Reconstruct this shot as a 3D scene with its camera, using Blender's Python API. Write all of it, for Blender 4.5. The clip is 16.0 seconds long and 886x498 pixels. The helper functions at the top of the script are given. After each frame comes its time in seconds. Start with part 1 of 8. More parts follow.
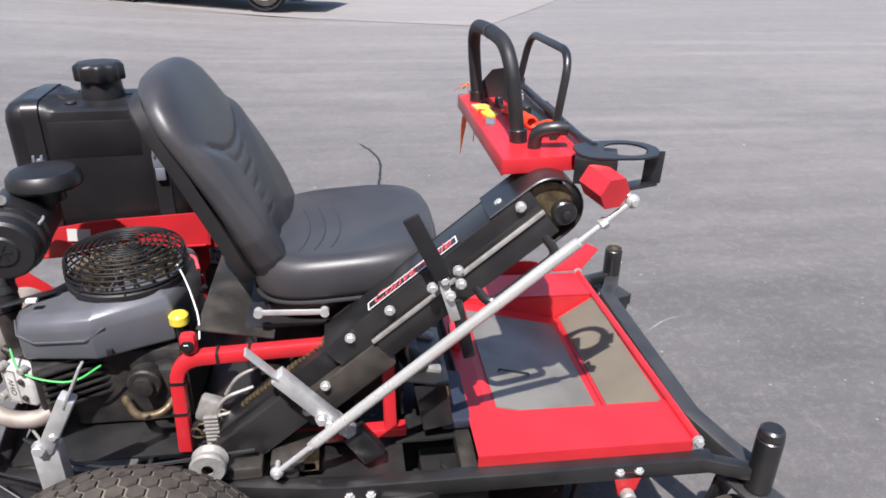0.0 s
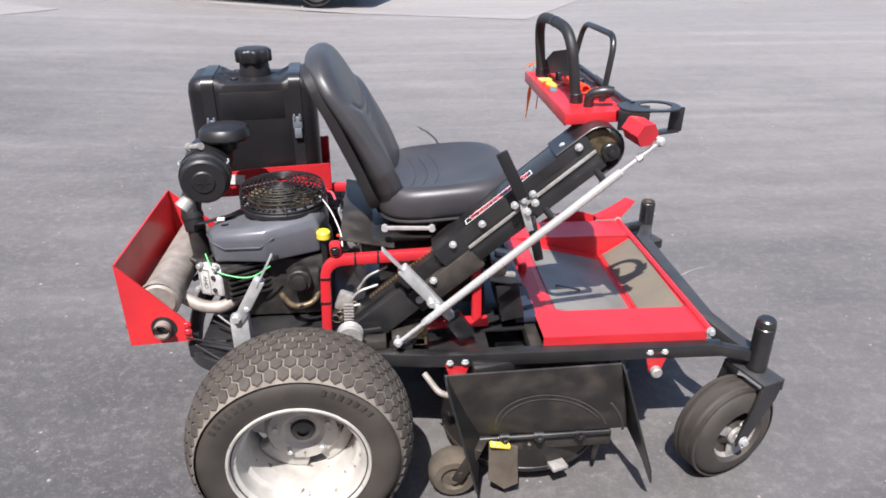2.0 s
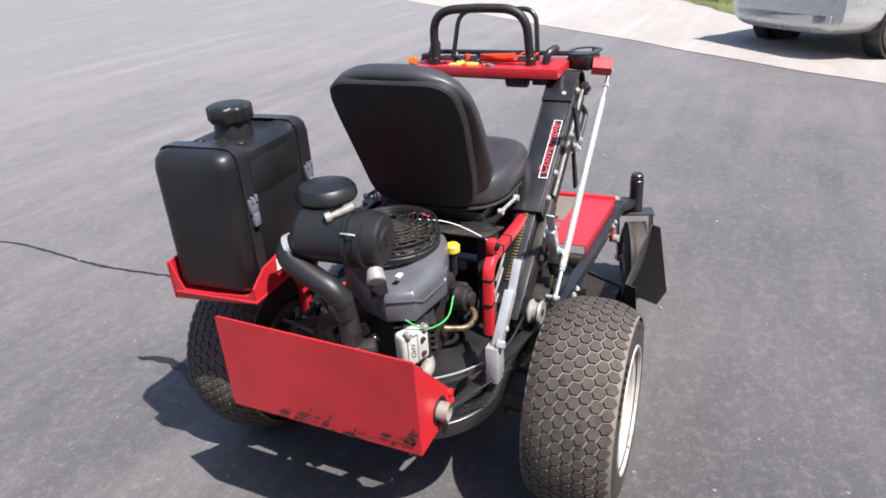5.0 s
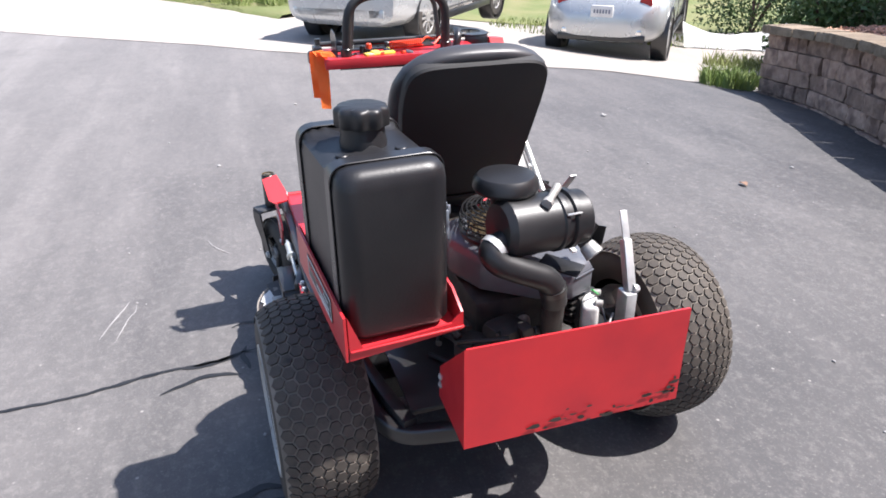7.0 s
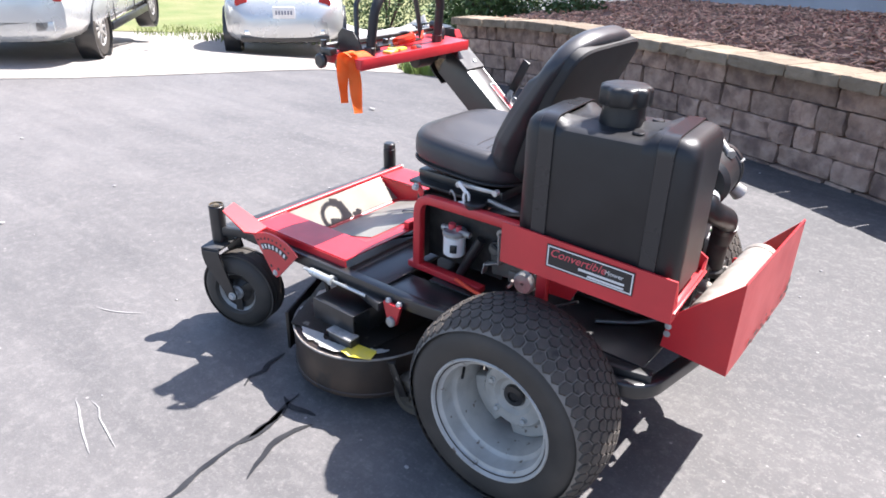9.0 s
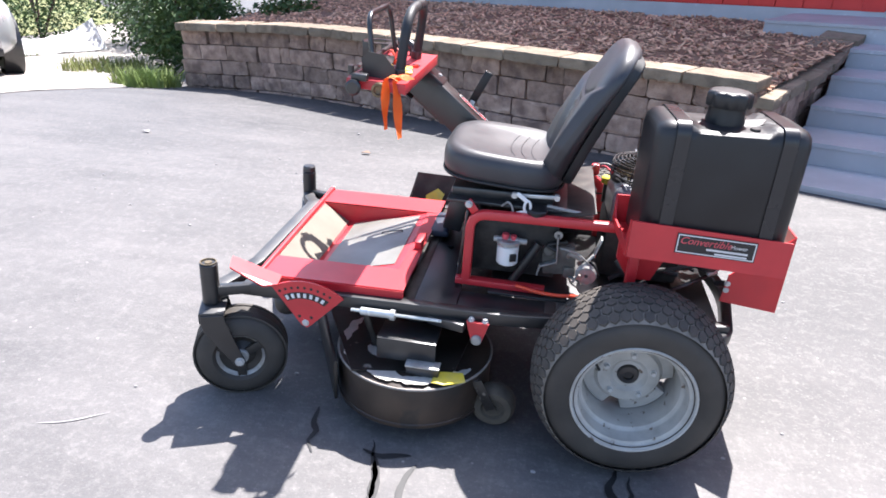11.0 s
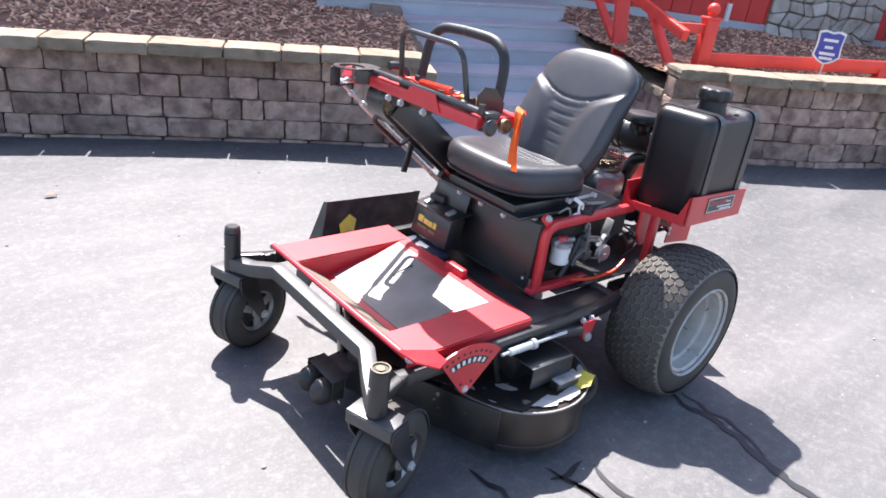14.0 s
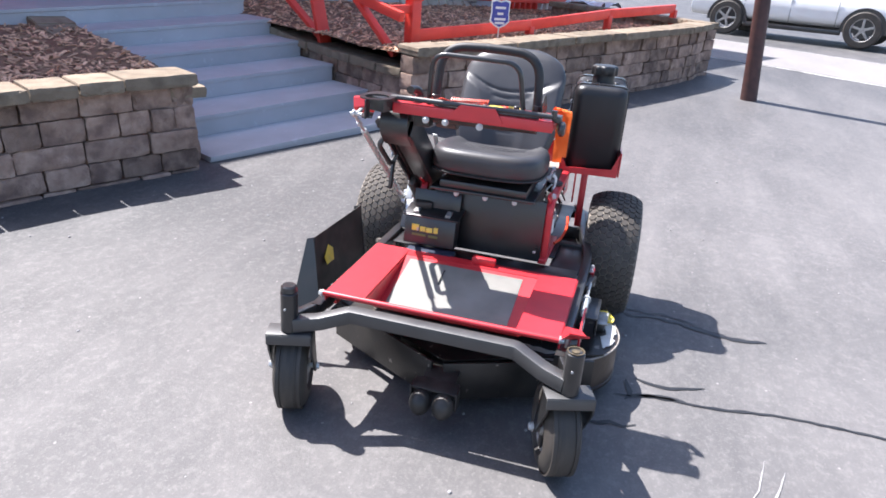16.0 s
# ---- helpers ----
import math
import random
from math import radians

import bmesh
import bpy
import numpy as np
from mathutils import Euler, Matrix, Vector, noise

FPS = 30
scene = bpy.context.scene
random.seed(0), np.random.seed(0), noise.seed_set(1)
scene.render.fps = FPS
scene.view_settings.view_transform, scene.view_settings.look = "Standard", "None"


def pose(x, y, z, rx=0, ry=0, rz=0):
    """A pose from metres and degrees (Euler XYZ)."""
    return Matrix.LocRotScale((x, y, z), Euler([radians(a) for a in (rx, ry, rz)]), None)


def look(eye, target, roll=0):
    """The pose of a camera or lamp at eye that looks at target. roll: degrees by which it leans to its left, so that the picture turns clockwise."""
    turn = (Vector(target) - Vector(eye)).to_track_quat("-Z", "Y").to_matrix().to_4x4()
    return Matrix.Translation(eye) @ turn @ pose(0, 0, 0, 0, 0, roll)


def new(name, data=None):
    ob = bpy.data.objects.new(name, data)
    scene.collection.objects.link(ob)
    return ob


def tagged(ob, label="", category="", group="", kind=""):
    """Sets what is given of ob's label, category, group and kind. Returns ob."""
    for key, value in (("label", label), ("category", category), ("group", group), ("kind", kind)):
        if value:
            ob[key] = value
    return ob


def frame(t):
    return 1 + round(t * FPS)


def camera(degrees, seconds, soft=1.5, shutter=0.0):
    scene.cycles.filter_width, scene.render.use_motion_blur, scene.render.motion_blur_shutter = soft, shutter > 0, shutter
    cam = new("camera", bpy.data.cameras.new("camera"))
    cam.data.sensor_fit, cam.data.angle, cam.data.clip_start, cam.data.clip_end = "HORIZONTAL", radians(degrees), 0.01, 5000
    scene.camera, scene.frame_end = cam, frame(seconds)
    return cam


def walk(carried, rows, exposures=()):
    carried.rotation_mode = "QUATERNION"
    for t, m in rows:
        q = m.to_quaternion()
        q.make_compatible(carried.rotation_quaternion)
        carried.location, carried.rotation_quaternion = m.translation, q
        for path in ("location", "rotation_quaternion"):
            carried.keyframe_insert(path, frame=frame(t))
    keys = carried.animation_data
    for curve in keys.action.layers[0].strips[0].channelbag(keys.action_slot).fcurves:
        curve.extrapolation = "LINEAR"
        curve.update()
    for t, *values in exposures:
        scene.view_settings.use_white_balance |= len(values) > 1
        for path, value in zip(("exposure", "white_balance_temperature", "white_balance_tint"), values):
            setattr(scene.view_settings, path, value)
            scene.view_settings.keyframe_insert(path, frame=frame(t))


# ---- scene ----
cam = camera(65.7, 16.0, 1.7)
PATH = [
    (0, (0.127, -1.530, 1.485), (0.365, 0.140, 0.679), 0.9),
    (0.5, (0.052, -1.808, 1.513), (0.193, -0.152, 0.657), -0.2),
    (1, (0.021, -1.987, 1.544), (0.120, -0.336, 0.671), -1.1),
    (1.5, (-0.003, -2.052, 1.551), (0.100, -0.392, 0.697), -0.9),
    (2, (-0.065, -2.060, 1.551), (0.079, -0.385, 0.731), -0.1),
    (2.5, (-0.405, -1.981, 1.540), (0.000, -0.352, 0.715), 2.3),
    (3, (-0.682, -1.887, 1.539), (-0.074, -0.351, 0.663), 1.0),
    (3.5, (-1.036, -1.756, 1.555), (-0.135, -0.379, 0.666), 0.7),
    (4, (-1.347, -1.576, 1.590), (-0.202, -0.372, 0.732), -0.6),
    (4.5, (-1.608, -1.327, 1.503), (-0.253, -0.281, 0.751), -3.7),
    (5, (-1.880, -0.963, 1.552), (-0.374, -0.203, 0.746), -4.0),
    (5.2, (-1.938, -0.825, 1.582), (-0.400, -0.164, 0.749), -4.0),
    (5.5, (-2.020, -0.604, 1.582), (-0.423, -0.121, 0.738), -3.7),
    (6, (-2.073, -0.183, 1.574), (-0.416, -0.048, 0.722), -2.6),
    (6.5, (-2.035, 0.241, 1.557), (-0.385, 0.026, 0.708), -1.6),
    (7, (-1.924, 0.622, 1.527), (-0.333, 0.107, 0.692), -0.6),
    (7.3, (-1.839, 0.807, 1.500), (-0.292, 0.158, 0.675), -0.3),
    (7.5, (-1.798, 0.972, 1.498), (-0.311, 0.194, 0.673), 0.5),
    (8, (-1.601, 1.278, 1.462), (-0.237, 0.297, 0.641), 1.0),
    (8.5, (-1.382, 1.550, 1.485), (-0.169, 0.399, 0.648), 0.6),
    (9, (-1.141, 1.805, 1.485), (-0.098, 0.487, 0.665), 1.4),
    (9.5, (-0.867, 1.998, 1.478), (-0.010, 0.540, 0.680), 2.3),
    (10, (-0.592, 2.145, 1.506), (0.068, 0.587, 0.710), 2.5),
    (10.2, (-0.485, 2.196, 1.508), (0.103, 0.607, 0.716), 2.6),
    (10.5, (-0.333, 2.249, 1.518), (0.142, 0.625, 0.721), 2.8),
    (11, (-0.019, 2.306, 1.509), (0.220, 0.631, 0.713), 3.6),
    (11.5, (0.320, 2.314, 1.500), (0.303, 0.620, 0.703), 4.6),
    (12, (0.648, 2.263, 1.494), (0.384, 0.590, 0.703), 5.55),
    (12.3, (0.814, 2.206, 1.504), (0.428, 0.570, 0.716), 5.9),
    (12.5, (0.957, 2.160, 1.517), (0.474, 0.549, 0.745), 6.3),
    (12.8, (1.159, 2.089, 1.525), (0.539, 0.512, 0.782), 6.95),
    (13, (1.300, 2.035, 1.519), (0.585, 0.490, 0.795), 7.38),
    (13.2, (1.439, 1.979, 1.524), (0.636, 0.476, 0.804), 7.6),
    (13.5, (1.617, 1.880, 1.519), (0.692, 0.446, 0.795), 8.0),
    (14, (1.900, 1.672, 1.508), (0.782, 0.406, 0.762), 7.75),
    (14.5, (2.231, 1.427, 1.492), (0.906, 0.374, 0.747), 7.7),
    (15, (2.486, 1.171, 1.480), (1.021, 0.315, 0.743), 6.3),
    (15.5, (2.687, 0.832, 1.497), (1.091, 0.184, 0.768), 4.9),
    (16, (2.832, 0.541, 1.521), (1.164, 0.086, 0.809), 4.4),
]
EXPOSURES = [(0, 0.78, 6260, 14), (1.0, 0.79, 6260, 14), (2.0, 0.92, 6260, 14), (3.5, 0.88, 6260, 14), (5.2, 0.92, 6260, 14), (7.3, 1.38, 6260, 14), (9.0, 1.73, 6240, 14), (10.2, 1.84, 6220, 14), (12.3, 1.88, 6180, 14), (14.0, 1.87, 6180, 14), (16, 1.62, 6110, 14)]
walk(cam, [(t, look(e, a, r)) for t, e, a, r in PATH], exposures=EXPOSURES)

# ---- world, sun ----
SUN_TO = Vector((-0.190, -0.590, 1.0)).normalized()
world = bpy.data.worlds.new("sky")
scene.world = world
world.use_nodes = True
wn = world.node_tree.nodes
sky = wn.new("ShaderNodeTexSky")
sky.sky_type = "NISHITA"
sky.sun_disc = False
sky.sun_elevation = math.asin(SUN_TO.z)
sky.sun_rotation = math.atan2(SUN_TO.x, SUN_TO.y)
sky.dust_density = 1.5
wn["Background"].inputs["Strength"].default_value = 0.10
world.node_tree.links.new(sky.outputs[0], wn["Background"].inputs["Color"])
sun_data = bpy.data.lights.new("sun", "SUN")
sun_data.energy, sun_data.angle, sun_data.color = 4.6, radians(0.53), (1.0, 0.955, 0.89)
sun = new("sun", sun_data)
sun.matrix_world = look(SUN_TO * 40, (0, 0, 0))


# ---- materials ----
def mat(name, col, col2=None, rough=0.5, metal=0.0, scale=6.0, lo=0.35, hi=0.7, bump=0.15, bscale=80.0, rvar=0.12,
        coat=0.0, spec=0.5, vary=0.0, spots=None, spot_scale=20.0, spot_at=0.62, spot_soft=0.05, dist=0.002):
    m = bpy.data.materials.new(name)
    m.use_nodes = True
    nt = m.node_tree
    n, l = nt.nodes, nt.links
    b = n["Principled BSDF"]
    tc = n.new("ShaderNodeTexCoord")
    info = n.new("ShaderNodeObjectInfo")
    off = n.new("ShaderNodeVectorMath")
    off.operation = "MULTIPLY_ADD"
    off.inputs[1].default_value = (1, 1, 1)
    l.new(tc.outputs["Object"], off.inputs[0])
    sc = n.new("ShaderNodeVectorMath")
    sc.operation = "SCALE"
    sc.inputs[0].default_value = (7.3, 3.1, 5.7)
    l.new(info.outputs["Random"], sc.inputs["Scale"])
    l.new(sc.outputs[0], off.inputs[2])
    big = n.new("ShaderNodeTexNoise")
    big.inputs["Scale"].default_value, big.inputs["Detail"].default_value = scale, 6
    l.new(off.outputs[0], big.inputs["Vector"])
    ramp = n.new("ShaderNodeMapRange")
    ramp.inputs["From Min"].default_value, ramp.inputs["From Max"].default_value = lo, hi
    l.new(big.outputs[0], ramp.inputs["Value"])
    mix = n.new("ShaderNodeMix")
    mix.data_type = "RGBA"
    mix.inputs["A"].default_value = (*col, 1)
    mix.inputs["B"].default_value = (*(col2 or [c * 0.8 for c in col]), 1)
    l.new(ramp.outputs[0], mix.inputs["Factor"])
    out = mix.outputs["Result"]
    fine = n.new("ShaderNodeTexNoise")
    fine.inputs["Scale"].default_value, fine.inputs["Detail"].default_value = bscale, 4
    l.new(off.outputs[0], fine.inputs["Vector"])
    if spots:
        sp = n.new("ShaderNodeTexNoise")
        sp.inputs["Scale"].default_value, sp.inputs["Detail"].default_value = spot_scale, 8
        l.new(off.outputs[0], sp.inputs["Vector"])
        sr = n.new("ShaderNodeMapRange")
        sr.inputs["From Min"].default_value, sr.inputs["From Max"].default_value = spot_at, spot_at + spot_soft
        l.new(sp.outputs[0], sr.inputs["Value"])
        m2 = n.new("ShaderNodeMix")
        m2.data_type = "RGBA"
        m2.inputs["B"].default_value = (*spots, 1)
        l.new(out, m2.inputs["A"])
        l.new(sr.outputs[0], m2.inputs["Factor"])
        out = m2.outputs["Result"]
    if vary:
        hv = n.new("ShaderNodeHueSaturation")
        vr = n.new("ShaderNodeMapRange")
        vr.inputs["To Min"].default_value, vr.inputs["To Max"].default_value = 1 - vary, 1 + vary
        l.new(info.outputs["Random"], vr.inputs["Value"])
        l.new(vr.outputs[0], hv.inputs["Value"])
        l.new(out, hv.inputs["Color"])
        out = hv.outputs[0]
    l.new(out, b.inputs["Base Color"])
    rr = n.new("ShaderNodeMapRange")
    rr.inputs["To Min"].default_value, rr.inputs["To Max"].default_value = max(0.02, rough - rvar), min(1, rough + rvar)
    l.new(big.outputs[0], rr.inputs["Value"])
    l.new(rr.outputs[0], b.inputs["Roughness"])
    b.inputs["Metallic"].default_value = metal
    b.inputs["Coat Weight"].default_value = coat
    b.inputs["Specular IOR Level"].default_value = spec
    if bump:
        bp = n.new("ShaderNodeBump")
        bp.inputs["Strength"].default_value, bp.inputs["Distance"].default_value = bump, dist
        l.new(fine.outputs[0], bp.inputs["Height"])
        l.new(bp.outputs[0], b.inputs["Normal"])
    return m


RED = mat("red_paint", (0.57, 0.021, 0.029), (0.45, 0.016, 0.023), 0.44, scale=9, bump=0.05, bscale=140, coat=0.45, rvar=0.08, spec=0.5)
RED.node_tree.nodes["Principled BSDF"].inputs["Coat Roughness"].default_value = 0.34
RED_WORN = mat("red_paint_chipped", (0.58, 0.025, 0.03), (0.46, 0.02, 0.028), 0.38, scale=7, bump=0.06, coat=0.15)
BLACK = mat("black_paint", (0.012, 0.012, 0.013), (0.024, 0.0235, 0.023), 0.34, scale=11, bump=0.06, bscale=90, rvar=0.15, spec=0.75)
SATIN = mat("satin_black_paint", (0.022, 0.022, 0.023), (0.038, 0.037, 0.036), 0.50, scale=11, bump=0.08, bscale=120, rvar=0.08, spec=1.0)
BLACK_DUSTY = mat("black_paint_dusty", (0.020, 0.018, 0.016), (0.062, 0.053, 0.044), 0.50, scale=14, lo=0.42, hi=0.72, bump=0.1)
PLASTIC = mat("black_plastic", (0.011, 0.011, 0.012), (0.017, 0.017, 0.018), 0.42, scale=8, bump=0.25, bscale=420, dist=0.0006)
TANK = mat("tank_plastic", (0.010, 0.010, 0.0115), (0.018, 0.018, 0.0195), 0.42, scale=7, bump=0.35, bscale=220, dist=0.0008, rvar=0.08, spec=0.45)
VINYL = mat("grey_vinyl", (0.036, 0.036, 0.040), (0.050, 0.049, 0.052), 0.42, scale=10, bump=0.3, bscale=330, dist=0.0007, rvar=0.07)
SEAT_BACK = mat("seat_shell", (0.016, 0.016, 0.017), (0.023, 0.023, 0.023), 0.62, scale=9, bump=0.35, bscale=300, dist=0.0008)
FOAM = mat("grip_foam", (0.014, 0.014, 0.015), (0.024, 0.024, 0.025), 0.55, scale=20, bump=0.25, bscale=200)
RUBBER = mat("tyre_rubber", (0.033, 0.029, 0.025), (0.060, 0.051, 0.042), 0.66, scale=9, bump=0.2, bscale=120)
TREAD = mat("tyre_tread", (0.050, 0.042, 0.035), (0.082, 0.069, 0.056), 0.78, scale=26, bump=0.3, bscale=150, spots=(0.022, 0.020, 0.018), spot_scale=40, spot_at=0.60, spot_soft=0.12)
GROOVE = mat("tyre_groove_dust", (0.13, 0.115, 0.095), (0.21, 0.185, 0.155), 0.9, scale=22, lo=0.35, hi=0.6, bump=0.2)
RIM = mat("rim_paint", (0.46, 0.445, 0.41), (0.34, 0.325, 0.295), 0.34, scale=16, lo=0.42, hi=0.72, bump=0.10, spots=(0.13, 0.095, 0.07), spot_scale=34, spot_at=0.645)
ZINC = mat("zinc_plate", (0.60, 0.61, 0.60), (0.44, 0.45, 0.445), 0.36, 0.45, scale=30, bump=0.12, bscale=160)
ALU = mat("cast_aluminium", (0.40, 0.39, 0.37), (0.25, 0.24, 0.22), 0.45, 0.3, scale=40, bump=0.3, bscale=220)
CASTING = mat("grey_pump_casting", (0.15, 0.145, 0.13), (0.08, 0.076, 0.068), 0.55, 0.2, scale=30, bump=0.4, bscale=120)
STEEL_ROD = mat("bright_rod", (0.62, 0.63, 0.61), (0.50, 0.50, 0.47), 0.28, 0.45, scale=16, bump=0.05)
RUSTY = mat("rusted_pipe", (0.26, 0.23, 0.20), (0.40, 0.36, 0.32), 0.65, 0.4, scale=24, bump=0.3, bscale=120)
SHROUD = mat("engine_shroud", (0.105, 0.110, 0.125), (0.125, 0.130, 0.145), 0.33, 0.15, scale=14, bump=0.1, bscale=160)
ENGINE = mat("engine_dark", (0.014, 0.0135, 0.0135), (0.044, 0.040, 0.036), 0.55, 0.2, scale=26, bump=0.5, bscale=70)
DECK_WALL = mat("rust_stained_deck_wall", (0.018, 0.014, 0.012), (0.066, 0.043, 0.029), 0.34, scale=5, lo=0.35, hi=0.7, bump=0.4, bscale=50, spots=(0.03, 0.024, 0.02), spot_scale=7, spot_at=0.58)
# pale colour for the sun's glare painted onto the glossy black deck
DECK_GLARE = mat("painted_deck_glare", (0.70, 0.68, 0.63), (0.55, 0.52, 0.47), 0.34, 0.5, scale=20, bump=0.2)
DECK = mat("grimy_deck_paint", (0.012, 0.011, 0.010), (0.038, 0.031, 0.025), 0.40, scale=7, lo=0.40, hi=0.75, bump=0.35, bscale=60, spots=(0.20, 0.17, 0.14), spot_scale=26, spot_at=0.66)
CHUTE_SCUFF = mat("rubbed_rubber", (0.085, 0.076, 0.066), (0.05, 0.046, 0.042), 0.8, scale=20, bump=0.1)
COVER = mat("pale_cast_cover", (0.58, 0.58, 0.56), (0.44, 0.44, 0.42), 0.5, scale=40, bump=0.3, bscale=200)
YELLOW = mat("yellow_cap", (0.75, 0.62, 0.06), (0.65, 0.52, 0.05), 0.4, scale=10, bump=0.05)
BUCKLE = mat("grey_buckle_plastic", (0.16, 0.18, 0.21), None, 0.4, bump=0.05)
GREENW = mat("green_wire", (0.07, 0.50, 0.12), None, 0.4, bump=0)
WHITEP = mat("white_paint", (0.78, 0.78, 0.76), (0.66, 0.65, 0.63), 0.4, scale=9, bump=0.05)
ORANGE = mat("orange_ribbon", (0.95, 0.27, 0.06), (0.88, 0.21, 0.03), 0.6, scale=15, bump=0.1)
CORD = mat("red_coil_cord", (0.85, 0.07, 0.02), None, 0.4, bump=0)
GRIP = mat("grip_mat", (0.20, 0.19, 0.165), (0.115, 0.108, 0.092), 0.45, scale=5, lo=0.38, hi=0.68, bump=0.4, bscale=500, dist=0.001, spec=1.0)
GRIP_PALE = mat("worn_grip_mat", (0.185, 0.160, 0.120), (0.130, 0.112, 0.085), 0.62, scale=6, spec=0.5, bump=0.4, bscale=500, dist=0.001)
STICKER = mat("black_sticker", (0.02, 0.02, 0.022), None, 0.3, bump=0)
INK_RED = mat("red_ink", (0.70, 0.09, 0.11), None, 0.35, bump=0)
INK_WHITE = mat("white_ink", (0.75, 0.74, 0.72), None, 0.4, bump=0)
WARN = mat("warning_yellow", (0.80, 0.62, 0.05), (0.62, 0.5, 0.12), 0.5, scale=30, bump=0.05, spots=(0.5, 0.45, 0.35), spot_scale=22)
CHAIN = mat("oily_chain", (0.22, 0.17, 0.10), (0.08, 0.06, 0.04), 0.45, 0.6, scale=60, bump=0.3)
LENS = mat("tail_lens", (0.45, 0.02, 0.02), None, 0.15, bump=0, coat=0.5)
SILVER_CAR = mat("silver_car_paint", (0.56, 0.58, 0.58), (0.50, 0.52, 0.52), 0.28, 0.45, scale=3, bump=0.0, coat=0.8)
WHITE_CAR = mat("white_car_paint", (0.76, 0.76, 0.75), (0.70, 0.70, 0.69), 0.3, 0.0, scale=3, bump=0.0, coat=0.6)
DARK_CAR = mat("dark_car_paint", (0.03, 0.03, 0.035), None, 0.3, 0.2, bump=0.0, coat=0.7)
GLASS_DARK = mat("tinted_glass", (0.015, 0.018, 0.02), None, 0.06, bump=0, spec=0.8)
CHROME = mat("chrome", (0.8, 0.8, 0.8), None, 0.12, 1.0, bump=0)
BARS = mat("plate_grey", (0.16, 0.18, 0.24), None, 0.5, bump=0)
TARP = mat("white_plastic_sheet", (0.80, 0.80, 0.80), (0.66, 0.67, 0.68), 0.5, scale=8, bump=0.1)
STEP_PAINT = mat("blue_grey_step_paint", (0.455, 0.455, 0.475), (0.375, 0.378, 0.395), 0.65, scale=2.6, lo=0.3, hi=0.75, bump=0.3, bscale=90, spots=(0.47, 0.48, 0.50), spot_scale=14, spot_at=0.64)
SIDING = mat("red_siding", (0.66, 0.040, 0.030), (0.54, 0.032, 0.026), 0.55, scale=3, bump=0.2, bscale=60)
FENCE = mat("red_fence_paint", (0.72, 0.055, 0.035), (0.62, 0.045, 0.03), 0.5, scale=7, bump=0.15, bscale=60)
DOOR = mat("dark_door", (0.018, 0.018, 0.02), (0.03, 0.03, 0.032), 0.4, scale=4, bump=0.1)
POST_WOOD = mat("dark_red_post", (0.075, 0.030, 0.026), (0.045, 0.022, 0.02), 0.6, scale=10, bump=0.5, bscale=40, dist=0.004)
CHIP = mat("bark_chip", (0.16, 0.085, 0.055), (0.30, 0.19, 0.13), 0.9, scale=3.0, lo=0.35, hi=0.65, bump=0.6, bscale=60)
SOIL = mat("mulch_bed", (0.13, 0.066, 0.042), (0.23, 0.14, 0.09), 0.95, scale=9, bump=1.0, bscale=45, dist=0.01)
BLOCK = mat("split_face_block", (0.265, 0.172, 0.130), (0.400, 0.285, 0.220), 0.94, scale=15, lo=0.3, hi=0.7, bump=1.0, bscale=75, dist=0.009, vary=0.34, spots=(0.165, 0.108, 0.086), spot_scale=8, spot_at=0.46, spot_soft=0.20)
CAPSTONE = mat("cap_stone", (0.235, 0.185, 0.130), (0.170, 0.130, 0.090), 0.92, scale=9, bump=0.9, bscale=60, dist=0.006, vary=0.18, spots=(0.115, 0.090, 0.062), spot_scale=8, spot_at=0.54, spot_soft=0.18)
VENEER = mat("pale_facing_stone", (0.50, 0.46, 0.40), (0.36, 0.31, 0.25), 0.9, scale=6, bump=0.7, bscale=40, dist=0.006, vary=0.22, spots=(0.30, 0.22, 0.16), spot_scale=5, spot_at=0.60)
LEAF = mat("shrub_leaf", (0.035, 0.075, 0.018), (0.075, 0.13, 0.03), 0.6, scale=2, bump=0.1)
GRASS = mat("grass_blade", (0.14, 0.20, 0.045), (0.24, 0.25, 0.09), 0.75, scale=0.6, bump=0.0)
TURF = mat("turf_soil", (0.12, 0.15, 0.045), (0.20, 0.19, 0.085), 0.95, scale=1.4, bump=0.8, bscale=40, dist=0.02)
CLAY = mat("dust_caked_rubber", (0.105, 0.085, 0.062), (0.055, 0.046, 0.036), 0.85, scale=14, bump=0.4, bscale=70)
RAIL_RED = mat("rusty_red_rail", (0.34, 0.045, 0.03), (0.26, 0.04, 0.03), 0.6, scale=5, bump=0.2)
OLIVE = mat("dull_green_badge", (0.16, 0.17, 0.05), None, 0.5, bump=0)
WET = mat("damp_trickle", (0.010, 0.010, 0.011), (0.022, 0.022, 0.023), 0.5, scale=12, bump=0.2)
SCRATCH = mat("pale_scuff", (0.32, 0.31, 0.30), (0.22, 0.215, 0.21), 0.9, scale=18, bump=0.1)
LINE = mat("worn_line_paint", (0.62, 0.61, 0.58), (0.42, 0.41, 0.39), 0.8, scale=6, bump=0.2)
BLUE = mat("blue_sign", (0.05, 0.06, 0.32), None, 0.4, bump=0)


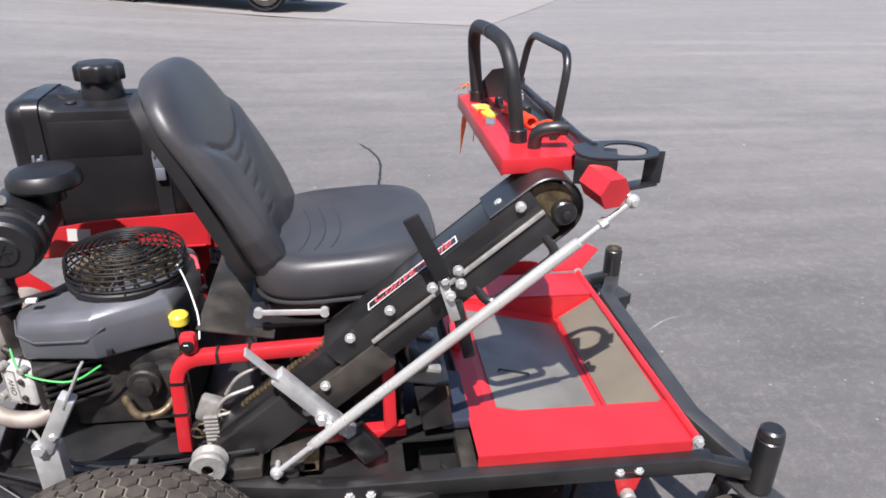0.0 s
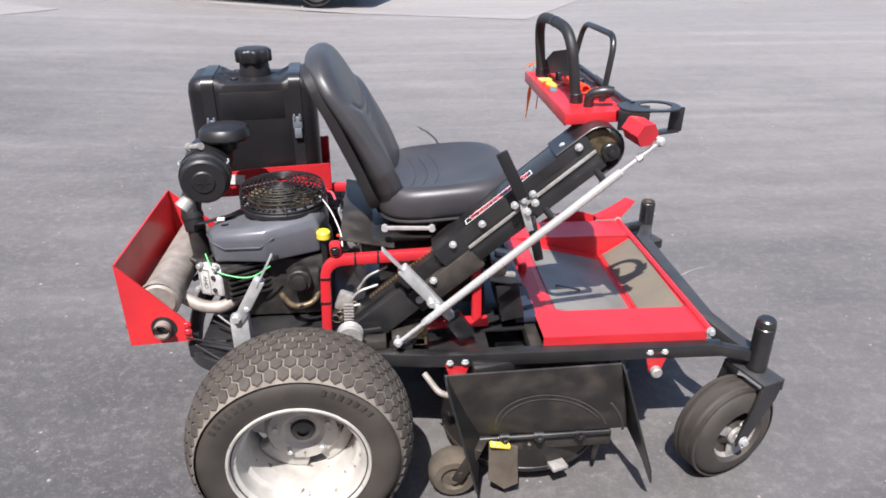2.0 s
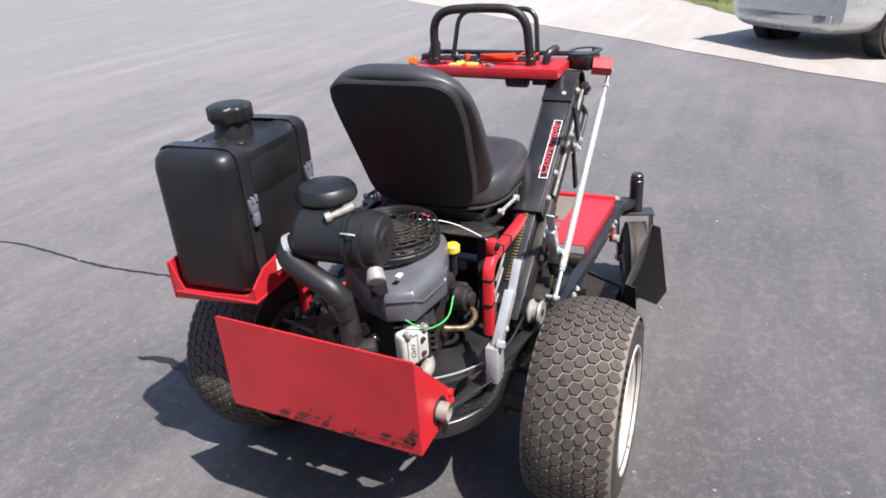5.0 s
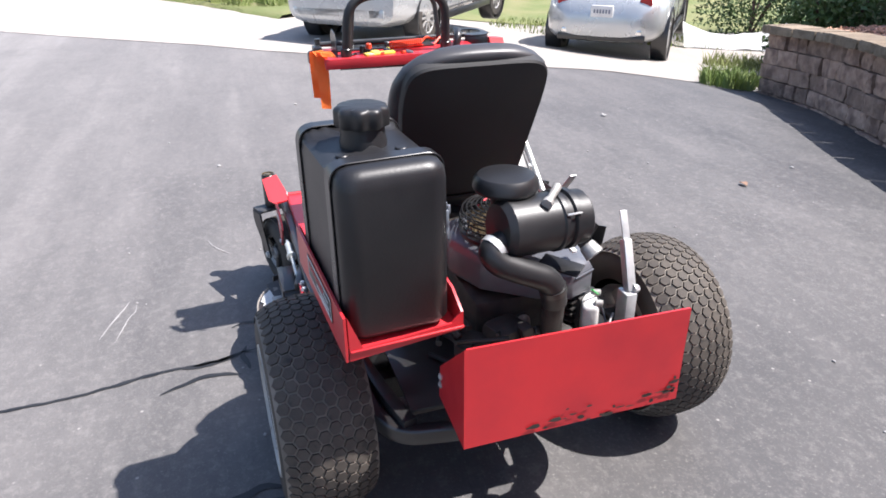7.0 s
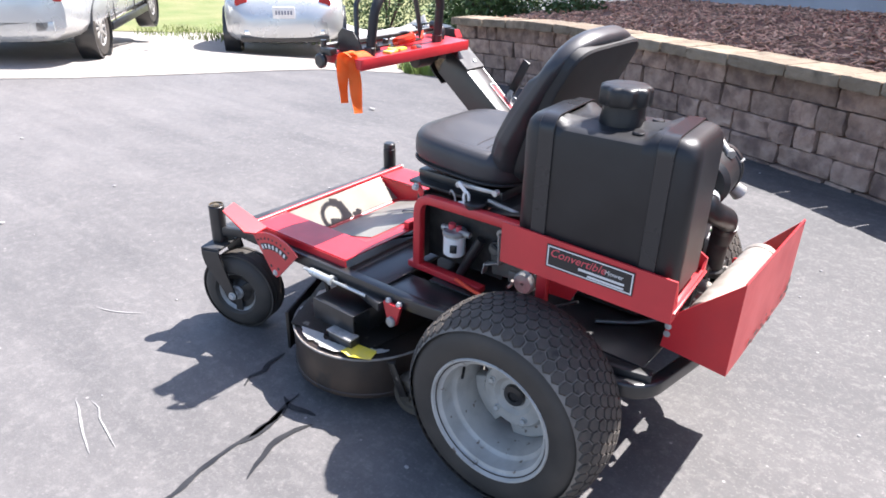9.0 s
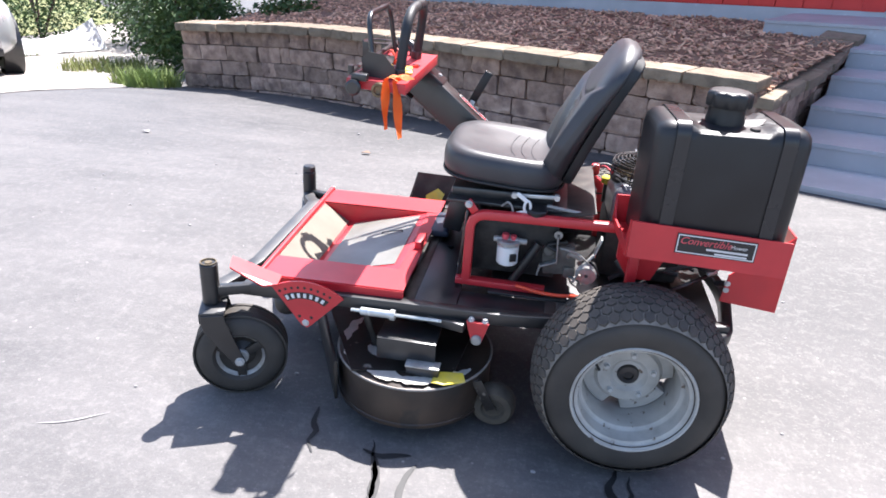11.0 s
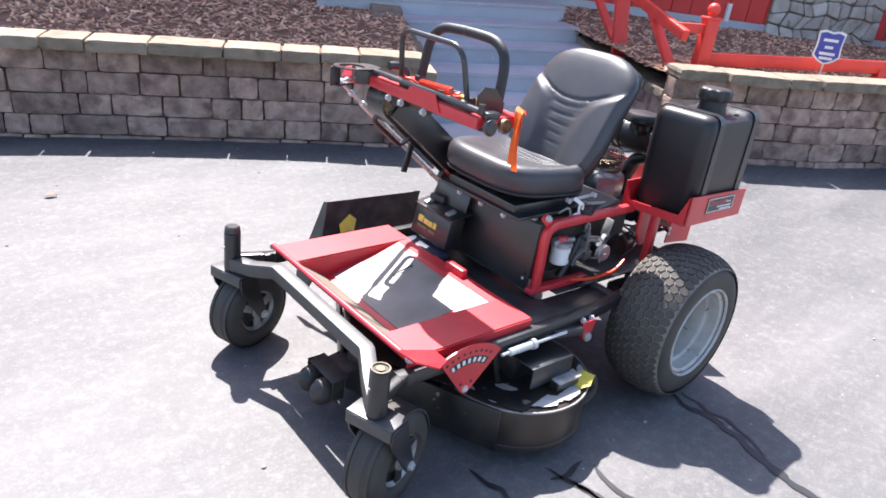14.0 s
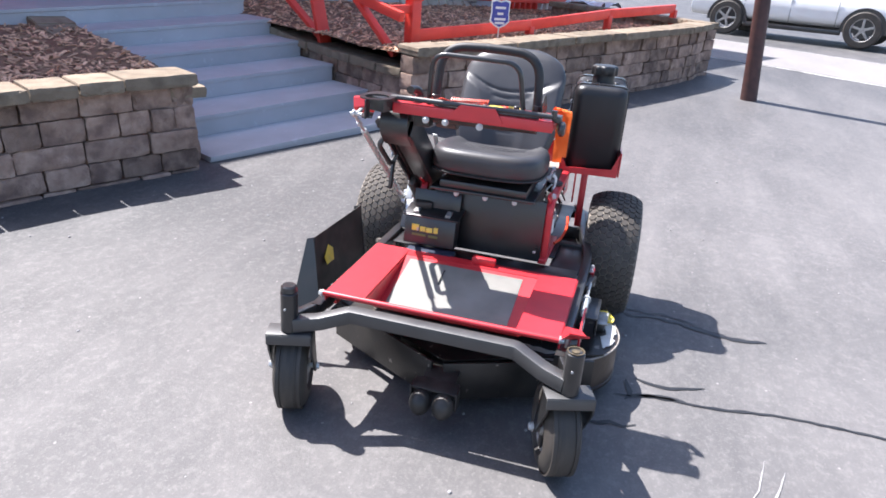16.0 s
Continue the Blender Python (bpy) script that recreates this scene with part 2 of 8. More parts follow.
def ground_material(name, c1, c2, agg1, agg2, stain, rough, agg_scale):
    """Rolled paving: aggregate speckle, broad stains, streaks along the traffic and a coarse relief."""
    m = bpy.data.materials.new(name)
    m.use_nodes = True
    n, l = m.node_tree.nodes, m.node_tree.links
    b = n["Principled BSDF"]
    tc = n.new("ShaderNodeTexCoord")

    def noise_of(scale, detail, vec, rough_=0.6):
        t = n.new("ShaderNodeTexNoise")
        t.inputs["Scale"].default_value, t.inputs["Detail"].default_value, t.inputs["Roughness"].default_value = scale, detail, rough_
        l.new(vec, t.inputs["Vector"])
        return t.outputs[0]

    def rng(v, a, bb, c=0.0, d=1.0):
        t = n.new("ShaderNodeMapRange")
        for k, x in zip(("From Min", "From Max", "To Min", "To Max"), (a, bb, c, d)):
            t.inputs[k].default_value = x
        l.new(v, t.inputs["Value"])
        return t.outputs[0]

    def mixed(f, a, bb, how="MIX"):
        t = n.new("ShaderNodeMix")
        t.data_type, t.blend_type = "RGBA", how
        for key, v in (("Factor", f), ("A", a), ("B", bb)):
            if isinstance(v, tuple):
                t.inputs[key].default_value = (*v, 1)
            elif isinstance(v, float):
                t.inputs[key].default_value = v
            else:
                l.new(v, t.inputs[key])
        return t.outputs["Result"]

    obj = tc.outputs["Object"]
    # darker towards -x and -y, paler towards +x and +y, broken up by noise
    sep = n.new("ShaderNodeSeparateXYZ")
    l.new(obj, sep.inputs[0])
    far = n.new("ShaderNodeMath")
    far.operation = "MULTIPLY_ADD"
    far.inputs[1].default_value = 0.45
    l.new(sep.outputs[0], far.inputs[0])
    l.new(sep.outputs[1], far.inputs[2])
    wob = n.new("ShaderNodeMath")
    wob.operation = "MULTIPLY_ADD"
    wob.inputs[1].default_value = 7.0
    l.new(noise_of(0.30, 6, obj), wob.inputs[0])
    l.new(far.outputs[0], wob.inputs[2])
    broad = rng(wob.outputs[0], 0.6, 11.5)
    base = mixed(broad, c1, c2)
    # drag marks, two ways across, and cloudy patches
    for rot, sc, amt, lo, hi in ((28, (0.5, 1.2, 1), 0.16, 0.42, 0.72), (-50, (0.5, 1.1, 1), 0.15, 0.46, 0.72), (75, (0.6, 2.6, 1), 0.10, 0.5, 0.70)):
        st = n.new("ShaderNodeMapping")
        st.inputs["Rotation"].default_value = (0, 0, radians(rot))
        st.inputs["Scale"].default_value = sc
        l.new(obj, st.inputs["Vector"])
        base = mixed(rng(noise_of(1.6, 7, st.outputs[0], 0.68), lo, hi, 0, amt), base, tuple(min(1, x * 1.55) for x in c2))
    # long broom and tyre streaks on the paler part
    for rot, sc, amt in ((-17, (0.16, 1.5, 1), 0.42), (-30, (0.22, 3.6, 1), 0.20)):
        st = n.new("ShaderNodeMapping")
        st.inputs["Rotation"].default_value = (0, 0, radians(rot))
        st.inputs["Scale"].default_value = sc
        l.new(obj, st.inputs["Vector"])
        both = n.new("ShaderNodeMath")
        both.operation = "MULTIPLY"
        l.new(rng(noise_of(1.3, 8, st.outputs[0], 0.62), 0.48, 0.74, 0, amt), both.inputs[0])
        l.new(broad, both.inputs[1])
        base = mixed(both.outputs[0], base, tuple(min(1, x * 1.7) for x in c2))
    # a darker round patch with a ragged edge
    gap = n.new("ShaderNodeVectorMath")
    gap.operation = "DISTANCE"
    gap.inputs[1].default_value = (-1.05, -0.95, 0)
    l.new(obj, gap.inputs[0])
    ragged = n.new("ShaderNodeMath")
    ragged.operation = "MULTIPLY_ADD"
    ragged.inputs[1].default_value = 1.6
    l.new(noise_of(0.9, 6, obj, 0.65), ragged.inputs[0])
    l.new(gap.outputs["Value"], ragged.inputs[2])
    base = mixed(rng(ragged.outputs[0], 2.5, 1.2, 0, 0.55), base, c1)
    base = mixed(rng(noise_of(5.5, 6, obj, 0.7), 0.55, 0.40, 0, 0.15), base, stain)
    base = mixed(rng(noise_of(22, 5, obj, 0.75), 0.50, 0.68, 0, 0.22), base, agg1)
    speck = noise_of(agg_scale, 3, obj, 0.8)
    base = mixed(rng(speck, 0.57, 0.74, 0, 0.52), base, agg1)
    base = mixed(rng(speck, 0.42, 0.28, 0, 0.42), base, agg2)
    base = mixed(rng(noise_of(1.1, 7, obj, 0.7), 0.58, 0.74, 0, 0.24), base, stain)
    dots = n.new("ShaderNodeTexVoronoi")
    dots.inputs["Scale"].default_value = 9.0
    dots.inputs["Randomness"].default_value = 1.0
    l.new(obj, dots.inputs["Vector"])
    base = mixed(rng(dots.outputs["Distance"], 0.06, 0.03, 0, 0.5), base, tuple(min(1, x * 1.5) for x in agg1))
    l.new(base, b.inputs["Base Color"])
    b.inputs["Roughness"].default_value = rough
    b.inputs["Specular IOR Level"].default_value = 0.5
    bp = n.new("ShaderNodeBump")
    bp.inputs["Strength"].default_value, bp.inputs["Distance"].default_value = 0.5, 0.004
    l.new(noise_of(agg_scale * 0.8, 5, obj, 0.75), bp.inputs["Height"])
    l.new(bp.outputs[0], b.inputs["Normal"])
    return m


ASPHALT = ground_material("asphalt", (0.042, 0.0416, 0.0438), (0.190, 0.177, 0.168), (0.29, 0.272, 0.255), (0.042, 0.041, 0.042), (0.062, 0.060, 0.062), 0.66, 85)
PALE_ASPHALT = ground_material("sandy_asphalt", (0.185, 0.172, 0.165), (0.225, 0.21, 0.20), (0.32, 0.30, 0.28), (0.11, 0.105, 0.10), (0.15, 0.14, 0.135), 0.8, 110)
CONCRETE = ground_material("pale_concrete", (0.27, 0.245, 0.222), (0.33, 0.302, 0.274), (0.42, 0.39, 0.36), (0.20, 0.18, 0.165), (0.24, 0.215, 0.195), 0.9, 60)


# ---- mesh helpers ----
ORIGIN = {}
SHIFT = [Vector((0, 0, 0))]
TURN = [Matrix()]


def shifted(x=0.0, y=0.0, z=0.0):
    """Sets an offset for the parts that follow."""
    SHIFT[0] = Vector((x, y, z))


def turned(degrees=0.0, x=0.0, y=0.0):
    """Sets a turn about an upright line for the parts that follow."""
    TURN[0] = Matrix.Translation((x, y, 0)) @ Matrix.Rotation(radians(degrees), 4, "Z") @ Matrix.Translation((-x, -y, 0))


def thing(name, at, label, category, group=""):
    ob = tagged(new(name), label, category, group)
    ob.empty_display_size = 0.1
    ob.location = at
    ORIGIN[ob.name] = Vector(at)
    return ob


def as_mesh(name, bm, material, sharp=35.0):
    me = bpy.data.meshes.new(name)
    bmesh.ops.recalc_face_normals(bm, faces=bm.faces)
    bm.to_mesh(me)
    bm.free()
    me.materials.append(material)
    me.polygons.foreach_set("use_smooth", [True] * len(me.polygons))
    me.set_sharp_from_angle(angle=radians(sharp))
    return me


def part(name, bm, material, parent, label="", sharp=35.0):
    """Links a bmesh, given in world metres, as one mesh under a thing or under a part."""
    o = ORIGIN[parent.name]
    bmesh.ops.transform(bm, matrix=TURN[0], verts=bm.verts)
    bmesh.ops.translate(bm, verts=bm.verts, vec=SHIFT[0] - o)
    ob = new(name, as_mesh(name, bm, material, sharp))
    ob.parent = parent
    ORIGIN[ob.name] = o
    return tagged(ob, label)


def solo(name, bm, material, label="", category="", group="", kind="", at=None, sharp=35.0):
    """A thing or a piece of the setting that is one mesh."""
    o = Vector(at or (0, 0, 0))
    bmesh.ops.translate(bm, verts=bm.verts, vec=-o)
    ob = new(name, as_mesh(name, bm, material, sharp))
    ob.location = o
    ORIGIN[ob.name] = o
    return tagged(ob, label, category, group, kind)


def B():
    return bmesh.new()


def frame_of(d, hint=(0, 0, 1)):
    d = Vector(d).normalized()
    h = Vector(hint)
    if abs(d.dot(h)) > 0.98:
        h = Vector((1, 0, 0))
    s = d.cross(h).normalized()
    return s, d, s.cross(d).normalized()


def box(bm, c, s, rot=None, bev=0.0, seg=2):
    m = Matrix.Translation(c) @ (rot or Matrix()) @ Matrix.Diagonal((*s, 1))
    g = bmesh.ops.create_cube(bm, size=1.0, matrix=m)
    if bev:
        e = list({e for v in g["verts"] for e in v.link_edges})
        bmesh.ops.bevel(bm, geom=e, offset=bev, segments=seg, affect="EDGES", profile=0.5, clamp_overlap=True)
    return bm


def beam(bm, a, b, w, h, bev=0.004, hint=(0, 0, 1)):
    """A bar of section w (across) by h (upwards) from a to b."""
    a, b = Vector(a), Vector(b)
    s, d, u = frame_of(b - a, hint)
    r = Matrix((s, d, u)).transposed().to_4x4()
    return box(bm, (a + b) / 2, (w, (b - a).length, h), r, bev)


def rings(bm, loops, close=True, caps=True):
    vs = [[bm.verts.new(p) for p in loop] for loop in loops]
    n = len(vs[0])
    for a, b in zip(vs, vs[1:]):
        for i in range(n if close else n - 1):
            j = (i + 1) % n
            bm.faces.new((a[i], a[j], b[j], b[i]))
    if caps and close:
        bm.faces.new(vs[0][::-1])
        bm.faces.new(vs[-1])
    return vs


def cyl(bm, a, b, r, r1=None, n=20, caps=True, bev=0.0):
    a, b = Vector(a), Vector(b)
    s, d, u = frame_of(b - a)
    r1 = r if r1 is None else r1
    sec = [(0, r), (1, r1)]
    if bev:
        k = bev / (b - a).length
        sec = [(0, r - bev), (k, r), (1 - k, r1), (1, r1 - bev)]
    rings(bm, [[a.lerp(b, t) + (s * math.cos(q) + u * math.sin(q)) * rad for q in (2 * math.pi * i / n for i in range(n))] for t, rad in sec], caps=caps)
    return bm


def bent(pts, radius, steps=6):
    """A polyline with its corners rounded."""
    pts = [Vector(p) for p in pts]
    out = [pts[0]]
    for p0, p1, p2 in zip(pts, pts[1:], pts[2:]):
        a, b = p0 - p1, p2 - p1
        k = min(radius, a.length * 0.49, b.length * 0.49)
        s, e = p1 + a.normalized() * k, p1 + b.normalized() * k
        for i in range(steps + 1):
            t = i / steps
            out.append(s * (1 - t) ** 2 + p1 * 2 * t * (1 - t) + e * t * t)
    out.append(pts[-1])
    return out


def sweep(bm, pts, section, caps=True, hint=(0, 0, 1)):
    """Sweeps a closed section (side, up) along a line."""
    pts = [Vector(p) for p in pts]
    loops = []
    s, d, u = frame_of(pts[1] - pts[0], hint)
    for i, p in enumerate(pts):
        d = (pts[min(i + 1, len(pts) - 1)] - pts[max(i - 1, 0)]).normalized()
        s = (s - d * s.dot(d)).normalized()
        u = s.cross(d)
        k = 1.0
        loops.append([p + s * x * k + u * y * k for x, y in section])
    rings(bm, loops, caps=caps)
    return bm


def circle(r, n=12):
    return [(r * math.cos(2 * math.pi * i / n), r * math.sin(2 * math.pi * i / n)) for i in range(n)]


def rrect(w, h, r, n=4):
    out = []
    for cx, cy, a0 in ((w / 2 - r, h / 2 - r, 0), (-w / 2 + r, h / 2 - r, 90), (-w / 2 + r, -h / 2 + r, 180), (w / 2 - r, -h / 2 + r, 270)):
        for i in range(n + 1):
            a = radians(a0 + 90 * i / n)
            out.append((cx + r * math.cos(a), cy + r * math.sin(a)))
    return out


def tube(bm, pts, r, radius=0.03, n=12, steps=6):
    return sweep(bm, bent(pts, radius, steps), circle(r, n))


def lathe(bm, profile, at, axis, n=48, caps=False):
    """Turns (radius, height) pairs round an axis."""
    s, d, u = frame_of(axis)
    at = Vector(at)
    rings(bm, [[at + d * h + (s * math.cos(q) + u * math.sin(q)) * max(r, 1e-4) for q in (2 * math.pi * i / n for i in range(n))] for r, h in profile], caps=caps)
    return bm


def prism(bm, poly, a, b):
    """Extrudes the world polygon poly by the step from a to b."""
    st = Vector(b) - Vector(a)
    rings(bm, [[Vector(p) for p in poly], [Vector(p) + st for p in poly]])
    return bm


def ball(bm, c, r, sc=(1, 1, 1), u=20, v=12):
    bmesh.ops.create_uvsphere(bm, u_segments=u, v_segments=v, radius=r, matrix=Matrix.Translation(c) @ Matrix.Diagonal((*sc, 1)))
    return bm


def bolt(bm, c, axis, r=0.009, h=0.007):
    c, d = Vector(c), Vector(axis).normalized()
    cyl(bm, c - d * 0.002, c + d * 0.003, r * 1.35, n=14)
    cyl(bm, c + d * 0.003, c + d * h, r, n=6, bev=0.0012)
    return bm


def words(text, size, o, ex, ey, shear=0.0):
    """Raised letters in the built-in font from o along ex, upright along ey."""
    cu = bpy.data.curves.new("word", "FONT")
    cu.body, cu.size, cu.shear, cu.extrude, cu.resolution_u = text, size, shear, 0.0003, 3
    tmp = bpy.data.objects.new("word", cu)
    me = bpy.data.meshes.new_from_object(tmp)
    bm = B()
    bm.from_mesh(me)
    bpy.data.objects.remove(tmp)
    bpy.data.curves.remove(cu)
    bpy.data.meshes.remove(me)
    ex, ey = Vector(ex).normalized(), Vector(ey).normalized()
    m = Matrix((ex, ey, ex.cross(ey))).transposed().to_4x4()
    m.translation = Vector(o)
    bmesh.ops.transform(bm, matrix=m, verts=bm.verts)
    return bm


def soft_pos(s, k=0.25):
    return max(0.0, 0.5 * (s + math.sqrt(s * s + k * k)) - 0.02)


def lay(x, y):
    """The height of the paving: it falls away towards the wall and the apron, and rises along the drive."""
    d = soft_pos(-x - 1.2)
    fall = soft_pos(0.3 * x - 0.95 * y - 2.2)
    return -0.055 * 6.0 * math.tanh(fall / 6.0) - 0.12 * 5.0 * math.tanh(soft_pos(fall - 2.6) / 5.0) + 0.055 * d / (1 + 0.04 * d)


def drape(bm, poly_rows):
    """A sheet over rows of (x, y), laid on the paving with a lift."""
    vs = [[bm.verts.new(p) for p in row] for row in poly_rows]
    for a, b in zip(vs, vs[1:]):
        for i in range(len(a) - 1):
            bm.faces.new((a[i], a[i + 1], b[i + 1], b[i]))
    return bm


# ---- ground ----
def spread(near, far, step):
    out, x = [0.0], 0.0
    while x < far:
        x += step if x < near else step * (1 + (x - near) * 0.35)
        out.append(x)
    return [-v for v in out[:0:-1]] + out


def build_ground():
    xs = spread(9.0, 600.0, 0.35)
    bm = B()
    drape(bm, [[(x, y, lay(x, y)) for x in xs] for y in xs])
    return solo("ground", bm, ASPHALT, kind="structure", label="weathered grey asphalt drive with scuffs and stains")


build_ground()

EDGE = [(19.0, 14.3), (12.25, 6.6), (8.70, 2.4), (7.40, 0.75), (6.72, 0.02), (5.90, -1.2), (5.38, -2.4), (4.9, -3.6), (4.3, -4.8), (4.6, -9.0)]
OUT = [(14, -3), (14, -3), (13, -2), (13, -1), (13, -1.5), (13, -2), (12, -3), (12, -4), (11, -6), (10, -9)]


def apron_row(k, lift):
    rows = []
    fine = []
    for (a, b), (c, d) in zip(zip(EDGE, OUT), zip(EDGE[1:], OUT[1:])):
        for i in range(8):
            t = i / 8
            p = Vector(a).lerp(Vector(c), t)
            q = Vector(b).lerp(Vector(d), t)
            fine.append((p, p + q * 0.52))
    for p, q in fine:
        r = p.lerp(q, k)
        rows.append((r.x, r.y, lay(r.x, r.y) + lift))
    return rows


def build_apron():
    bm = B()
    drape(bm, [apron_row(k, 0.006) for k in (0, 0.01, 0.03, 0.08, 0.15, 0.25, 0.4, 0.6, 0.8, 1.0)])
    return solo("apron", bm, CONCRETE, kind="structure", label="pale sunlit concrete apron beside the asphalt")


build_apron()

bm = B()
drape(bm, [[(x0 + (x1 - x0) * k / 12, y + 0.10 * (x0 + (x1 - x0) * k / 12 - 2.3) * -3.6 * (1 - (y - 9.5) / 40), 0.0) for k in range(13)] for y, x0, x1 in ((9.5, -14.0, 2.3), (10.5, -14.0, 2.8), (12.5, -14.0, 3.8), (16.0, -14.0, 5.5), (24.0, -14.0, 9.0))])
for v in bm.verts:
    v.co.z = lay(v.co.x, v.co.y) + 0.006
solo("far_paving", bm, PALE_ASPHALT, kind="structure", label="paler sandy grey paving beyond the drive")


# ---- the mower ----
mower = thing("riding_mower", (0, 0, 0), "red and black zero-turn riding mower with raised chute, parked on asphalt", "mower")
AX, WZ, WR = -0.34, 0.293, 0.300
Y = Vector((0, 1, 0))


def tread_block(bm, cx, side, R, w, size, at_w, gap=0.004, lift=0.009):
    """One six-sided tread lug at angle cx and lateral place at_w."""
    L, H = size
    pts = ((0, -0.5), (-0.5, -0.25), (-0.5, 0.25), (0, 0.5), (0.5, 0.25), (0.5, -0.25))
    lo, hi = [], []
    for k, loop, sh in ((-0.003, lo, 1.0), (lift, hi, 0.93)):
        for px, py in pts:
            lw = at_w + py * (H - gap) * sh
            rad = R - 0.045 * abs(lw / (w / 2)) ** 2.6 + k
            a = cx + px * (L - gap) * sh / R
            loop.append(Vector((math.cos(a) * rad, lw, math.sin(a) * rad)))
    rings(bm, [lo, hi])


def build_rear_wheel(side, name_at):
    """A wide turf tyre on a deep dished rim. side: +1 left, -1 right."""
    c = Vector(name_at)
    w = 0.262

    def place(bm):
        bmesh.ops.transform(bm, matrix=Matrix.Translation(c) @ Matrix.Rotation(radians(2.1), 4, "Z"), verts=bm.verts)
        return bm

    prof = []
    for k in range(41):
        a = math.pi * k / 40
        lw = -math.cos(a)
        body = abs(lw)
        rad = 0.184 + (WR - 0.012 - 0.184) * (1 - body ** 3.4) ** (1 / 2.1)
        prof.append((rad, lw * w / 2 * (1 - 0.10 * (1 - min(1, (rad - 0.18) / 0.06)))))
    bm = lathe(B(), [(0.169, -w / 2 * 0.86)] + prof + [(0.169, w / 2 * 0.86)], (0, 0, 0), Y, 72)
    tyre = part("rear_wheel", place(bm), RUBBER, mower, "wide turf tyre on a dished pale rim")
    bm = lathe(B(), [(WR - 0.0072 - 0.045 * abs(t) ** 2.6 * 1.0, t * w / 2) for t in [(-0.90 + 1.80 * i / 18) for i in range(19)]], (0, 0, 0), Y, 72)
    part("tread_base", place(bm), GROOVE, tyre, "dusty tread grooves")
    bm = B()
    n, rows, pitch = 54, 8, 0.0282
    for i in range(n):
        for r in range(rows):
            a = 2 * math.pi * (i + 0.5 * (r % 2)) / n
            tread_block(bm, a, side, WR - 0.004, w, (2 * math.pi * WR / n, pitch * 4 / 3), (r - (rows - 1) / 2) * pitch, gap=0.0052, lift=0.0022)
    part("tread", place(bm), TREAD, tyre, "six-sided turf tread lugs")
    # ridges on the outer wall
    bm = B()
    for rad, off in ((0.208, 0.450), (0.193, 0.436)):
        lathe(bm, [(rad - 0.004, side * w * (off - 0.012)), (rad - 0.002, side * w * (off + 0.012)), (rad + 0.002, side * w * (off + 0.012)), (rad + 0.004, side * w * (off - 0.012))], (0, 0, 0), Y, 64)
    part("sidewall_rib", place(bm), RUBBER, tyre)
    # raised sidewall writing, unreadable: plain bars
    for a0, n_bar in ((115, 7), (40, 7)) if side < 0 else ():
        for i in range(n_bar):
            a = radians(a0 + 5.2 * i)
            r = Matrix.Rotation(-a + math.pi / 2, 4, "Y")
            bm = box(B(), (math.cos(a) * 0.238, side * w * 0.472, math.sin(a) * 0.238), (0.010, 0.0008, 0.018), r)
            part("sidewall_bar", place(bm), RUBBER, tyre)
    # rim: flange, drop, barrel
    s = side
    prof = [(0.166, 0.000), (0.170, 0.020), (0.176, 0.104), (0.190, 0.108), (0.1925, 0.118), (0.190, 0.123), (0.185, 0.122), (0.181, 0.112), (0.176, 0.106), (0.167, 0.103), (0.165, 0.092), (0.164, 0.064), (0.161, 0.059), (0.151, 0.054), (0.148, 0.046), (0.147, 0.008), (0.146, -0.06), (0.158, -0.10)]
    bm = lathe(B(), [(r * 0.95, s * h) for r, h in prof], (0, 0, 0), Y, 64)
    rim = part("rim", place(bm), RIM, tyre, "dished white steel rim with scuffed lip")
    # centre disc with four edge windows
    N = 96
    DI = -0.034
    out = []
    for i in range(N):
        a = 2 * math.pi * i / N
        k = abs(((a / (math.pi / 2) + 0.35) % 1.0) - 0.5)
        out.append(0.140 if k > 0.12 else 0.140 - 0.036 * min(1, (0.12 - k) / 0.02))
    bm = B()
    loops = []
    for rr, hh in ((1.0, -0.026), (1.0, -0.004), (0.965, 0.004), (0.90, 0.006), (0.74, 0.008), (0.66, 0.020), (0.42, 0.023), (0.33, 0.012), (0.24, 0.012)):
        loops.append([Vector((math.cos(2 * math.pi * i / N) * (out[i] * rr if rr > 0.7 else 0.140 * rr), s * (hh + DI), math.sin(2 * math.pi * i / N) * (out[i] * rr if rr > 0.7 else 0.140 * rr))) for i in range(N)])
    rings(bm, loops)
    part("wheel_disc", place(bm), RIM, tyre)
    bm = lathe(B(), [(0.034, -0.02 * s), (0.034, 0.012 * s), (0.030, 0.022 * s), (0.016, 0.024 * s), (0.014, 0.018 * s), (0.0, 0.018 * s)], (0, s * DI, 0), Y, 28)
    part("hub_cap", place(bm), BLACK, tyre, "black hub cap")
    for i in range(5):
        a = 2 * math.pi * (i + 0.3) / 5
        bm = bolt(B(), (math.cos(a) * 0.074, s * (0.021 + DI), math.sin(a) * 0.074), (0, s, 0), 0.008, 0.012)
        part("lug_nut", place(bm), ZINC, tyre)
    bm = cyl(B(), (0.12, s * 0.055, 0.082), (0.105, s * 0.085, 0.070), 0.004, n=10)
    part("valve_stem", place(bm), BLACK, tyre)
    # axle and drum behind the disc
    bm = cyl(B(), (0, -0.062 * s, 0), (0, -0.16 * s, 0), 0.075, n=28, bev=0.006)
    part("hub", place(bm), BLACK_DUSTY, tyre)
    return tyre


build_rear_wheel(1, (-0.357, 0.500, 0.297))
build_rear_wheel(-1, (-0.318, -0.596, 0.297))


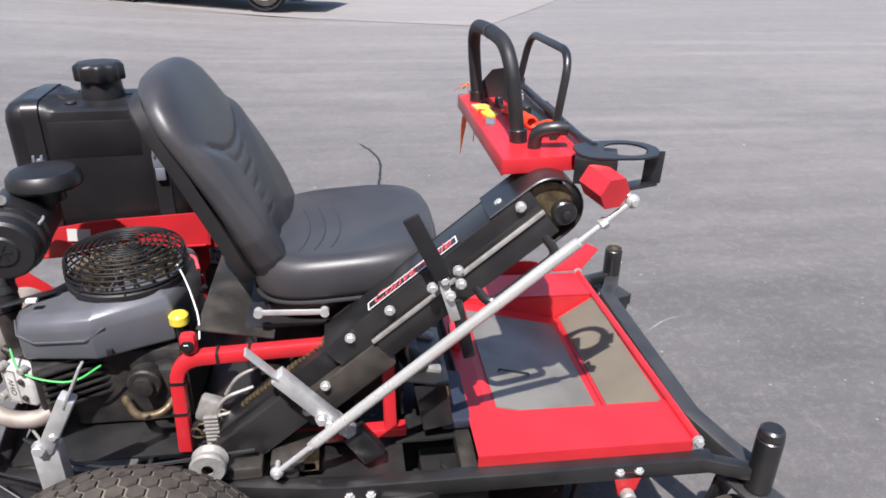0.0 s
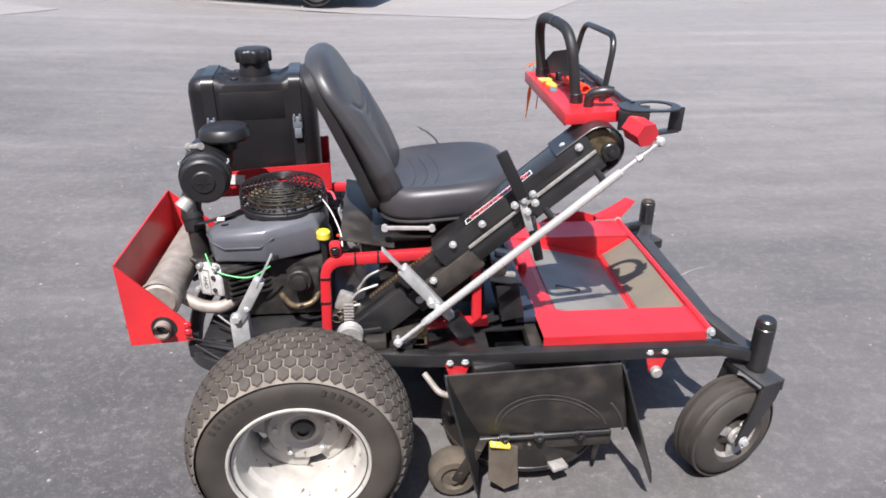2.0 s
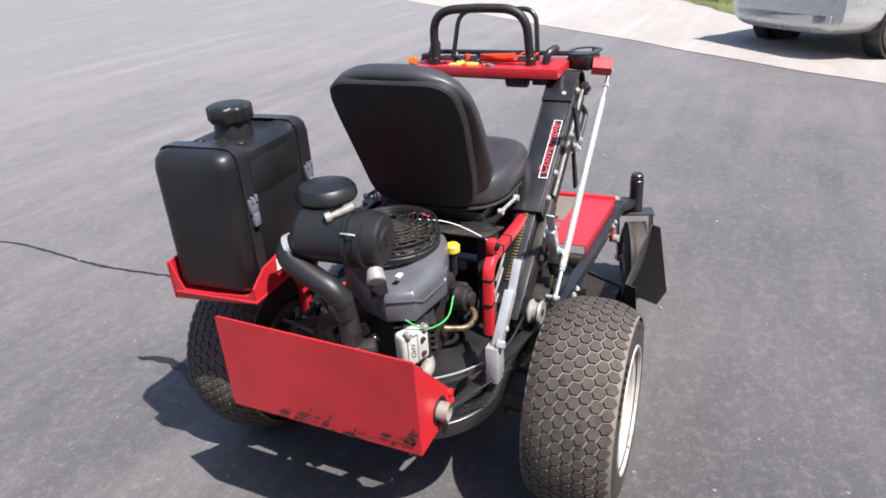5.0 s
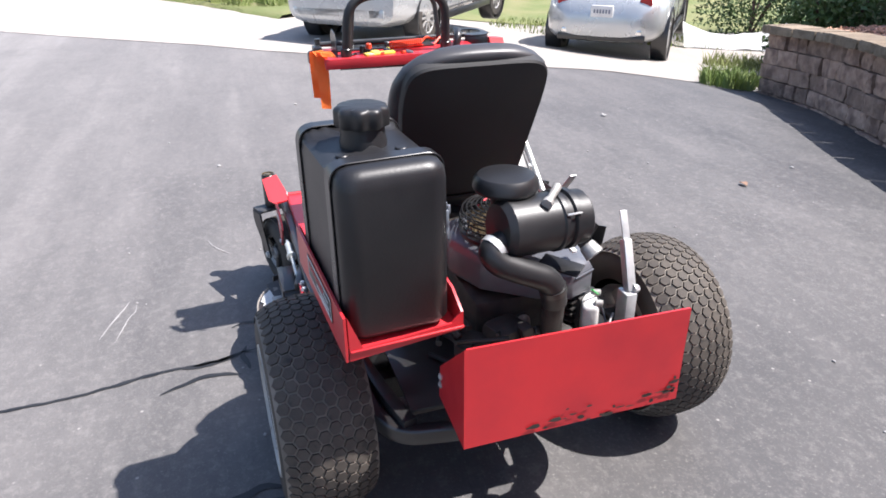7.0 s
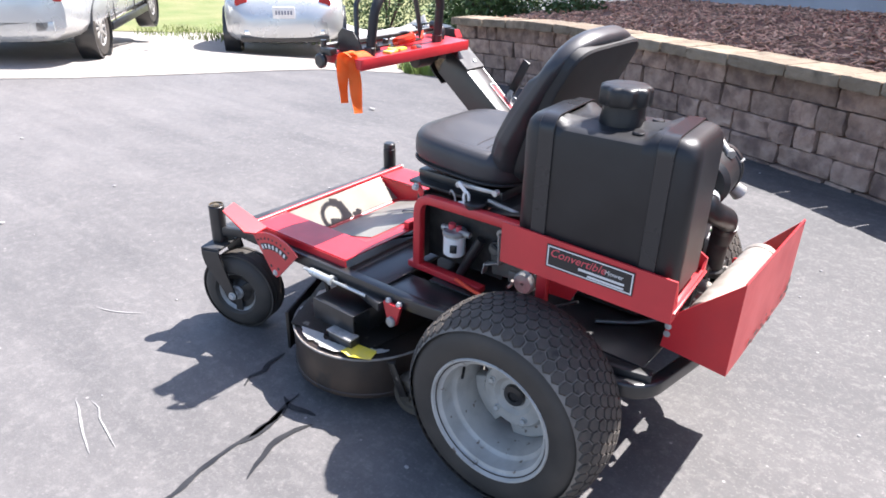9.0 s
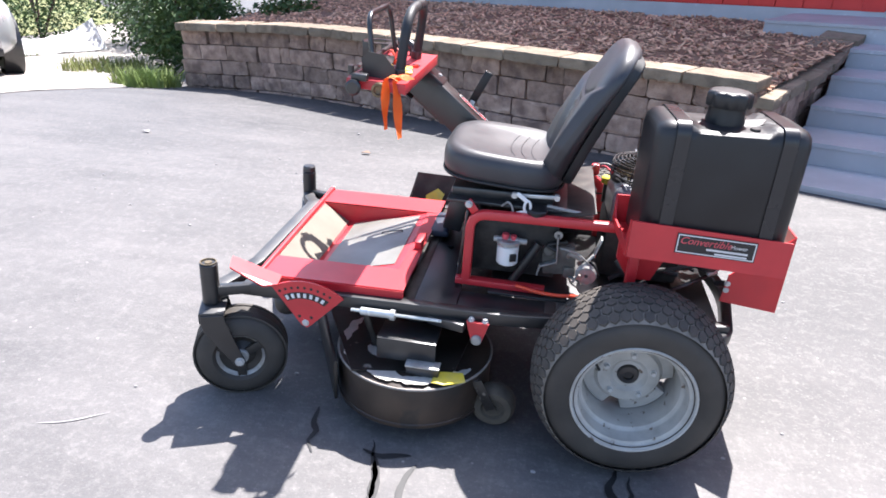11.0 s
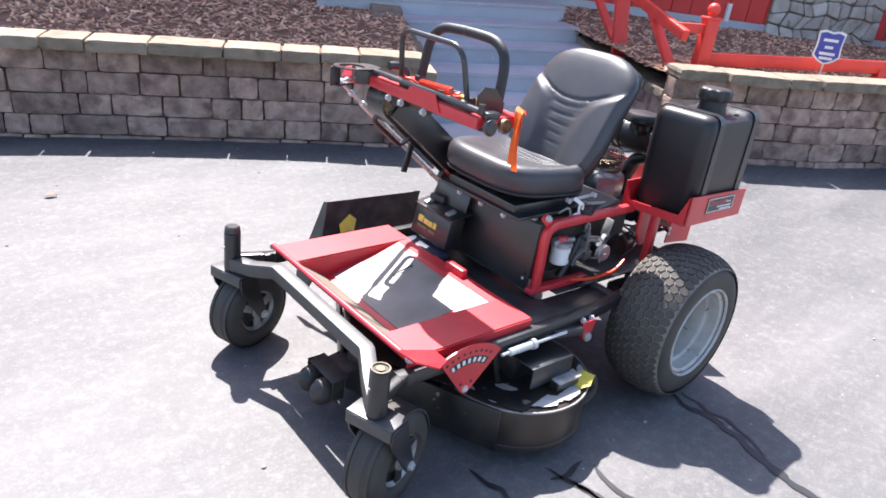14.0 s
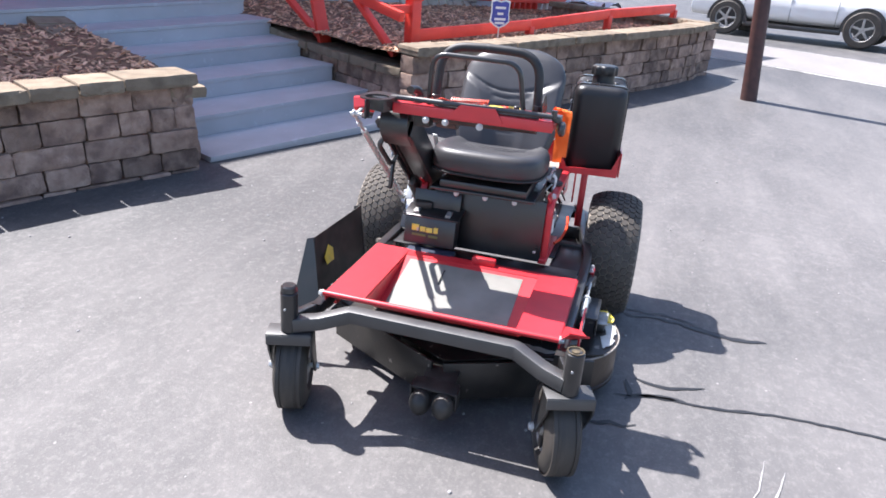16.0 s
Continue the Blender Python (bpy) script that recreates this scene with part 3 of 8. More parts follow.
def build_caster(side):
    s = side
    C = Vector((0.918 if s > 0 else 0.918, s * 0.475, 0.155))
    turn = Matrix.Rotation(radians(20 if s > 0 else 19), 4, "Z")
    pivot = Vector((1.0, s * 0.475, 0))

    def place(bm):
        bmesh.ops.transform(bm, matrix=Matrix.Translation(pivot) @ turn @ Matrix.Translation(-pivot), verts=bm.verts)
        return bm

    R, w = 0.155, 0.118
    prof = [(0.080, -w * 0.40)]
    for k in range(31):
        a = math.pi * k / 30
        lw = -math.cos(a)
        prof.append((0.090 + (R - 0.090) * (1 - abs(lw) ** 3.0) ** (1 / 2.2), lw * w / 2))
    prof.append((0.080, w * 0.40))
    bm = lathe(B(), prof, C, Y, 56)
    tyre = part("caster_wheel", place(bm), RUBBER, mower, "ribbed front caster tyre on a pale rim")
    for k in (-0.3, -0.1, 0.1, 0.3):
        bm = lathe(B(), [(R - 0.006, w * (k - 0.06)), (R + 0.0002, w * (k - 0.05)), (R + 0.0002, w * (k + 0.05)), (R - 0.006, w * (k + 0.06))], C, Y, 56)
        part("tyre_rib", place(bm), RUBBER, tyre)
    bm = B()
    for q in (1, -1):
        lathe(bm, [(0.092, q * 0.046), (0.094, q * 0.052), (0.088, q * 0.054), (0.080, q * 0.044), (0.072, q * 0.030), (0.050, q * 0.026), (0.040, q * 0.034), (0.022, q * 0.052), (0.0, q * 0.052)], C, Y, 40)
    part("caster_rim", place(bm), BLACK_DUSTY, tyre, "cast rim with a raised hub")
    for q in (1, -1):
        bm = lathe(B(), [(0.070, q * 0.036), (0.084, q * 0.050), (0.090, q * 0.0555), (0.0945, q * 0.053), (0.092, q * 0.047)], C, Y, 40)
        part("rim_ring", place(bm), ALU, tyre, "pale cast rim ring")
        part("wheel_hub", place(cyl(B(), C + Y * q * 0.02, C + Y * q * 0.056, 0.032, 0.027, n=24, bev=0.003)), ALU, tyre)
        for k in range(3):
            a = 2 * math.pi * k / 3 + 0.5
            e = Vector((math.cos(a), 0, math.sin(a)))
            part("rim_spoke", place(beam(B(), C + e * 0.026 + Y * q * 0.040, C + e * 0.080 + Y * q * 0.042, 0.030, 0.010, 0.003, hint=Y)), ALU if s < 0 else BLACK_DUSTY, tyre)
    bm = cyl(B(), C - Y * 0.082, C + Y * 0.082, 0.009, n=14)
    for q in (1, -1):
        bolt(bm, C + Y * q * 0.078, (0, q, 0), 0.012, 0.012)
    part("axle_bolt", place(bm), ZINC, tyre)
    # fork: a folded plate over the tyre with two arms
    top = 0.335
    for q in (1, -1):
        y = C.y + q * 0.072
        bm = B()
        poly = [(C.x - 0.019, y, C.z - 0.004), (C.x - 0.012, y, C.z - 0.017), (C.x + 0.004, y, C.z - 0.021), (C.x + 0.018, y, C.z - 0.012), (1.022, y, 0.272), (1.030, y, 0.298), (1.030, y, top), (0.958, y, top), (0.950, y, 0.296)]
        prism(bm, poly, (0, -0.004, 0), (0, 0.004, 0))
        bmesh.ops.bevel(bm, geom=list(bm.edges), offset=0.0015, segments=1, affect="EDGES")
        part("fork_arm", place(bm), BLACK, tyre)
    bm = box(B(), (0.994, C.y, top + 0.004), (0.080, 0.152, 0.009), None, 0.002)
    box(bm, (1.033, C.y, top - 0.014), (0.006, 0.150, 0.036), None, 0.002)
    part("fork_crown", place(bm), SATIN, tyre)
    # spindle housing
    bm = cyl(B(), (1.0, s * 0.475, 0.345), (1.0, s * 0.475, 0.488), 0.029, n=24, bev=0.003)
    post = part("caster_post", bm, BLACK, mower, "black caster spindle post")
    if s < 0:
        bm = cyl(B(), (1.0, s * 0.475, 0.487), (1.0, s * 0.475, 0.514), 0.0285, 0.026, n=24, bev=0.005)
        part("dust_cap", bm, BLACK, post, "domed black dust cap")
    else:
        bm = lathe(B(), [(0.023, 0.486), (0.027, 0.4925), (0.023, 0.4925), (0.021, 0.484), (0.013, 0.484), (0.012, 0.491), (0.0, 0.491)], (1.0, s * 0.475, 0), (0, 0, 1), 24)
        part("bearing_top", bm, CHAIN, post, "open greasy brown bearing top")
    bm = cyl(B(), (1.026, s * 0.475, 0.435), (1.034, s * 0.475, 0.435), 0.004, n=8)
    part("grease_nipple", bm, ZINC, post)


for sd in (1, -1):
    build_caster(sd)


# -- chassis --
def bar(name, pts, w, h, material, parent, label="", radius=0.0, r=0.004):
    line = bent(pts, radius) if radius else pts
    bm = sweep(B(), line, rrect(w, h, r, 2))
    return part(name, bm, material, parent, label)


for s in (1, -1):
    rail = bar("side_rail", [(-0.66, s * 0.30, 0.395), (-0.55, s * 0.33, 0.398), (0.05, s * 0.425, 0.400), (0.905, s * 0.425, 0.388)], 0.036, 0.042, BLACK, mower, radius=0.05)
    bar("nose_brace", [(0.860, s * 0.420, 0.392), (0.985, s * 0.470, 0.388)], 0.030, 0.034, BLACK, mower)
front = bar("front_beam", [(1.0, -0.462, 0.372), (0.965, -0.385, 0.378), (0.915, -0.290, 0.402), (0.915, 0.285, 0.402), (0.965, 0.385, 0.378), (1.0, 0.462, 0.372)], 0.046, 0.048, SATIN, mower, "black cranked front beam between the casters", 0.012)
for s in (1, -1):
    bm = box(B(), (1.006, s * 0.452, 0.352), (0.004, 0.034, 0.018), Matrix.Rotation(radians(s * -38), 4, "Z"), 0.001)
    part("worn_label", bm, INK_WHITE, front, "worn pale label")
for x, z in ((0.355, 0.392), (-0.10, 0.392), (-0.58, 0.392)):
    bar("cross_member", [(x, -0.415 if x > -0.3 else -0.32, z), (x, 0.415 if x > -0.3 else 0.32, z)], 0.038, 0.038, BLACK_DUSTY, mower)
bm = box(B(), (-0.26, 0.0, 0.412), (0.74, 0.58, 0.008), None, 0.002)
part("engine_plate", bm, BLACK, mower, "oily black engine deck plate")
bm = box(B(), (0.275, 0.05, 0.405), (0.150, 0.70, 0.008), None, 0.002)
part("step_tray", bm, BLACK, mower)
for s in (1, -1):
    bm = box(B(), (0.055, s * 0.345, 0.398), (0.32, 0.130, 0.006), None, 0.002)
    part("side_tray", bm, BLACK, mower, "grimy black sheet beside the engine bay")
# axle boxes between frame and wheels
for s in (1, -1):
    bm = box(B(), (AX, s * 0.30, WZ), (0.11, 0.16, 0.11), None, 0.012)
    cyl(bm, (AX, s * 0.37, WZ), (AX, s * 0.43, WZ), 0.055, n=24)
    part("drive_motor", bm, ENGINE, mower, "greasy black wheel drive motor")
    bm = beam(B(), (AX, s * 0.31, 0.33), (AX, s * 0.31, 0.405), 0.10, 0.012)
    part("motor_bracket", bm, BLACK, mower)
# rear bumper hoop
bm = sweep(B(), bent([(-0.30, -0.365, 0.385), (-0.55, -0.385, 0.378), (-0.66, -0.30, 0.372), (-0.715, 0.0, 0.372), (-0.66, 0.33, 0.372), (-0.55, 0.375, 0.378), (-0.30, 0.355, 0.385)], 0.12, 8), rrect(0.036, 0.048, 0.008, 3))
part("rear_bumper", bm, BLACK, mower, "rounded black rear bumper hoop")
bm = cyl(B(), (-0.56, -0.395, 0.415), (-0.63, -0.36, 0.445), 0.003, n=8)
cyl(bm, (-0.66, -0.335, 0.455), (-0.44, -0.42, 0.452), 0.003, n=8)
part("bypass_rod", bm, BLACK, mower)

# -- platform --
shifted(0.006, 0.0, 0.017)
bm = B()
for s in (1, -1):
    yo, yi = s * 0.412, s * 0.268
    prism(bm, [(0.365, yo, 0.424), (0.858, yo, 0.418), (0.858, yi, 0.418), (0.365, yi, 0.424)], (0, 0, -0.004), (0, 0, 0))
    part("platform_wing", bm, RED, mower, "glossy red platform wing")
    bm = prism(B(), [(0.40, yi, 0.422), (0.858, yi, 0.416), (0.735, yi, 0.340)], (0, -0.002, 0), (0, 0.002, 0))
    part("well_side", bm, RED, mower)
    bm = prism(B(), [(0.365, yo, 0.424), (0.858, yo, 0.418), (0.858, yo, 0.392), (0.365, yo, 0.398)], (0, -0.002, 0), (0, 0.002, 0))
    part("platform_lip", bm, RED, mower)
    bm = B()
bm.free()
bm = prism(B(), [(0.365, -0.268, 0.4235), (0.365, 0.268, 0.4235), (0.415, 0.268, 0.421), (0.415, -0.268, 0.421)], (0, 0, -0.004), (0, 0, 0))
part("platform_rear", bm, RED, mower)
floor_pan = part("platform_floor", prism(B(), [(0.415, -0.266, 0.419), (0.415, 0.266, 0.419), (0.737, 0.266, 0.338), (0.737, -0.266, 0.338)], (0, 0, -0.004), (0, 0, 0)), RED, mower, "sloping red foot well floor")
toe = part("toe_board", prism(B(), [(0.739, -0.266, 0.338), (0.739, 0.266, 0.338), (0.856, 0.266, 0.415), (0.856, -0.266, 0.415)], (0, 0, -0.004), (0, 0, 0)), RED, mower)


def on_floor(x, y, lift=0.004):
    return (x, y, 0.419 - (x - 0.415) / 0.322 * 0.081 + lift)


def on_toe(x, y, lift=0.004):
    return (x, y, 0.338 + (x - 0.739) / 0.117 * 0.077 + lift)


bm = prism(B(), [on_floor(0.44, -0.240), on_floor(0.44, 0.215), on_floor(0.715, 0.215), on_floor(0.715, -0.240)], (0, 0, -0.003), (0, 0, 0))
part("grip_mat", bm, GRIP, floor_pan, "grey anti-slip mat worn pale in patches")
bm = prism(B(), [on_toe(0.746, -0.255), on_toe(0.746, 0.255), on_toe(0.848, 0.255), on_toe(0.848, -0.255)], (0, 0, -0.003), (0, 0, 0))
part("toe_mat", bm, GRIP_PALE, toe, "sand-coloured anti-slip mat")
bm = tube(B(), [on_floor(0.480, -0.085, 0.006), on_floor(0.480, -0.085, 0.013), on_floor(0.560, -0.085, 0.013), on_floor(0.560, -0.085, 0.006)], 0.0026, 0.006, 8)
part("lift_handle", bm, BLACK, floor_pan, "thin black lift handle")
bm = box(B(), (0.382, 0.045, 0.440), (0.026, 0.095, 0.030), None, 0.004)
part("stop_block", bm, RED, mower)
bm = cyl(B(), (0.866, -0.412, 0.424), (0.852, 0.412, 0.420), 0.010, n=16)
rod = part("front_rod", bm, RED, mower, "thin red rod along the platform edge")
for s in (1, -1):
    bm = bolt(B(), (0.859 - s * 0.007, s * 0.414, 0.422), (0, s, 0), 0.010, 0.014)
    part("rod_nut", bm, ZINC, rod)

# -- bulkhead, seat base --
shifted(0, 0, 0.006)
bm = box(B(), (0.212, 0.005, 0.545), (0.010, 0.470, 0.250), Matrix.Rotation(radians(-4), 4, "Y"), 0.003)
bulk = part("bulkhead", bm, BLACK, mower, "dark sheet bulkhead below the seat")
for y in (-0.205, 0.215):
    for z in (0.46,):
        part("panel_bolt", bolt(B(), (0.219, y, z), (1, 0, 0), 0.007, 0.006), ZINC, bulk)
for s in (1, -1):
    bm = box(B(), (0.05, s * 0.185, 0.55), (0.30, 0.006, 0.22), None, 0.002)
    part("inner_panel", bm, ENGINE, mower)
bm = box(B(), (0.08, -0.015, 0.684), (0.40, 0.43, 0.012), None, 0.004)
box(bm, (0.10, -0.015, 0.705), (0.34, 0.36, 0.034), None, 0.008)
part("seat_base", bm, BLACK, mower, "black seat suspension plate")
bm = box(B(), (-0.13, -0.01, 0.690), (0.16, 0.50, 0.006), Matrix.Rotation(radians(12), 4, "Y"), 0.002)
part("heat_guard", bm, BLACK_DUSTY, mower)
for y in (-0.12, 0.0, 0.12):
    part("seat_bolt", bolt(B(), (0.272, y, 0.672), (1, 0, 0), 0.008, 0.010), ZINC, mower)

# red side frames
for s in (1, -1):
    y = s * 0.268 - 0.015
    line = bent([(-0.262, y, 0.418), (-0.252, y, 0.652), (0.185, y, 0.668), (0.190, y, 0.418)] if s < 0 else [(0.190, y, 0.418), (0.188, y, 0.668), (-0.285, y, 0.676)], 0.055)
    fr = part("side_frame", sweep(B(), line, rrect(0.030, 0.030, 0.006, 2), hint=(0, 1, 0)), RED, mower, "bent red tube side frame")
    bm = box(B(), (0.075, y, 0.424), (0.30, 0.034, 0.022), Matrix.Rotation(radians(-s * 1), 4, "Z"), 0.003)
    part("frame_foot", bm, RED, fr)
    bm = beam(B(), (0.176, y, 0.672), (0.205, y - 0.01, 0.705), 0.006, 0.030)
    part("seat_lug", bm, RED, fr)
    part("lug_bolt", bolt(B(), (0.198, y + s * 0.006, 0.700), (0, s, 0), 0.009, 0.012), ZINC, fr)
for p, q in (((-0.2585, -0.283, 0.520), (0, 0, 1)), ((-0.2535, -0.283, 0.600), (0, 0, 1)), ((-0.165, -0.283, 0.655), (1, 0, 0)), ((-0.10, -0.283, 0.657), (1, 0, 0))):
    r = Vector(q)
    bm = sweep(B(), [Vector(p) - r * 0.003, Vector(p) + r * 0.003], rrect(0.034, 0.034, 0.006, 2), hint=(0, 1, 0))
    part("cable_tie", bm, PLASTIC, mower, "black cable tie")
bm = box(B(), (-0.220, -0.283, 0.690), (0.034, 0.030, 0.046), None, 0.010)
lug = part("frame_lug", bm, RED, mower)
part("lug_bolt", bolt(B(), (-0.220, -0.299, 0.690), (0, -1, 0), 0.010, 0.008), BLACK, lug)


# -- seat --
def superloop(cx, cy, z, hx, hy, p=3.2, n=56, fx=None):
    out = []
    for i in range(n):
        a = 2 * math.pi * i / n
        c, s = math.cos(a), math.sin(a)
        x = math.copysign(abs(c) ** (2 / p), c) * hx
        y = math.copysign(abs(s) ** (2 / p), s) * hy
        out.append(Vector((cx + x, cy + y, z + (fx(x / 0.210, y / 0.232) if fx else 0))))
    return out


SY = -0.022


def ease(x):
    x = min(1.0, max(0.0, x))
    return x * x * (3 - 2 * x)


def build_seat():
    cx, hx, hy = 0.108, 0.210, 0.232
    wave = lambda u, v: 0.016 + 0.014 * u + 0.004 * v * v
    dish = lambda u, v: 0.016 + 0.014 * u - 0.022 * (1 - 0.6 * v * v) * (0.55 - 0.75 * u)
    levels = [(0.725, 0.90, wave), (0.732, 0.97, wave), (0.750, 1.0, wave), (0.780, 1.0, wave), (0.800, 0.985, wave), (0.816, 0.94, wave), (0.824, 0.86, wave), (0.825, 0.74, dish), (0.822, 0.55, dish), (0.818, 0.3, dish), (0.816, 0.05, dish)]
    bm = rings_of([superloop(cx, SY, z, hx * k, hy * k, 3.4, 64, f) for z, k, f in levels])
    cushion = part("seat", bm, VINYL, mower, "worn dark grey vinyl seat cushion", 50)
    # welt round the base
    bm = sweep(B(), superloop(cx, SY, 0.729, hx * 0.985, hy * 0.985, 3.4, 64, wave) + [superloop(cx, SY, 0.729, hx * 0.985, hy * 0.985, 3.4, 64, wave)[0]], circle(0.005, 8))
    part("welt", bm, SEAT_BACK, cushion)
    # sewn pleats across the cushion
    def top(u, v):
        k = (abs(u) ** 3.4 + abs(v) ** 3.4) ** (1 / 3.4)
        return 0.816 + 0.009 * min(1, k / 0.74) + dish(u, v)

    for k in range(3):
        u0 = -0.50 + 0.17 * k
        line = [(cx + hx * (u0 + 0.10 * (1 - (v / 0.55) ** 2)), SY + hy * v, top(u0 + 0.10 * (1 - (v / 0.55) ** 2), v) - 0.0005) for v in [-0.55 + 1.1 * i / 16 for i in range(17)]]
        part("pleat", sweep(B(), line, circle(0.0016, 8)), VINYL, cushion)
    # backrest
    foot, tip = Vector((-0.075, SY + 0.004, 0.755)), Vector((-0.268, SY + 0.004, 1.194))
    d = (tip - foot).normalized()
    nrm = Vector((d.z, 0, -d.x))  # towards the front
    H = (tip - foot).length

    def width(t):
        return 0.222 * (1 - max(0, (t - 0.66) / 0.34) ** 2.8 * 0.36) * (0.86 + 0.14 * min(1, t / 0.25))

    def section(t, back, frontd, k=1.0, n=48):
        out = []
        w = width(min(t, 0.97)) * k
        c = foot + d * (H * t) + nrm * (0.020 * math.sin(t * 3.0))
        for i in range(n):
            a = 2 * math.pi * i / n
            ca, sa = math.cos(a), math.sin(a)
            y = math.copysign(abs(ca) ** (2 / 3.6), ca) * w
            q = math.copysign(abs(sa) ** (2 / 2.6), sa)
            depth = q * (frontd if q > 0 else back)
            wing = 0.046 * (abs(y) / max(w, 1e-4)) ** 3 * (1 - ease(t / 0.86))
            out.append(c + Y * y + nrm * (depth + wing * (1 if q > 0 else 0.75)))
        return out

    def relief(y, t):
        """Sewn seams and padded rolls of the backrest's front."""
        ay = abs(y)
        edge = 0.034 + 0.062 * min(1.0, max(0.0, (t - 0.10) / 0.50)) ** 2.2
        yoke = 0.565 + 0.10 * (ay / 0.16) ** 2
        g = 0.0
        if t < yoke:
            g += 0.014 * ease((ay - edge) / 0.060) * ease((yoke - t) / 0.09)
            g -= 0.0035 * math.exp(-((ay - edge) / 0.006) ** 2)
            if ay < edge:
                for tk in (0.20, 0.275, 0.35, 0.425, 0.50):
                    g -= 0.0050 * math.exp(-((t - tk - 0.05 * (ay / 0.1) ** 2) / 0.009) ** 2) * ease((edge - ay) / 0.015)
        if ay < 0.18:
            g -= 0.0060 * math.exp(-((t - yoke) / 0.010) ** 2) * ease((0.18 - ay) / 0.04)
        return g

    def plump(t, k):
        base = section(t, 0.030 * min(1, k + 0.1), 0.046 * k, k, 128)
        for i, p in enumerate(base):
            q = math.sin(2 * math.pi * i / 128)
            if q > 0.25:
                p += nrm * relief(p.y - SY, t) * ease((q - 0.25) / 0.3)
        return base

    ts = [(0.0, 0.55), (0.015, 0.82), (0.05, 0.97), (0.12, 1), (0.22, 1), (0.34, 1), (0.46, 1), (0.58, 1), (0.70, 1), (0.80, 1), (0.88, 0.99), (0.935, 0.93), (0.97, 0.80), (0.99, 0.60), (1.0, 0.30)]
    fine = [(t, float(np.interp(t, [a for a, _ in ts], [b for _, b in ts]))) for t in sorted(set([a for a, _ in ts] + [0.06 + 0.0115 * i for i in range(64)]))]
    bm = rings_of([plump(t, k) for t, k in fine])
    back = part("backrest", bm, VINYL, mower, "dark grey vinyl high backrest with ribbed middle", 60)
    # flat back shell: a rounded panel with a rolled edge
    def shell(depth, inset):
        out = []
        for i in range(64):
            a = 2 * math.pi * (i + 0.5) / 64
            ca, sa = math.cos(a), math.sin(a)
            h = 0.480 + 0.476 * math.copysign(abs(sa) ** (2 / 6.5), sa)
            y = math.copysign(abs(ca) ** (2 / 6.5), ca) * (0.176 + 0.026 * min(1.0, h / 0.6))
            k = 1 - inset
            out.append(foot + d * (H * (0.48 + (h - 0.48) * k)) + Y * y * k + nrm * (0.020 * math.sin(h * 3.0) * 0.8 - depth))
        return out

    part("back_shell", rings_of([shell(0.010, 0.0), shell(0.034, 0.0), shell(0.040, 0.02), shell(0.041, 0.05), shell(0.041, 0.5)]), SEAT_BACK, back, "flat black back shell")
    for t in (0.30, 0.42):
        for y in (-0.06, 0.07):
            p = foot + d * (H * t) + Y * y - nrm * 0.024
            part("shell_button", ball(B(), p, 0.007, (1, 1, 1), 10, 8), BLACK, back)
    # hinge arms
    for s in (1, -1):
        bm = beam(B(), (-0.075, SY + s * 0.238, 0.733), (0.055, SY + s * 0.238, 0.727), 0.006, 0.013)
        cyl(bm, (-0.078, SY + s * 0.230, 0.733), (-0.078, SY + s * 0.246, 0.733), 0.0095, n=16)
        cyl(bm, (0.058, SY + s * 0.230, 0.727), (0.058, SY + s * 0.246, 0.727), 0.0095, n=16)
        part("hinge_arm", bm, ZINC, cushion, "bright steel hinge arm")
    return cushion


def rings_of(loops):
    bm = B()
    rings(bm, loops)
    return bm


shifted(0, 0, 0.011)
build_seat()

# -- fuel tank and its tray, set slightly askew --
shifted(0, 0.020, 0.001)
turned(4.5, -0.50, 0.31)
TX0, TX1, TY0, TY1, TZ0, TZ1 = -0.708, -0.298, 0.200, 0.436, 0.694, 1.077


def tank_loop(z, gx, gy, r, dip=0.0):
    w, h = TX1 - TX0 - 2 * gx, TY1 - TY0 - 2 * gy
    ring = [Vector(((TX0 + TX1) / 2 + x, (TY0 + TY1) / 2 + y, z)) for x, y in rrect(w, h, r, 6)]
    out = []
    for i, (a, b) in enumerate(zip(ring, ring[1:] + ring[:1])):
        steps = 24 if i % 7 == 6 else 1
        for k in range(steps):
            p = a.lerp(b, k / steps)
            q = min(1.0, max(0.0, (0.112 - abs(p.x + 0.496)) / 0.022))
            p.z -= dip * q * q * (3 - 2 * q)
            out.append(p)
    return out


bm = rings_of([tank_loop(TZ0, 0.022, 0.020, 0.03), tank_loop(TZ0 + 0.006, 0.010, 0.008, 0.036), tank_loop(TZ0 + 0.022, 0, 0, 0.04), tank_loop(TZ1 - 0.045, 0, 0, 0.04),
               tank_loop(TZ1 - 0.020, 0.004, 0.004, 0.04, 0.004), tank_loop(TZ1 - 0.006, 0.014, 0.014, 0.036, 0.012), tank_loop(TZ1, 0.030, 0.030, 0.03, 0.016), tank_loop(TZ1 + 0.002, 0.06, 0.06, 0.02, 0.016), tank_loop(TZ1 + 0.002, 0.10, 0.098, 0.008, 0.016)])
tank = part("fuel_tank", bm, TANK, mower, "tall black plastic fuel tank", 40)
TCX, TCY = -0.496, 0.320
bm = lathe(B(), [(0.052, 1.052), (0.052, 1.074), (0.049, 1.086), (0.048, 1.112), (0.0, 1.112)], (TCX, TCY, 0), (0, 0, 1), 36)
part("filler_neck", bm, TANK, tank)
loops = []
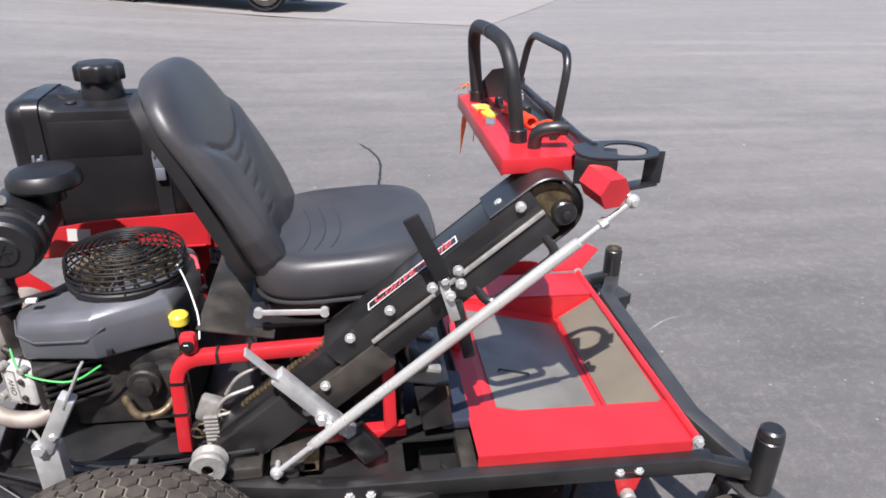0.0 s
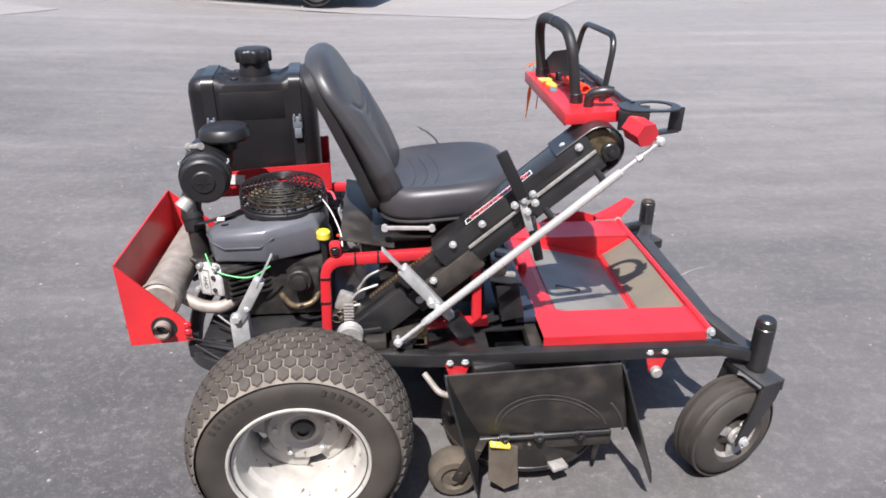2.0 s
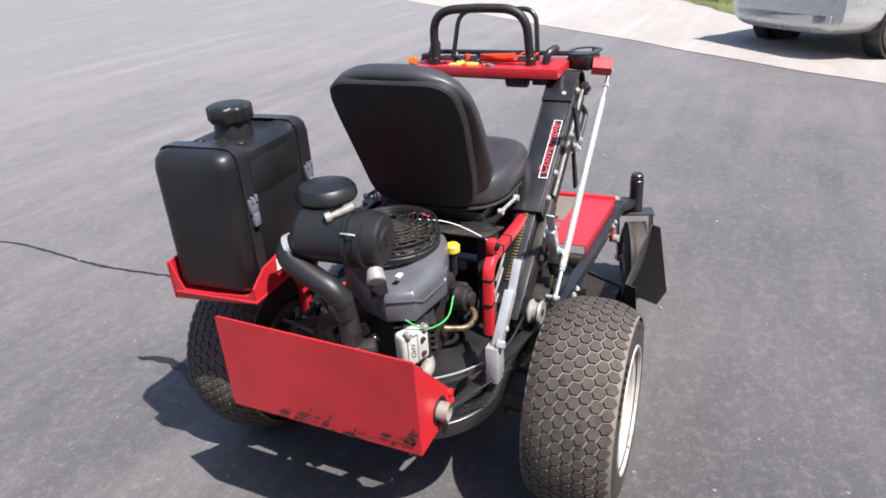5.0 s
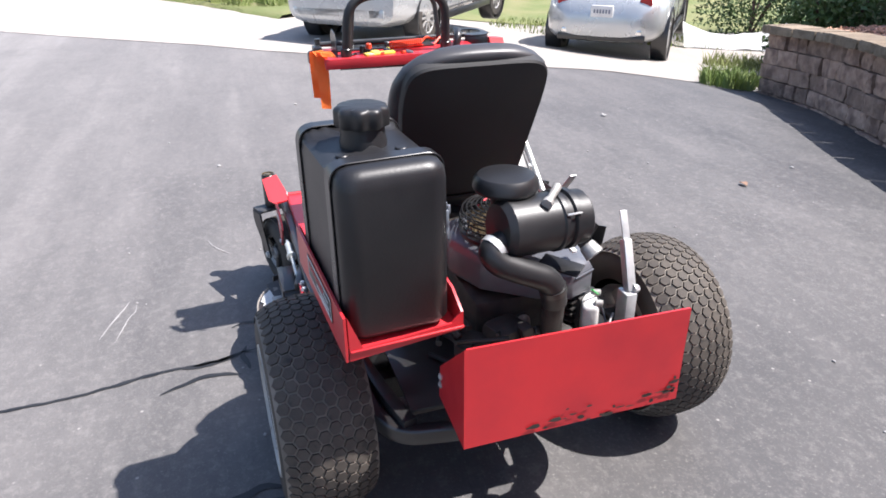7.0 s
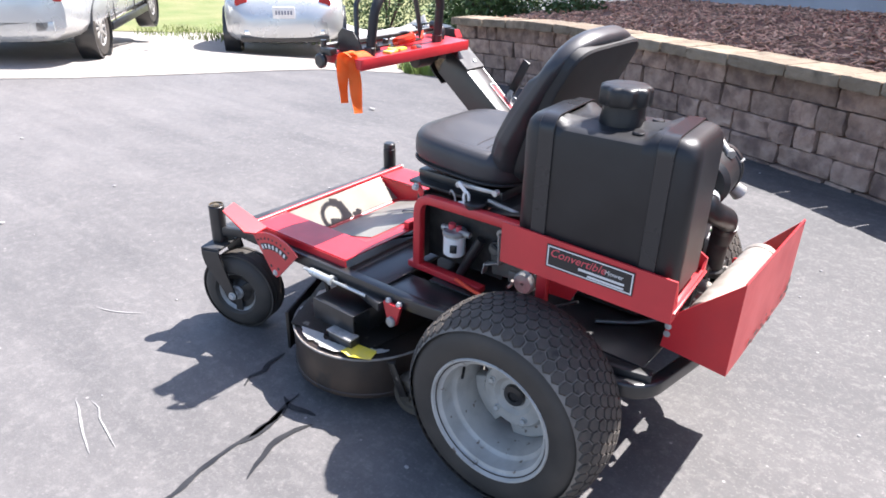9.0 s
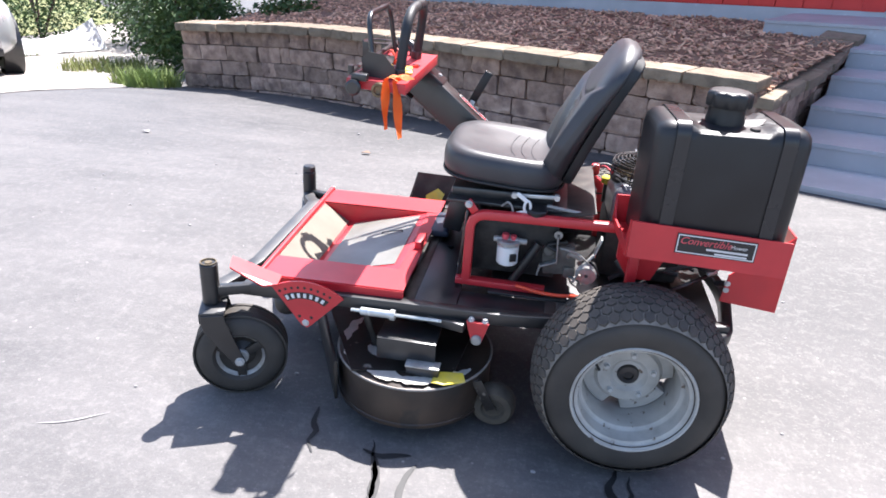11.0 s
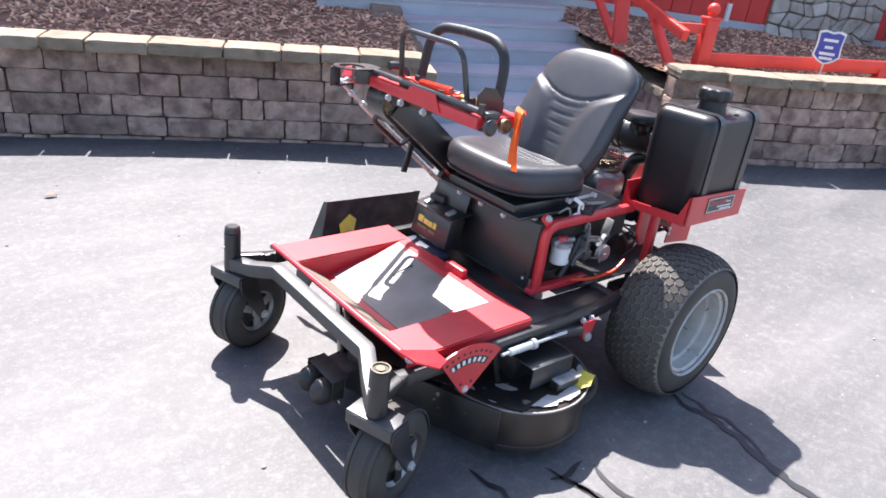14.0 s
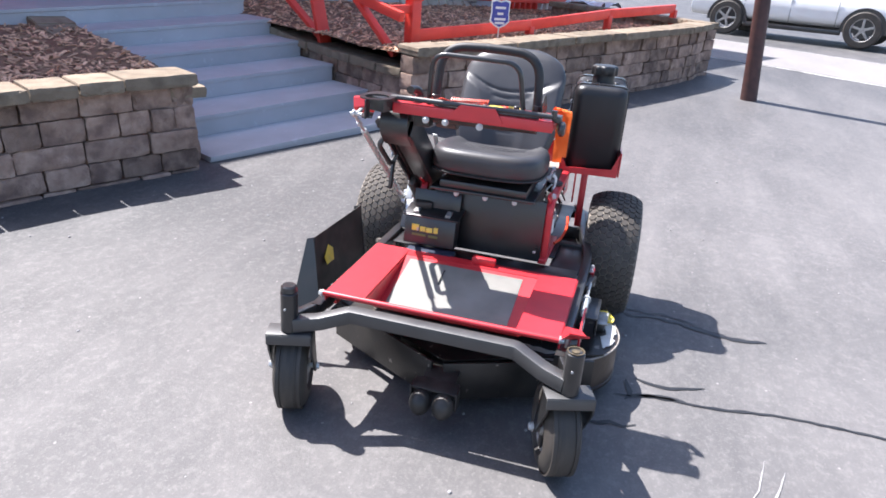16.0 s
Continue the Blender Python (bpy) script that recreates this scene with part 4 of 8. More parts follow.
for h, k in ((1.108, 1.0), (1.111, 1.04), (1.140, 1.04), (1.146, 1.0), (1.150, 0.9), (1.149, 0.3)):
    loops.append([Vector((TCX, TCY, h)) + Vector((math.cos(a), math.sin(a), 0)) * (0.0555 * k * (1 + 0.055 * math.cos(a * 9) * (1 if 0.95 < k else 0.3))) for a in [2 * math.pi * i / 90 for i in range(90)]])
part("filler_cap", rings_of(loops), PLASTIC, tank, "scalloped black filler cap", 50)
for x in (-0.640, -0.365):
    # strap running over the tank
    line = bent([(x, TY0 - 0.003, 0.705), (x, TY0 - 0.003, TZ1 + 0.004), (x, TY1 + 0.003, TZ1 + 0.004), (x, TY1 + 0.003, 0.705)], 0.042, 8)
    bm = sweep(B(), line, rrect(0.003, 0.038, 0.001, 1), hint=(1, 0, 0))
    strap = part("strap", bm, STICKER, tank, "black webbing strap")
    bm = box(B(), (x, TY0 - 0.010, 0.925), (0.030, 0.012, 0.040), None, 0.003)
    box(bm, (x, TY0 - 0.012, 0.890), (0.024, 0.012, 0.034), None, 0.003)
    for k in (-0.009, 0.009):
        box(bm, (x + k, TY0 - 0.016, 0.945), (0.007, 0.008, 0.020), None, 0.002)
    part("buckle", bm, BUCKLE, strap, "side-release buckle")
bm = box(B(), (-0.505, TY0 + 0.0005, 0.985), (0.205, 0.003, 0.090), None, 0.001)
part("side_panel_mark", bm, TANK, tank)
# moulded ridges on the top
for y in (0.255, 0.385):
    part("top_boss", cyl(B(), (-0.560, y, TZ1 - 0.016), (-0.560, y, TZ1 - 0.009), 0.014, n=20, bev=0.002), TANK, tank)

tray = part("tank_tray", box(B(), (-0.500, 0.307, 0.686), (0.440, 0.262, 0.006), None, 0.002), RED, mower, "red folded sheet tank tray")
bm = prism(B(), [(-0.716, 0.443, 0.664), (-0.272, 0.443, 0.690), (-0.272, 0.443, 0.800), (-0.716, 0.443, 0.772)], (0, -0.003, 0), (0, 0.003, 0))
side_plate = part("tray_side", bm, RED, tray)
bm = prism(B(), [(-0.716, 0.178, 0.680), (-0.272, 0.178, 0.686), (-0.272, 0.178, 0.780), (-0.540, 0.178, 0.775), (-0.660, 0.178, 0.760), (-0.716, 0.178, 0.725)], (0, -0.003, 0), (0, 0.003, 0))
part("tray_side", bm, RED, tray)
part("worn_label", box(B(), (-0.585, 0.1735, 0.742), (0.055, 0.001, 0.034), Matrix.Rotation(radians(6), 4, "Y")), INK_WHITE, tray, "scuffed pale label")
bm = prism(B(), [(-0.716, 0.440, 0.664), (-0.716, 0.181, 0.680), (-0.716, 0.181, 0.725), (-0.716, 0.205, 0.700), (-0.716, 0.410, 0.690), (-0.716, 0.440, 0.772)], (-0.003, 0, 0), (0.003, 0, 0))
part("tray_end", bm, RED, tray)
bm = prism(B(), [(-0.274, 0.18, 0.684), (-0.274, 0.440, 0.690), (-0.274, 0.440, 0.800), (-0.274, 0.412, 0.722), (-0.274, 0.21, 0.712), (-0.274, 0.18, 0.780)], (-0.003, 0, 0), (0.003, 0, 0))
part("tray_end", bm, RED, tray)
bm = prism(B(), [(-0.285, 0.255, 0.69), (-0.285, 0.255, 0.60), (-0.33, 0.255, 0.53), (-0.40, 0.255, 0.53), (-0.47, 0.255, 0.69)], (0, -0.004, 0), (0, 0.004, 0))
part("tray_gusset", bm, RED, tray)
for x in (-0.33,):
    bm = beam(B(), (x, 0.30, 0.416), (x, 0.30, 0.684), 0.030, 0.030)
    part("tray_leg", bm, RED, tray)


# label plates, whose words become bars
def label_plate(parent, o, ex, ey, w, h, rows, name="label", framed=True):
    """A sticker at o (lower corner) with edges along ex and ey; rows of (x0, x1, y, height, material)."""
    o, ex, ey = Vector(o), Vector(ex).normalized(), Vector(ey).normalized()
    nz = ex.cross(ey)

    def quad(bm, x0, x1, y0, y1, lift):
        pts = [o + ex * x + ey * y + nz * lift for x, y in ((x0, y0), (x1, y0), (x1, y1), (x0, y1))]
        return prism(bm, pts, (0, 0, 0), nz * 0.0006)

    st = part(name, quad(B(), 0, w, 0, h, 0.0008), STICKER, parent, "black sticker with pale border")
    if framed:
        bm = B()
        t = 0.0030
        for x0, x1, y0, y1 in ((0.003, w - 0.003, 0.003, 0.003 + t), (0.003, w - 0.003, h - 0.003 - t, h - 0.003), (0.003, 0.003 + t, 0.003 + t, h - 0.003 - t), (w - 0.003 - t, w - 0.003, 0.003 + t, h - 0.003 - t)):
            quad(bm, x0, x1, y0, y1, 0.0015)
        part("border", bm, INK_WHITE, st)
    for x0, x1, y, hh, m in rows:
        part("word_bar", quad(B(), x0, x1, y, y + hh, 0.0016), m, st)
    return st


sticker = label_plate(side_plate, (-0.400, 0.4498, 0.718), (-1, 0, -0.055), (0, 0, 1), 0.222, 0.060, [(0.085, 0.200, 0.018, 0.006, INK_WHITE), (0.110, 0.200, 0.008, 0.005, INK_WHITE)])
part("word", words("Convertible", 0.030, (-0.408, 0.4515, 0.718 + 0.030), (-1, 0, -0.055), (0, 0, 1), 0.35), INK_RED, sticker, "red slanted lettering")
part("word", words("Mower", 0.016, (-0.550, 0.4515, 0.718 + 0.024), (-1, 0, -0.055), (0, 0, 1), 0.0), INK_WHITE, sticker)

# -- muffler and its guard --
turned()
shifted(0, 0, 0.004)
GX = -0.818
guard = part("muffler_guard", prism(B(), [(GX, -0.333, 0.432), (GX, 0.215, 0.432), (GX, 0.215, 0.700), (GX, -0.333, 0.692)], (-0.0025, 0, 0), (0.0025, 0, 0)), RED_WORN, mower, "chipped red folded muffler guard")
bm = prism(B(), [(GX + 0.0005, -0.3355, 0.432), (GX + 0.0005, -0.3355, 0.692), (-0.655, -0.3355, 0.510), (-0.640, -0.3355, 0.440)], (0, -0.0025, 0), (0, 0.0025, 0))
cut = part("guard_side", bm, RED_WORN, guard)
bm = prism(B(), [(GX, 0.215, 0.432), (GX, 0.215, 0.700), (-0.650, 0.215, 0.545), (-0.640, 0.215, 0.450)], (0, -0.0025, 0), (0, 0.0025, 0))
part("guard_side", bm, RED_WORN, guard)
# bare patches along the lower edge
rnd = random.Random(4)
for i in range(26):
    y = rnd.uniform(-0.325, 0.06) if i > 8 else rnd.uniform(-0.33, -0.28)
    z = 0.436 + abs(rnd.gauss(0, 0.020)) + (0.02 if i < 9 else 0)
    a, b = rnd.uniform(0.004, 0.022), rnd.uniform(0.002, 0.006)
    n = 9
    pts = [(GX - 0.0031, y + math.cos(2 * math.pi * k / n) * a * rnd.uniform(0.6, 1.2), z + math.sin(2 * math.pi * k / n) * b * rnd.uniform(0.6, 1.3)) for k in range(n)]
    part("bare_patch", prism(B(), pts, (0, 0, 0), (-0.0003, 0, 0)), BLACK_DUSTY, guard, "bare dark metal where paint flaked")
for z in (0.472, 0.495):
    part("guard_bolt", bolt(B(), (-0.652, -0.3365, z), (0, -1, 0), 0.009, 0.006), RED, guard)
    part("guard_bolt", bolt(B(), (-0.652, 0.2185, z + 0.02), (0, 1, 0), 0.007, 0.006), ZINC, guard)
bm = cyl(B(), (-0.735, -0.285, 0.545), (-0.735, 0.190, 0.545), 0.056, n=32, bev=0.010)
lathe(bm, [(0.058, -0.02), (0.0595, -0.012), (0.0595, 0.0), (0.058, 0.008)], (-0.735, -0.262, 0.545), Y, 32)
muffler = part("muffler", bm, RUSTY, mower, "heat-tinted grey muffler cylinder")
bm = B()
line = bent([(-0.735, -0.20, 0.515), (-0.720, -0.29, 0.492), (-0.716, -0.362, 0.488)], 0.03)
sweep(bm, line, circle(0.024, 16), caps=False)
sweep(bm, line, circle(0.020, 16), caps=False)
part("tail_pipe", bm, RUSTY, muffler, "rusty exhaust outlet")
bm = cyl(B(), (-0.716, -0.3375, 0.488), (-0.716, -0.3365, 0.488), 0.036, n=28)
part("pipe_hole", bm, STICKER, guard)
bm = tube(B(), [(-0.69, -0.21, 0.515), (-0.625, -0.235, 0.490), (-0.56, -0.235, 0.490), (-0.53, -0.20, 0.51)], 0.019, 0.04, 14)
part("exhaust_pipe", bm, RUSTY, muffler)
bm = tube(B(), [(-0.69, 0.02, 0.55), (-0.60, -0.02, 0.56), (-0.55, -0.04, 0.56)], 0.018, 0.04, 14)
part("exhaust_pipe", bm, RUSTY, muffler)

# -- engine --
shifted(0, 0, 0.007)
FX, FY = -0.385, -0.058
bm = box(B(), (-0.39, -0.05, 0.515), (0.27, 0.27, 0.20), None, 0.02)
cyl(bm, (-0.39, -0.06, 0.42), (-0.39, -0.06, 0.46), 0.12, n=28)
engine = part("engine", bm, ENGINE, mower, "oily black V-twin petrol engine")
sh = [(-0.605, -0.145), (-0.575, -0.215), (-0.425, -0.232), (-0.275, -0.170), (-0.255, -0.080), (-0.265, 0.085), (-0.36, 0.100), (-0.480, 0.055), (-0.575, -0.065)]


def shroud_loop(z, k, tilt=0.0):
    c = Vector((-0.42, -0.06))
    return [Vector((c.x + (x - c.x) * k, c.y + (y - c.y) * k, z + tilt * (x + 0.42))) for x, y in sh]


bm = rings_of([shroud_loop(0.626, 0.975), shroud_loop(0.632, 1.0), shroud_loop(0.700, 1.005, 0.05), shroud_loop(0.722, 0.955, 0.08), shroud_loop(0.735, 0.82, 0.11), shroud_loop(0.737, 0.5, 0.12)])
bmesh.ops.bevel(bm, geom=[e for e in bm.edges], offset=0.003, segments=1, affect="EDGES")
shroud = part("engine_shroud", bm, SHROUD, engine, "faceted charcoal engine shroud", 25)
for a, b in (((-0.607, -0.150, 0.688), (-0.577, -0.216, 0.689)), ((-0.577, -0.216, 0.689), (-0.545, -0.223, 0.672)), ((-0.545, -0.223, 0.672), (-0.440, -0.2335, 0.676)), ((-0.440, -0.2335, 0.676), (-0.40, -0.224, 0.702))):
    part("shroud_ridge", beam(B(), a, b, 0.004, 0.005, 0.0015), SHROUD, engine)
part("shroud_plug", box(B(), (-0.400, -0.2235, 0.640), (0.014, 0.006, 0.016), None, 0.002), PLASTIC, engine)
bm = lathe(B(), [(0.125, 0.735), (0.130, 0.742), (0.130, 0.752), (0.122, 0.758)], (FX, FY, 0.0), (0, 0, 1), 48)
part("fan_housing", bm, PLASTIC, engine)
fan_label = "round black wire fan screen"
for i in range(9):
    rr = 0.022 + 0.0125 * i
    ring = [(FX + math.cos(a) * rr, FY + math.sin(a) * rr, 0.818 - 0.30 * max(0, rr - 0.075)) for a in [2 * math.pi * k / 48 for k in range(49)]]
    part("screen_ring", sweep(B(), ring, circle(0.0022, 6), caps=False), PLASTIC, engine, fan_label)
for h, rr in ((0.762, 0.128), (0.775, 0.128), (0.788, 0.127), (0.799, 0.125)):
    bm = sweep(B(), [(FX + math.cos(a) * rr, FY + math.sin(a) * rr, h) for a in [2 * math.pi * k / 48 for k in range(49)]], circle(0.0022, 6), caps=False)
    part("screen_ring", bm, PLASTIC, engine)
for k in range(8):
    a = 2 * math.pi * k / 8 + 0.2
    bm = tube(B(), [(FX + math.cos(a) * 0.015, FY + math.sin(a) * 0.015, 0.818), (FX + math.cos(a) * 0.118, FY + math.sin(a) * 0.118, 0.806), (FX + math.cos(a) * 0.128, FY + math.sin(a) * 0.128, 0.752)], 0.0025, 0.012, 6)
    part("screen_spoke", bm, PLASTIC, engine)
for k in range(20):
    a = 2 * math.pi * k / 20
    bm = box(B(), (FX + math.cos(a) * 0.075, FY + math.sin(a) * 0.075, 0.765), (0.07, 0.004, 0.022), Matrix.Rotation(a + 0.4, 4, "Z") @ Matrix.Rotation(0.4, 4, "X"))
    part("fan_blade", bm, CHAIN, engine)
bm = cyl(B(), (FX, FY, 0.75), (FX, FY, 0.785), 0.030, n=20)
part("fan_hub", bm, CHAIN, engine, "dusty brown cooling fan hub")
bm = cyl(B(), (-0.261, -0.178, 0.60), (-0.261, -0.178, 0.675), 0.010, n=12)
dip = part("dipstick_tube", bm, BLACK, engine)
bm = cyl(B(), (-0.261, -0.178, 0.672), (-0.261, -0.178, 0.700), 0.021, n=24, bev=0.005)
part("dipstick_cap", bm, YELLOW, dip, "yellow oil cap")
# cylinder heads with fins and cover
for s in (-1,):
    bm = box(B(), (-0.53, -0.185, 0.560), (0.10, 0.07, 0.11), Matrix.Rotation(radians(30), 4, "Z"), 0.008)
    for k in range(6):
        part("cooling_fin", box(B(), (-0.50, -0.165, 0.515 + k * 0.018), (0.15, 0.11, 0.005), Matrix.Rotation(radians(30), 4, "Z")), ENGINE, engine)
    part("cylinder_head", bm, ENGINE, engine)
    rot = Matrix.Rotation(radians(-24), 4, "Z")
    bm = box(B(), (-0.592, -0.205, 0.566), (0.084, 0.044, 0.094), rot, 0.012, 3)
    vc = part("valve_cover", bm, COVER, engine, "pale cast valve cover")
    across, out = Vector((math.cos(radians(-24)), math.sin(radians(-24)), 0)), Vector((math.sin(radians(-24)), -math.cos(radians(-24)), 0))
    mid = Vector((-0.592, -0.205, 0.566)) + out * 0.0224
    for dx, dz in ((-0.026, 0.050), (0.028, 0.050), (-0.044, -0.030)):
        p = mid + across * dx + Vector((0, 0, dz)) - out * 0.012
        part("cover_bolt", cyl(B(), p, p + out * 0.020, 0.009, n=12, bev=0.002), ALU, vc)
    part("word", words("OHV", 0.020, mid + across * -0.006 + Vector((0, 0, -0.024)), (0, 0, 1), -across), BLACK_DUSTY, vc)
    bm = B()
    for dz in (-0.034, 0.034):
        box(bm, mid + across * -0.014 + Vector((0, 0, dz * 1.2)), (0.030, 0.002, 0.003), rot)
    for dx in (-0.030, 0.002):
        box(bm, mid + across * dx, (0.003, 0.002, 0.082), rot)
    part("cover_mark", bm, ALU, vc)
    for dz in (-0.022, 0.020):
        part("cover_bolt", cyl(B(), mid + across * 0.018 + Vector((0, 0, dz)), mid + across * 0.018 + out * 0.006 + Vector((0, 0, dz)), 0.007, n=12, bev=0.001), ENGINE, vc)
bm = box(B(), (-0.30, -0.21, 0.545), (0.05, 0.05, 0.10), None, 0.015)
cyl(bm, (-0.335, -0.215, 0.57), (-0.335, -0.255, 0.57), 0.036, n=24, bev=0.004)
cyl(bm, (-0.335, -0.255, 0.57), (-0.335, -0.268, 0.57), 0.022, n=18)
part("oil_filter", bm, ENGINE, engine)
bm = tube(B(), [(-0.40, -0.20, 0.50), (-0.36, -0.26, 0.488), (-0.30, -0.262, 0.50), (-0.28, -0.22, 0.52)], 0.009, 0.03, 12)
part("drain_pipe", bm, CHAIN, engine)
bm = tube(B(), [(-0.606, -0.20, 0.648), (-0.585, -0.238, 0.612), (-0.53, -0.252, 0.596), (-0.47, -0.257, 0.590), (-0.415, -0.245, 0.622)], 0.0024, 0.05, 8)
part("spark_wire", bm, GREENW, engine, "bright green wire")
bm = box(B(), (-0.585, -0.118, 0.722), (0.110, 0.045, 0.006), Matrix.Rotation(radians(35), 4, "Z") @ Matrix.Rotation(radians(-18), 4, "X"), 0.002)
part("air_duct", bm, PLASTIC, engine)
bm = box(B(), (-0.555, -0.165, 0.742), (0.022, 0.014, 0.008), None, 0.002)
part("shroud_clip", bm, INK_WHITE, engine)
# air cleaner
AE, AB = Vector((-0.590, -0.160, 0.853)), Vector((-0.618, 0.072, 0.862))
ad = (AB - AE).normalized()
L = (AB - AE).length
bm = lathe(B(), [(0.0, 0.000), (0.030, 0.000), (0.034, 0.004), (0.060, 0.004), (0.066, 0.010), (0.066, 0.040), (0.073, 0.044), (0.073, 0.058), (0.066, 0.062), (0.067, 0.078), (0.074, 0.080), (0.074, 0.090), (0.070, 0.094), (0.070, L - 0.02), (0.058, L - 0.004), (0.0, L)], AE, ad, 44)
cleaner = part("air_cleaner", bm, PLASTIC, engine, "black canister air cleaner")
for k in range(3):
    a = 2.1 * k + 0.5
    s_, d_, u_ = frame_of(ad)
    p = AE + ad * 0.068 + (s_ * math.cos(a) + u_ * math.sin(a)) * 0.076
    part("cleaner_clip", tube(B(), [p - ad * 0.018, p + (p - AE - ad * 0.068).normalized() * 0.006, p + ad * 0.020], 0.0028, 0.008, 6), ZINC, engine)
bm = B()
for k in range(6):
    a = math.pi * k / 3
    s_, d_, u_ = frame_of(ad)
    beam(bm, AE - ad * 0.001, AE - ad * 0.001 + (s_ * math.cos(a) + u_ * math.sin(a)) * 0.020, 0.002, 0.003, 0)
part("cleaner_star", bm, STICKER, engine)
bm = lathe(B(), [(0.036, 0.905), (0.036, 0.925), (0.030, 0.930), (0.030, 0.945), (0.058, 0.945), (0.074, 0.938), (0.078, 0.945), (0.076, 0.962), (0.066, 0.974), (0.040, 0.980), (0.0, 0.981)], (-0.552, 0.024, -0.006), (0, 0, 1), 44)
cyl(bm, (-0.575, 0.022, 0.865), (-0.552, 0.024, 0.924), 0.030, n=20)
part("intake_cap", bm, PLASTIC, engine, "black mushroom intake cap")
bm = box(B(), (-0.552, -0.010, 0.928), (0.040, 0.010, 0.014), None, 0.002)
part("intake_mark", bm, BLACK_DUSTY, engine)
hose = bent([AB + Vector((-0.012, -0.035, -0.02)), AB + Vector((-0.030, 0.028, -0.035)), (-0.664, 0.082, 0.800), (-0.672, 0.015, 0.768), (-0.672, -0.050, 0.738), (-0.660, -0.066, 0.668)], 0.055, 8)
bm = sweep(B(), hose, circle(0.031, 18))
part("intake_hose", bm, PLASTIC, engine, "thick black intake hose")
for i, m in ((2, ZINC), (len(hose) - 3, BLACK)):
    d_ = (Vector(hose[i + 1]) - Vector(hose[i])).normalized()
    part("hose_clamp", cyl(B(), Vector(hose[i]) - d_ * 0.008, Vector(hose[i]) + d_ * 0.008, 0.0335, n=24), m, engine)
bm = cyl(B(), (-0.640, -0.150, 0.800), (-0.662, -0.165, 0.778), 0.020, 0.024, n=20, bev=0.003)
part("dust_valve", bm, ALU, engine, "pale rubber dust valve")
bm = cyl(B(), (-0.640, -0.045, 0.925), (-0.600, -0.085, 0.940), 0.008, 0.011, n=12)
cyl(bm, (-0.650, -0.035, 0.922), (-0.640, -0.045, 0.925), 0.013, n=12)
part("breather_tap", bm, ALU, engine)
bm = box(B(), (-0.600, 0.03, 0.545), (0.09, 0.10, 0.10), Matrix.Rotation(0.3, 4, "Z"), 0.02)
cyl(bm, (-0.655, -0.064, 0.575), (-0.659, -0.066, 0.672), 0.027, n=20)
cyl(bm, (-0.652, -0.058, 0.560), (-0.652, -0.058, 0.580), 0.036, n=20, bev=0.004)
box(bm, (-0.640, -0.10, 0.555), (0.05, 0.045, 0.05), Matrix.Rotation(0.5, 4, "Z"), 0.008)
box(bm, (-0.645, -0.005, 0.585), (0.035, 0.030, 0.045), Matrix.Rotation(-0.3, 4, "X"), 0.006)
cyl(bm, (-0.60, 0.12, 0.52), (-0.60, 0.12, 0.56), 0.045, n=20)
part("carburettor", bm, ENGINE, engine)
rnd = random.Random(31)
for k in range(16):
    c_ = Vector((rnd.uniform(-0.665, -0.58), rnd.uniform(-0.12, 0.16), rnd.uniform(0.47, 0.575)))
    bm = cyl(B(), c_, c_ + Vector((rnd.uniform(-0.03, 0.03), rnd.uniform(-0.03, 0.03), rnd.uniform(0.01, 0.03))), rnd.uniform(0.008, 0.018), n=12, bev=0.002)
    part("engine_fitting", bm, (ENGINE, BLACK, PLASTIC, ENGINE, ALU)[k % 5] if k != 9 else BLACK, engine)
rnd = random.Random(11)
for k in range(10):
    a = Vector((rnd.uniform(-0.66, -0.5), rnd.uniform(0.0, 0.22), rnd.uniform(0.46, 0.60)))
    b = a + Vector((rnd.uniform(-0.06, 0.16), rnd.uniform(-0.10, 0.10), rnd.uniform(-0.06, 0.05)))
    c = b + Vector((rnd.uniform(-0.02, 0.10), rnd.uniform(-0.05, 0.08), rnd.uniform(-0.05, 0.03)))
    part("engine_hose", tube(B(), [a, b, c], rnd.uniform(0.004, 0.009), 0.03, 8), (ENGINE, BLACK, PLASTIC)[k % 3], engine)
bm = tube(B(), [(-0.272, -0.08, 0.770), (-0.235, -0.16, 0.758), (-0.205, -0.23, 0.715), (-0.200, -0.275, 0.690)], 0.0020, 0.05, 8)
part("pale_cable", bm, INK_WHITE, engine)
bm = tube(B(), [(-0.26, -0.02, 0.765), (-0.235, -0.06, 0.775), (-0.225, -0.09, 0.760)], 0.004, 0.02, 8)
part("red_cable", bm, INK_RED, engine)
bm = tube(B(), [(-0.60, -0.26, 0.455), (-0.50, -0.33, 0.440), (-0.36, -0.38, 0.455), (-0.10, -0.37, 0.47)], 0.004, 0.06, 8)
part("control_cable", bm, BLACK, engine)
bm = tube(B(), [(-0.62, -0.20, 0.462), (-0.54, -0.30, 0.462), (-0.48, -0.355, 0.472)], 0.003, 0.06, 8)
part("pale_cable", bm, ALU, engine)


# -- steering arm --
shifted(0, 0, 0.015)
ANG = radians(39.0)
AD = Vector((math.cos(ANG), 0, math.sin(ANG)))
AN = Vector((-math.sin(ANG), 0, math.cos(ANG)))
A0 = Vector((-0.170, -0.293, 0.420))
AR = Matrix((AD, Y, AN)).transposed().to_4x4()


def arm_at(u, y, v):
    return A0 + AD * u + Y * y + AN * v


def arm_box(u0, u1, y0, y1, v0, v1, bev=0.003):
    return box(B(), arm_at((u0 + u1) / 2, (y0 + y1) / 2, (v0 + v1) / 2), (u1 - u0, y1 - y0, v1 - v0), AR, bev)


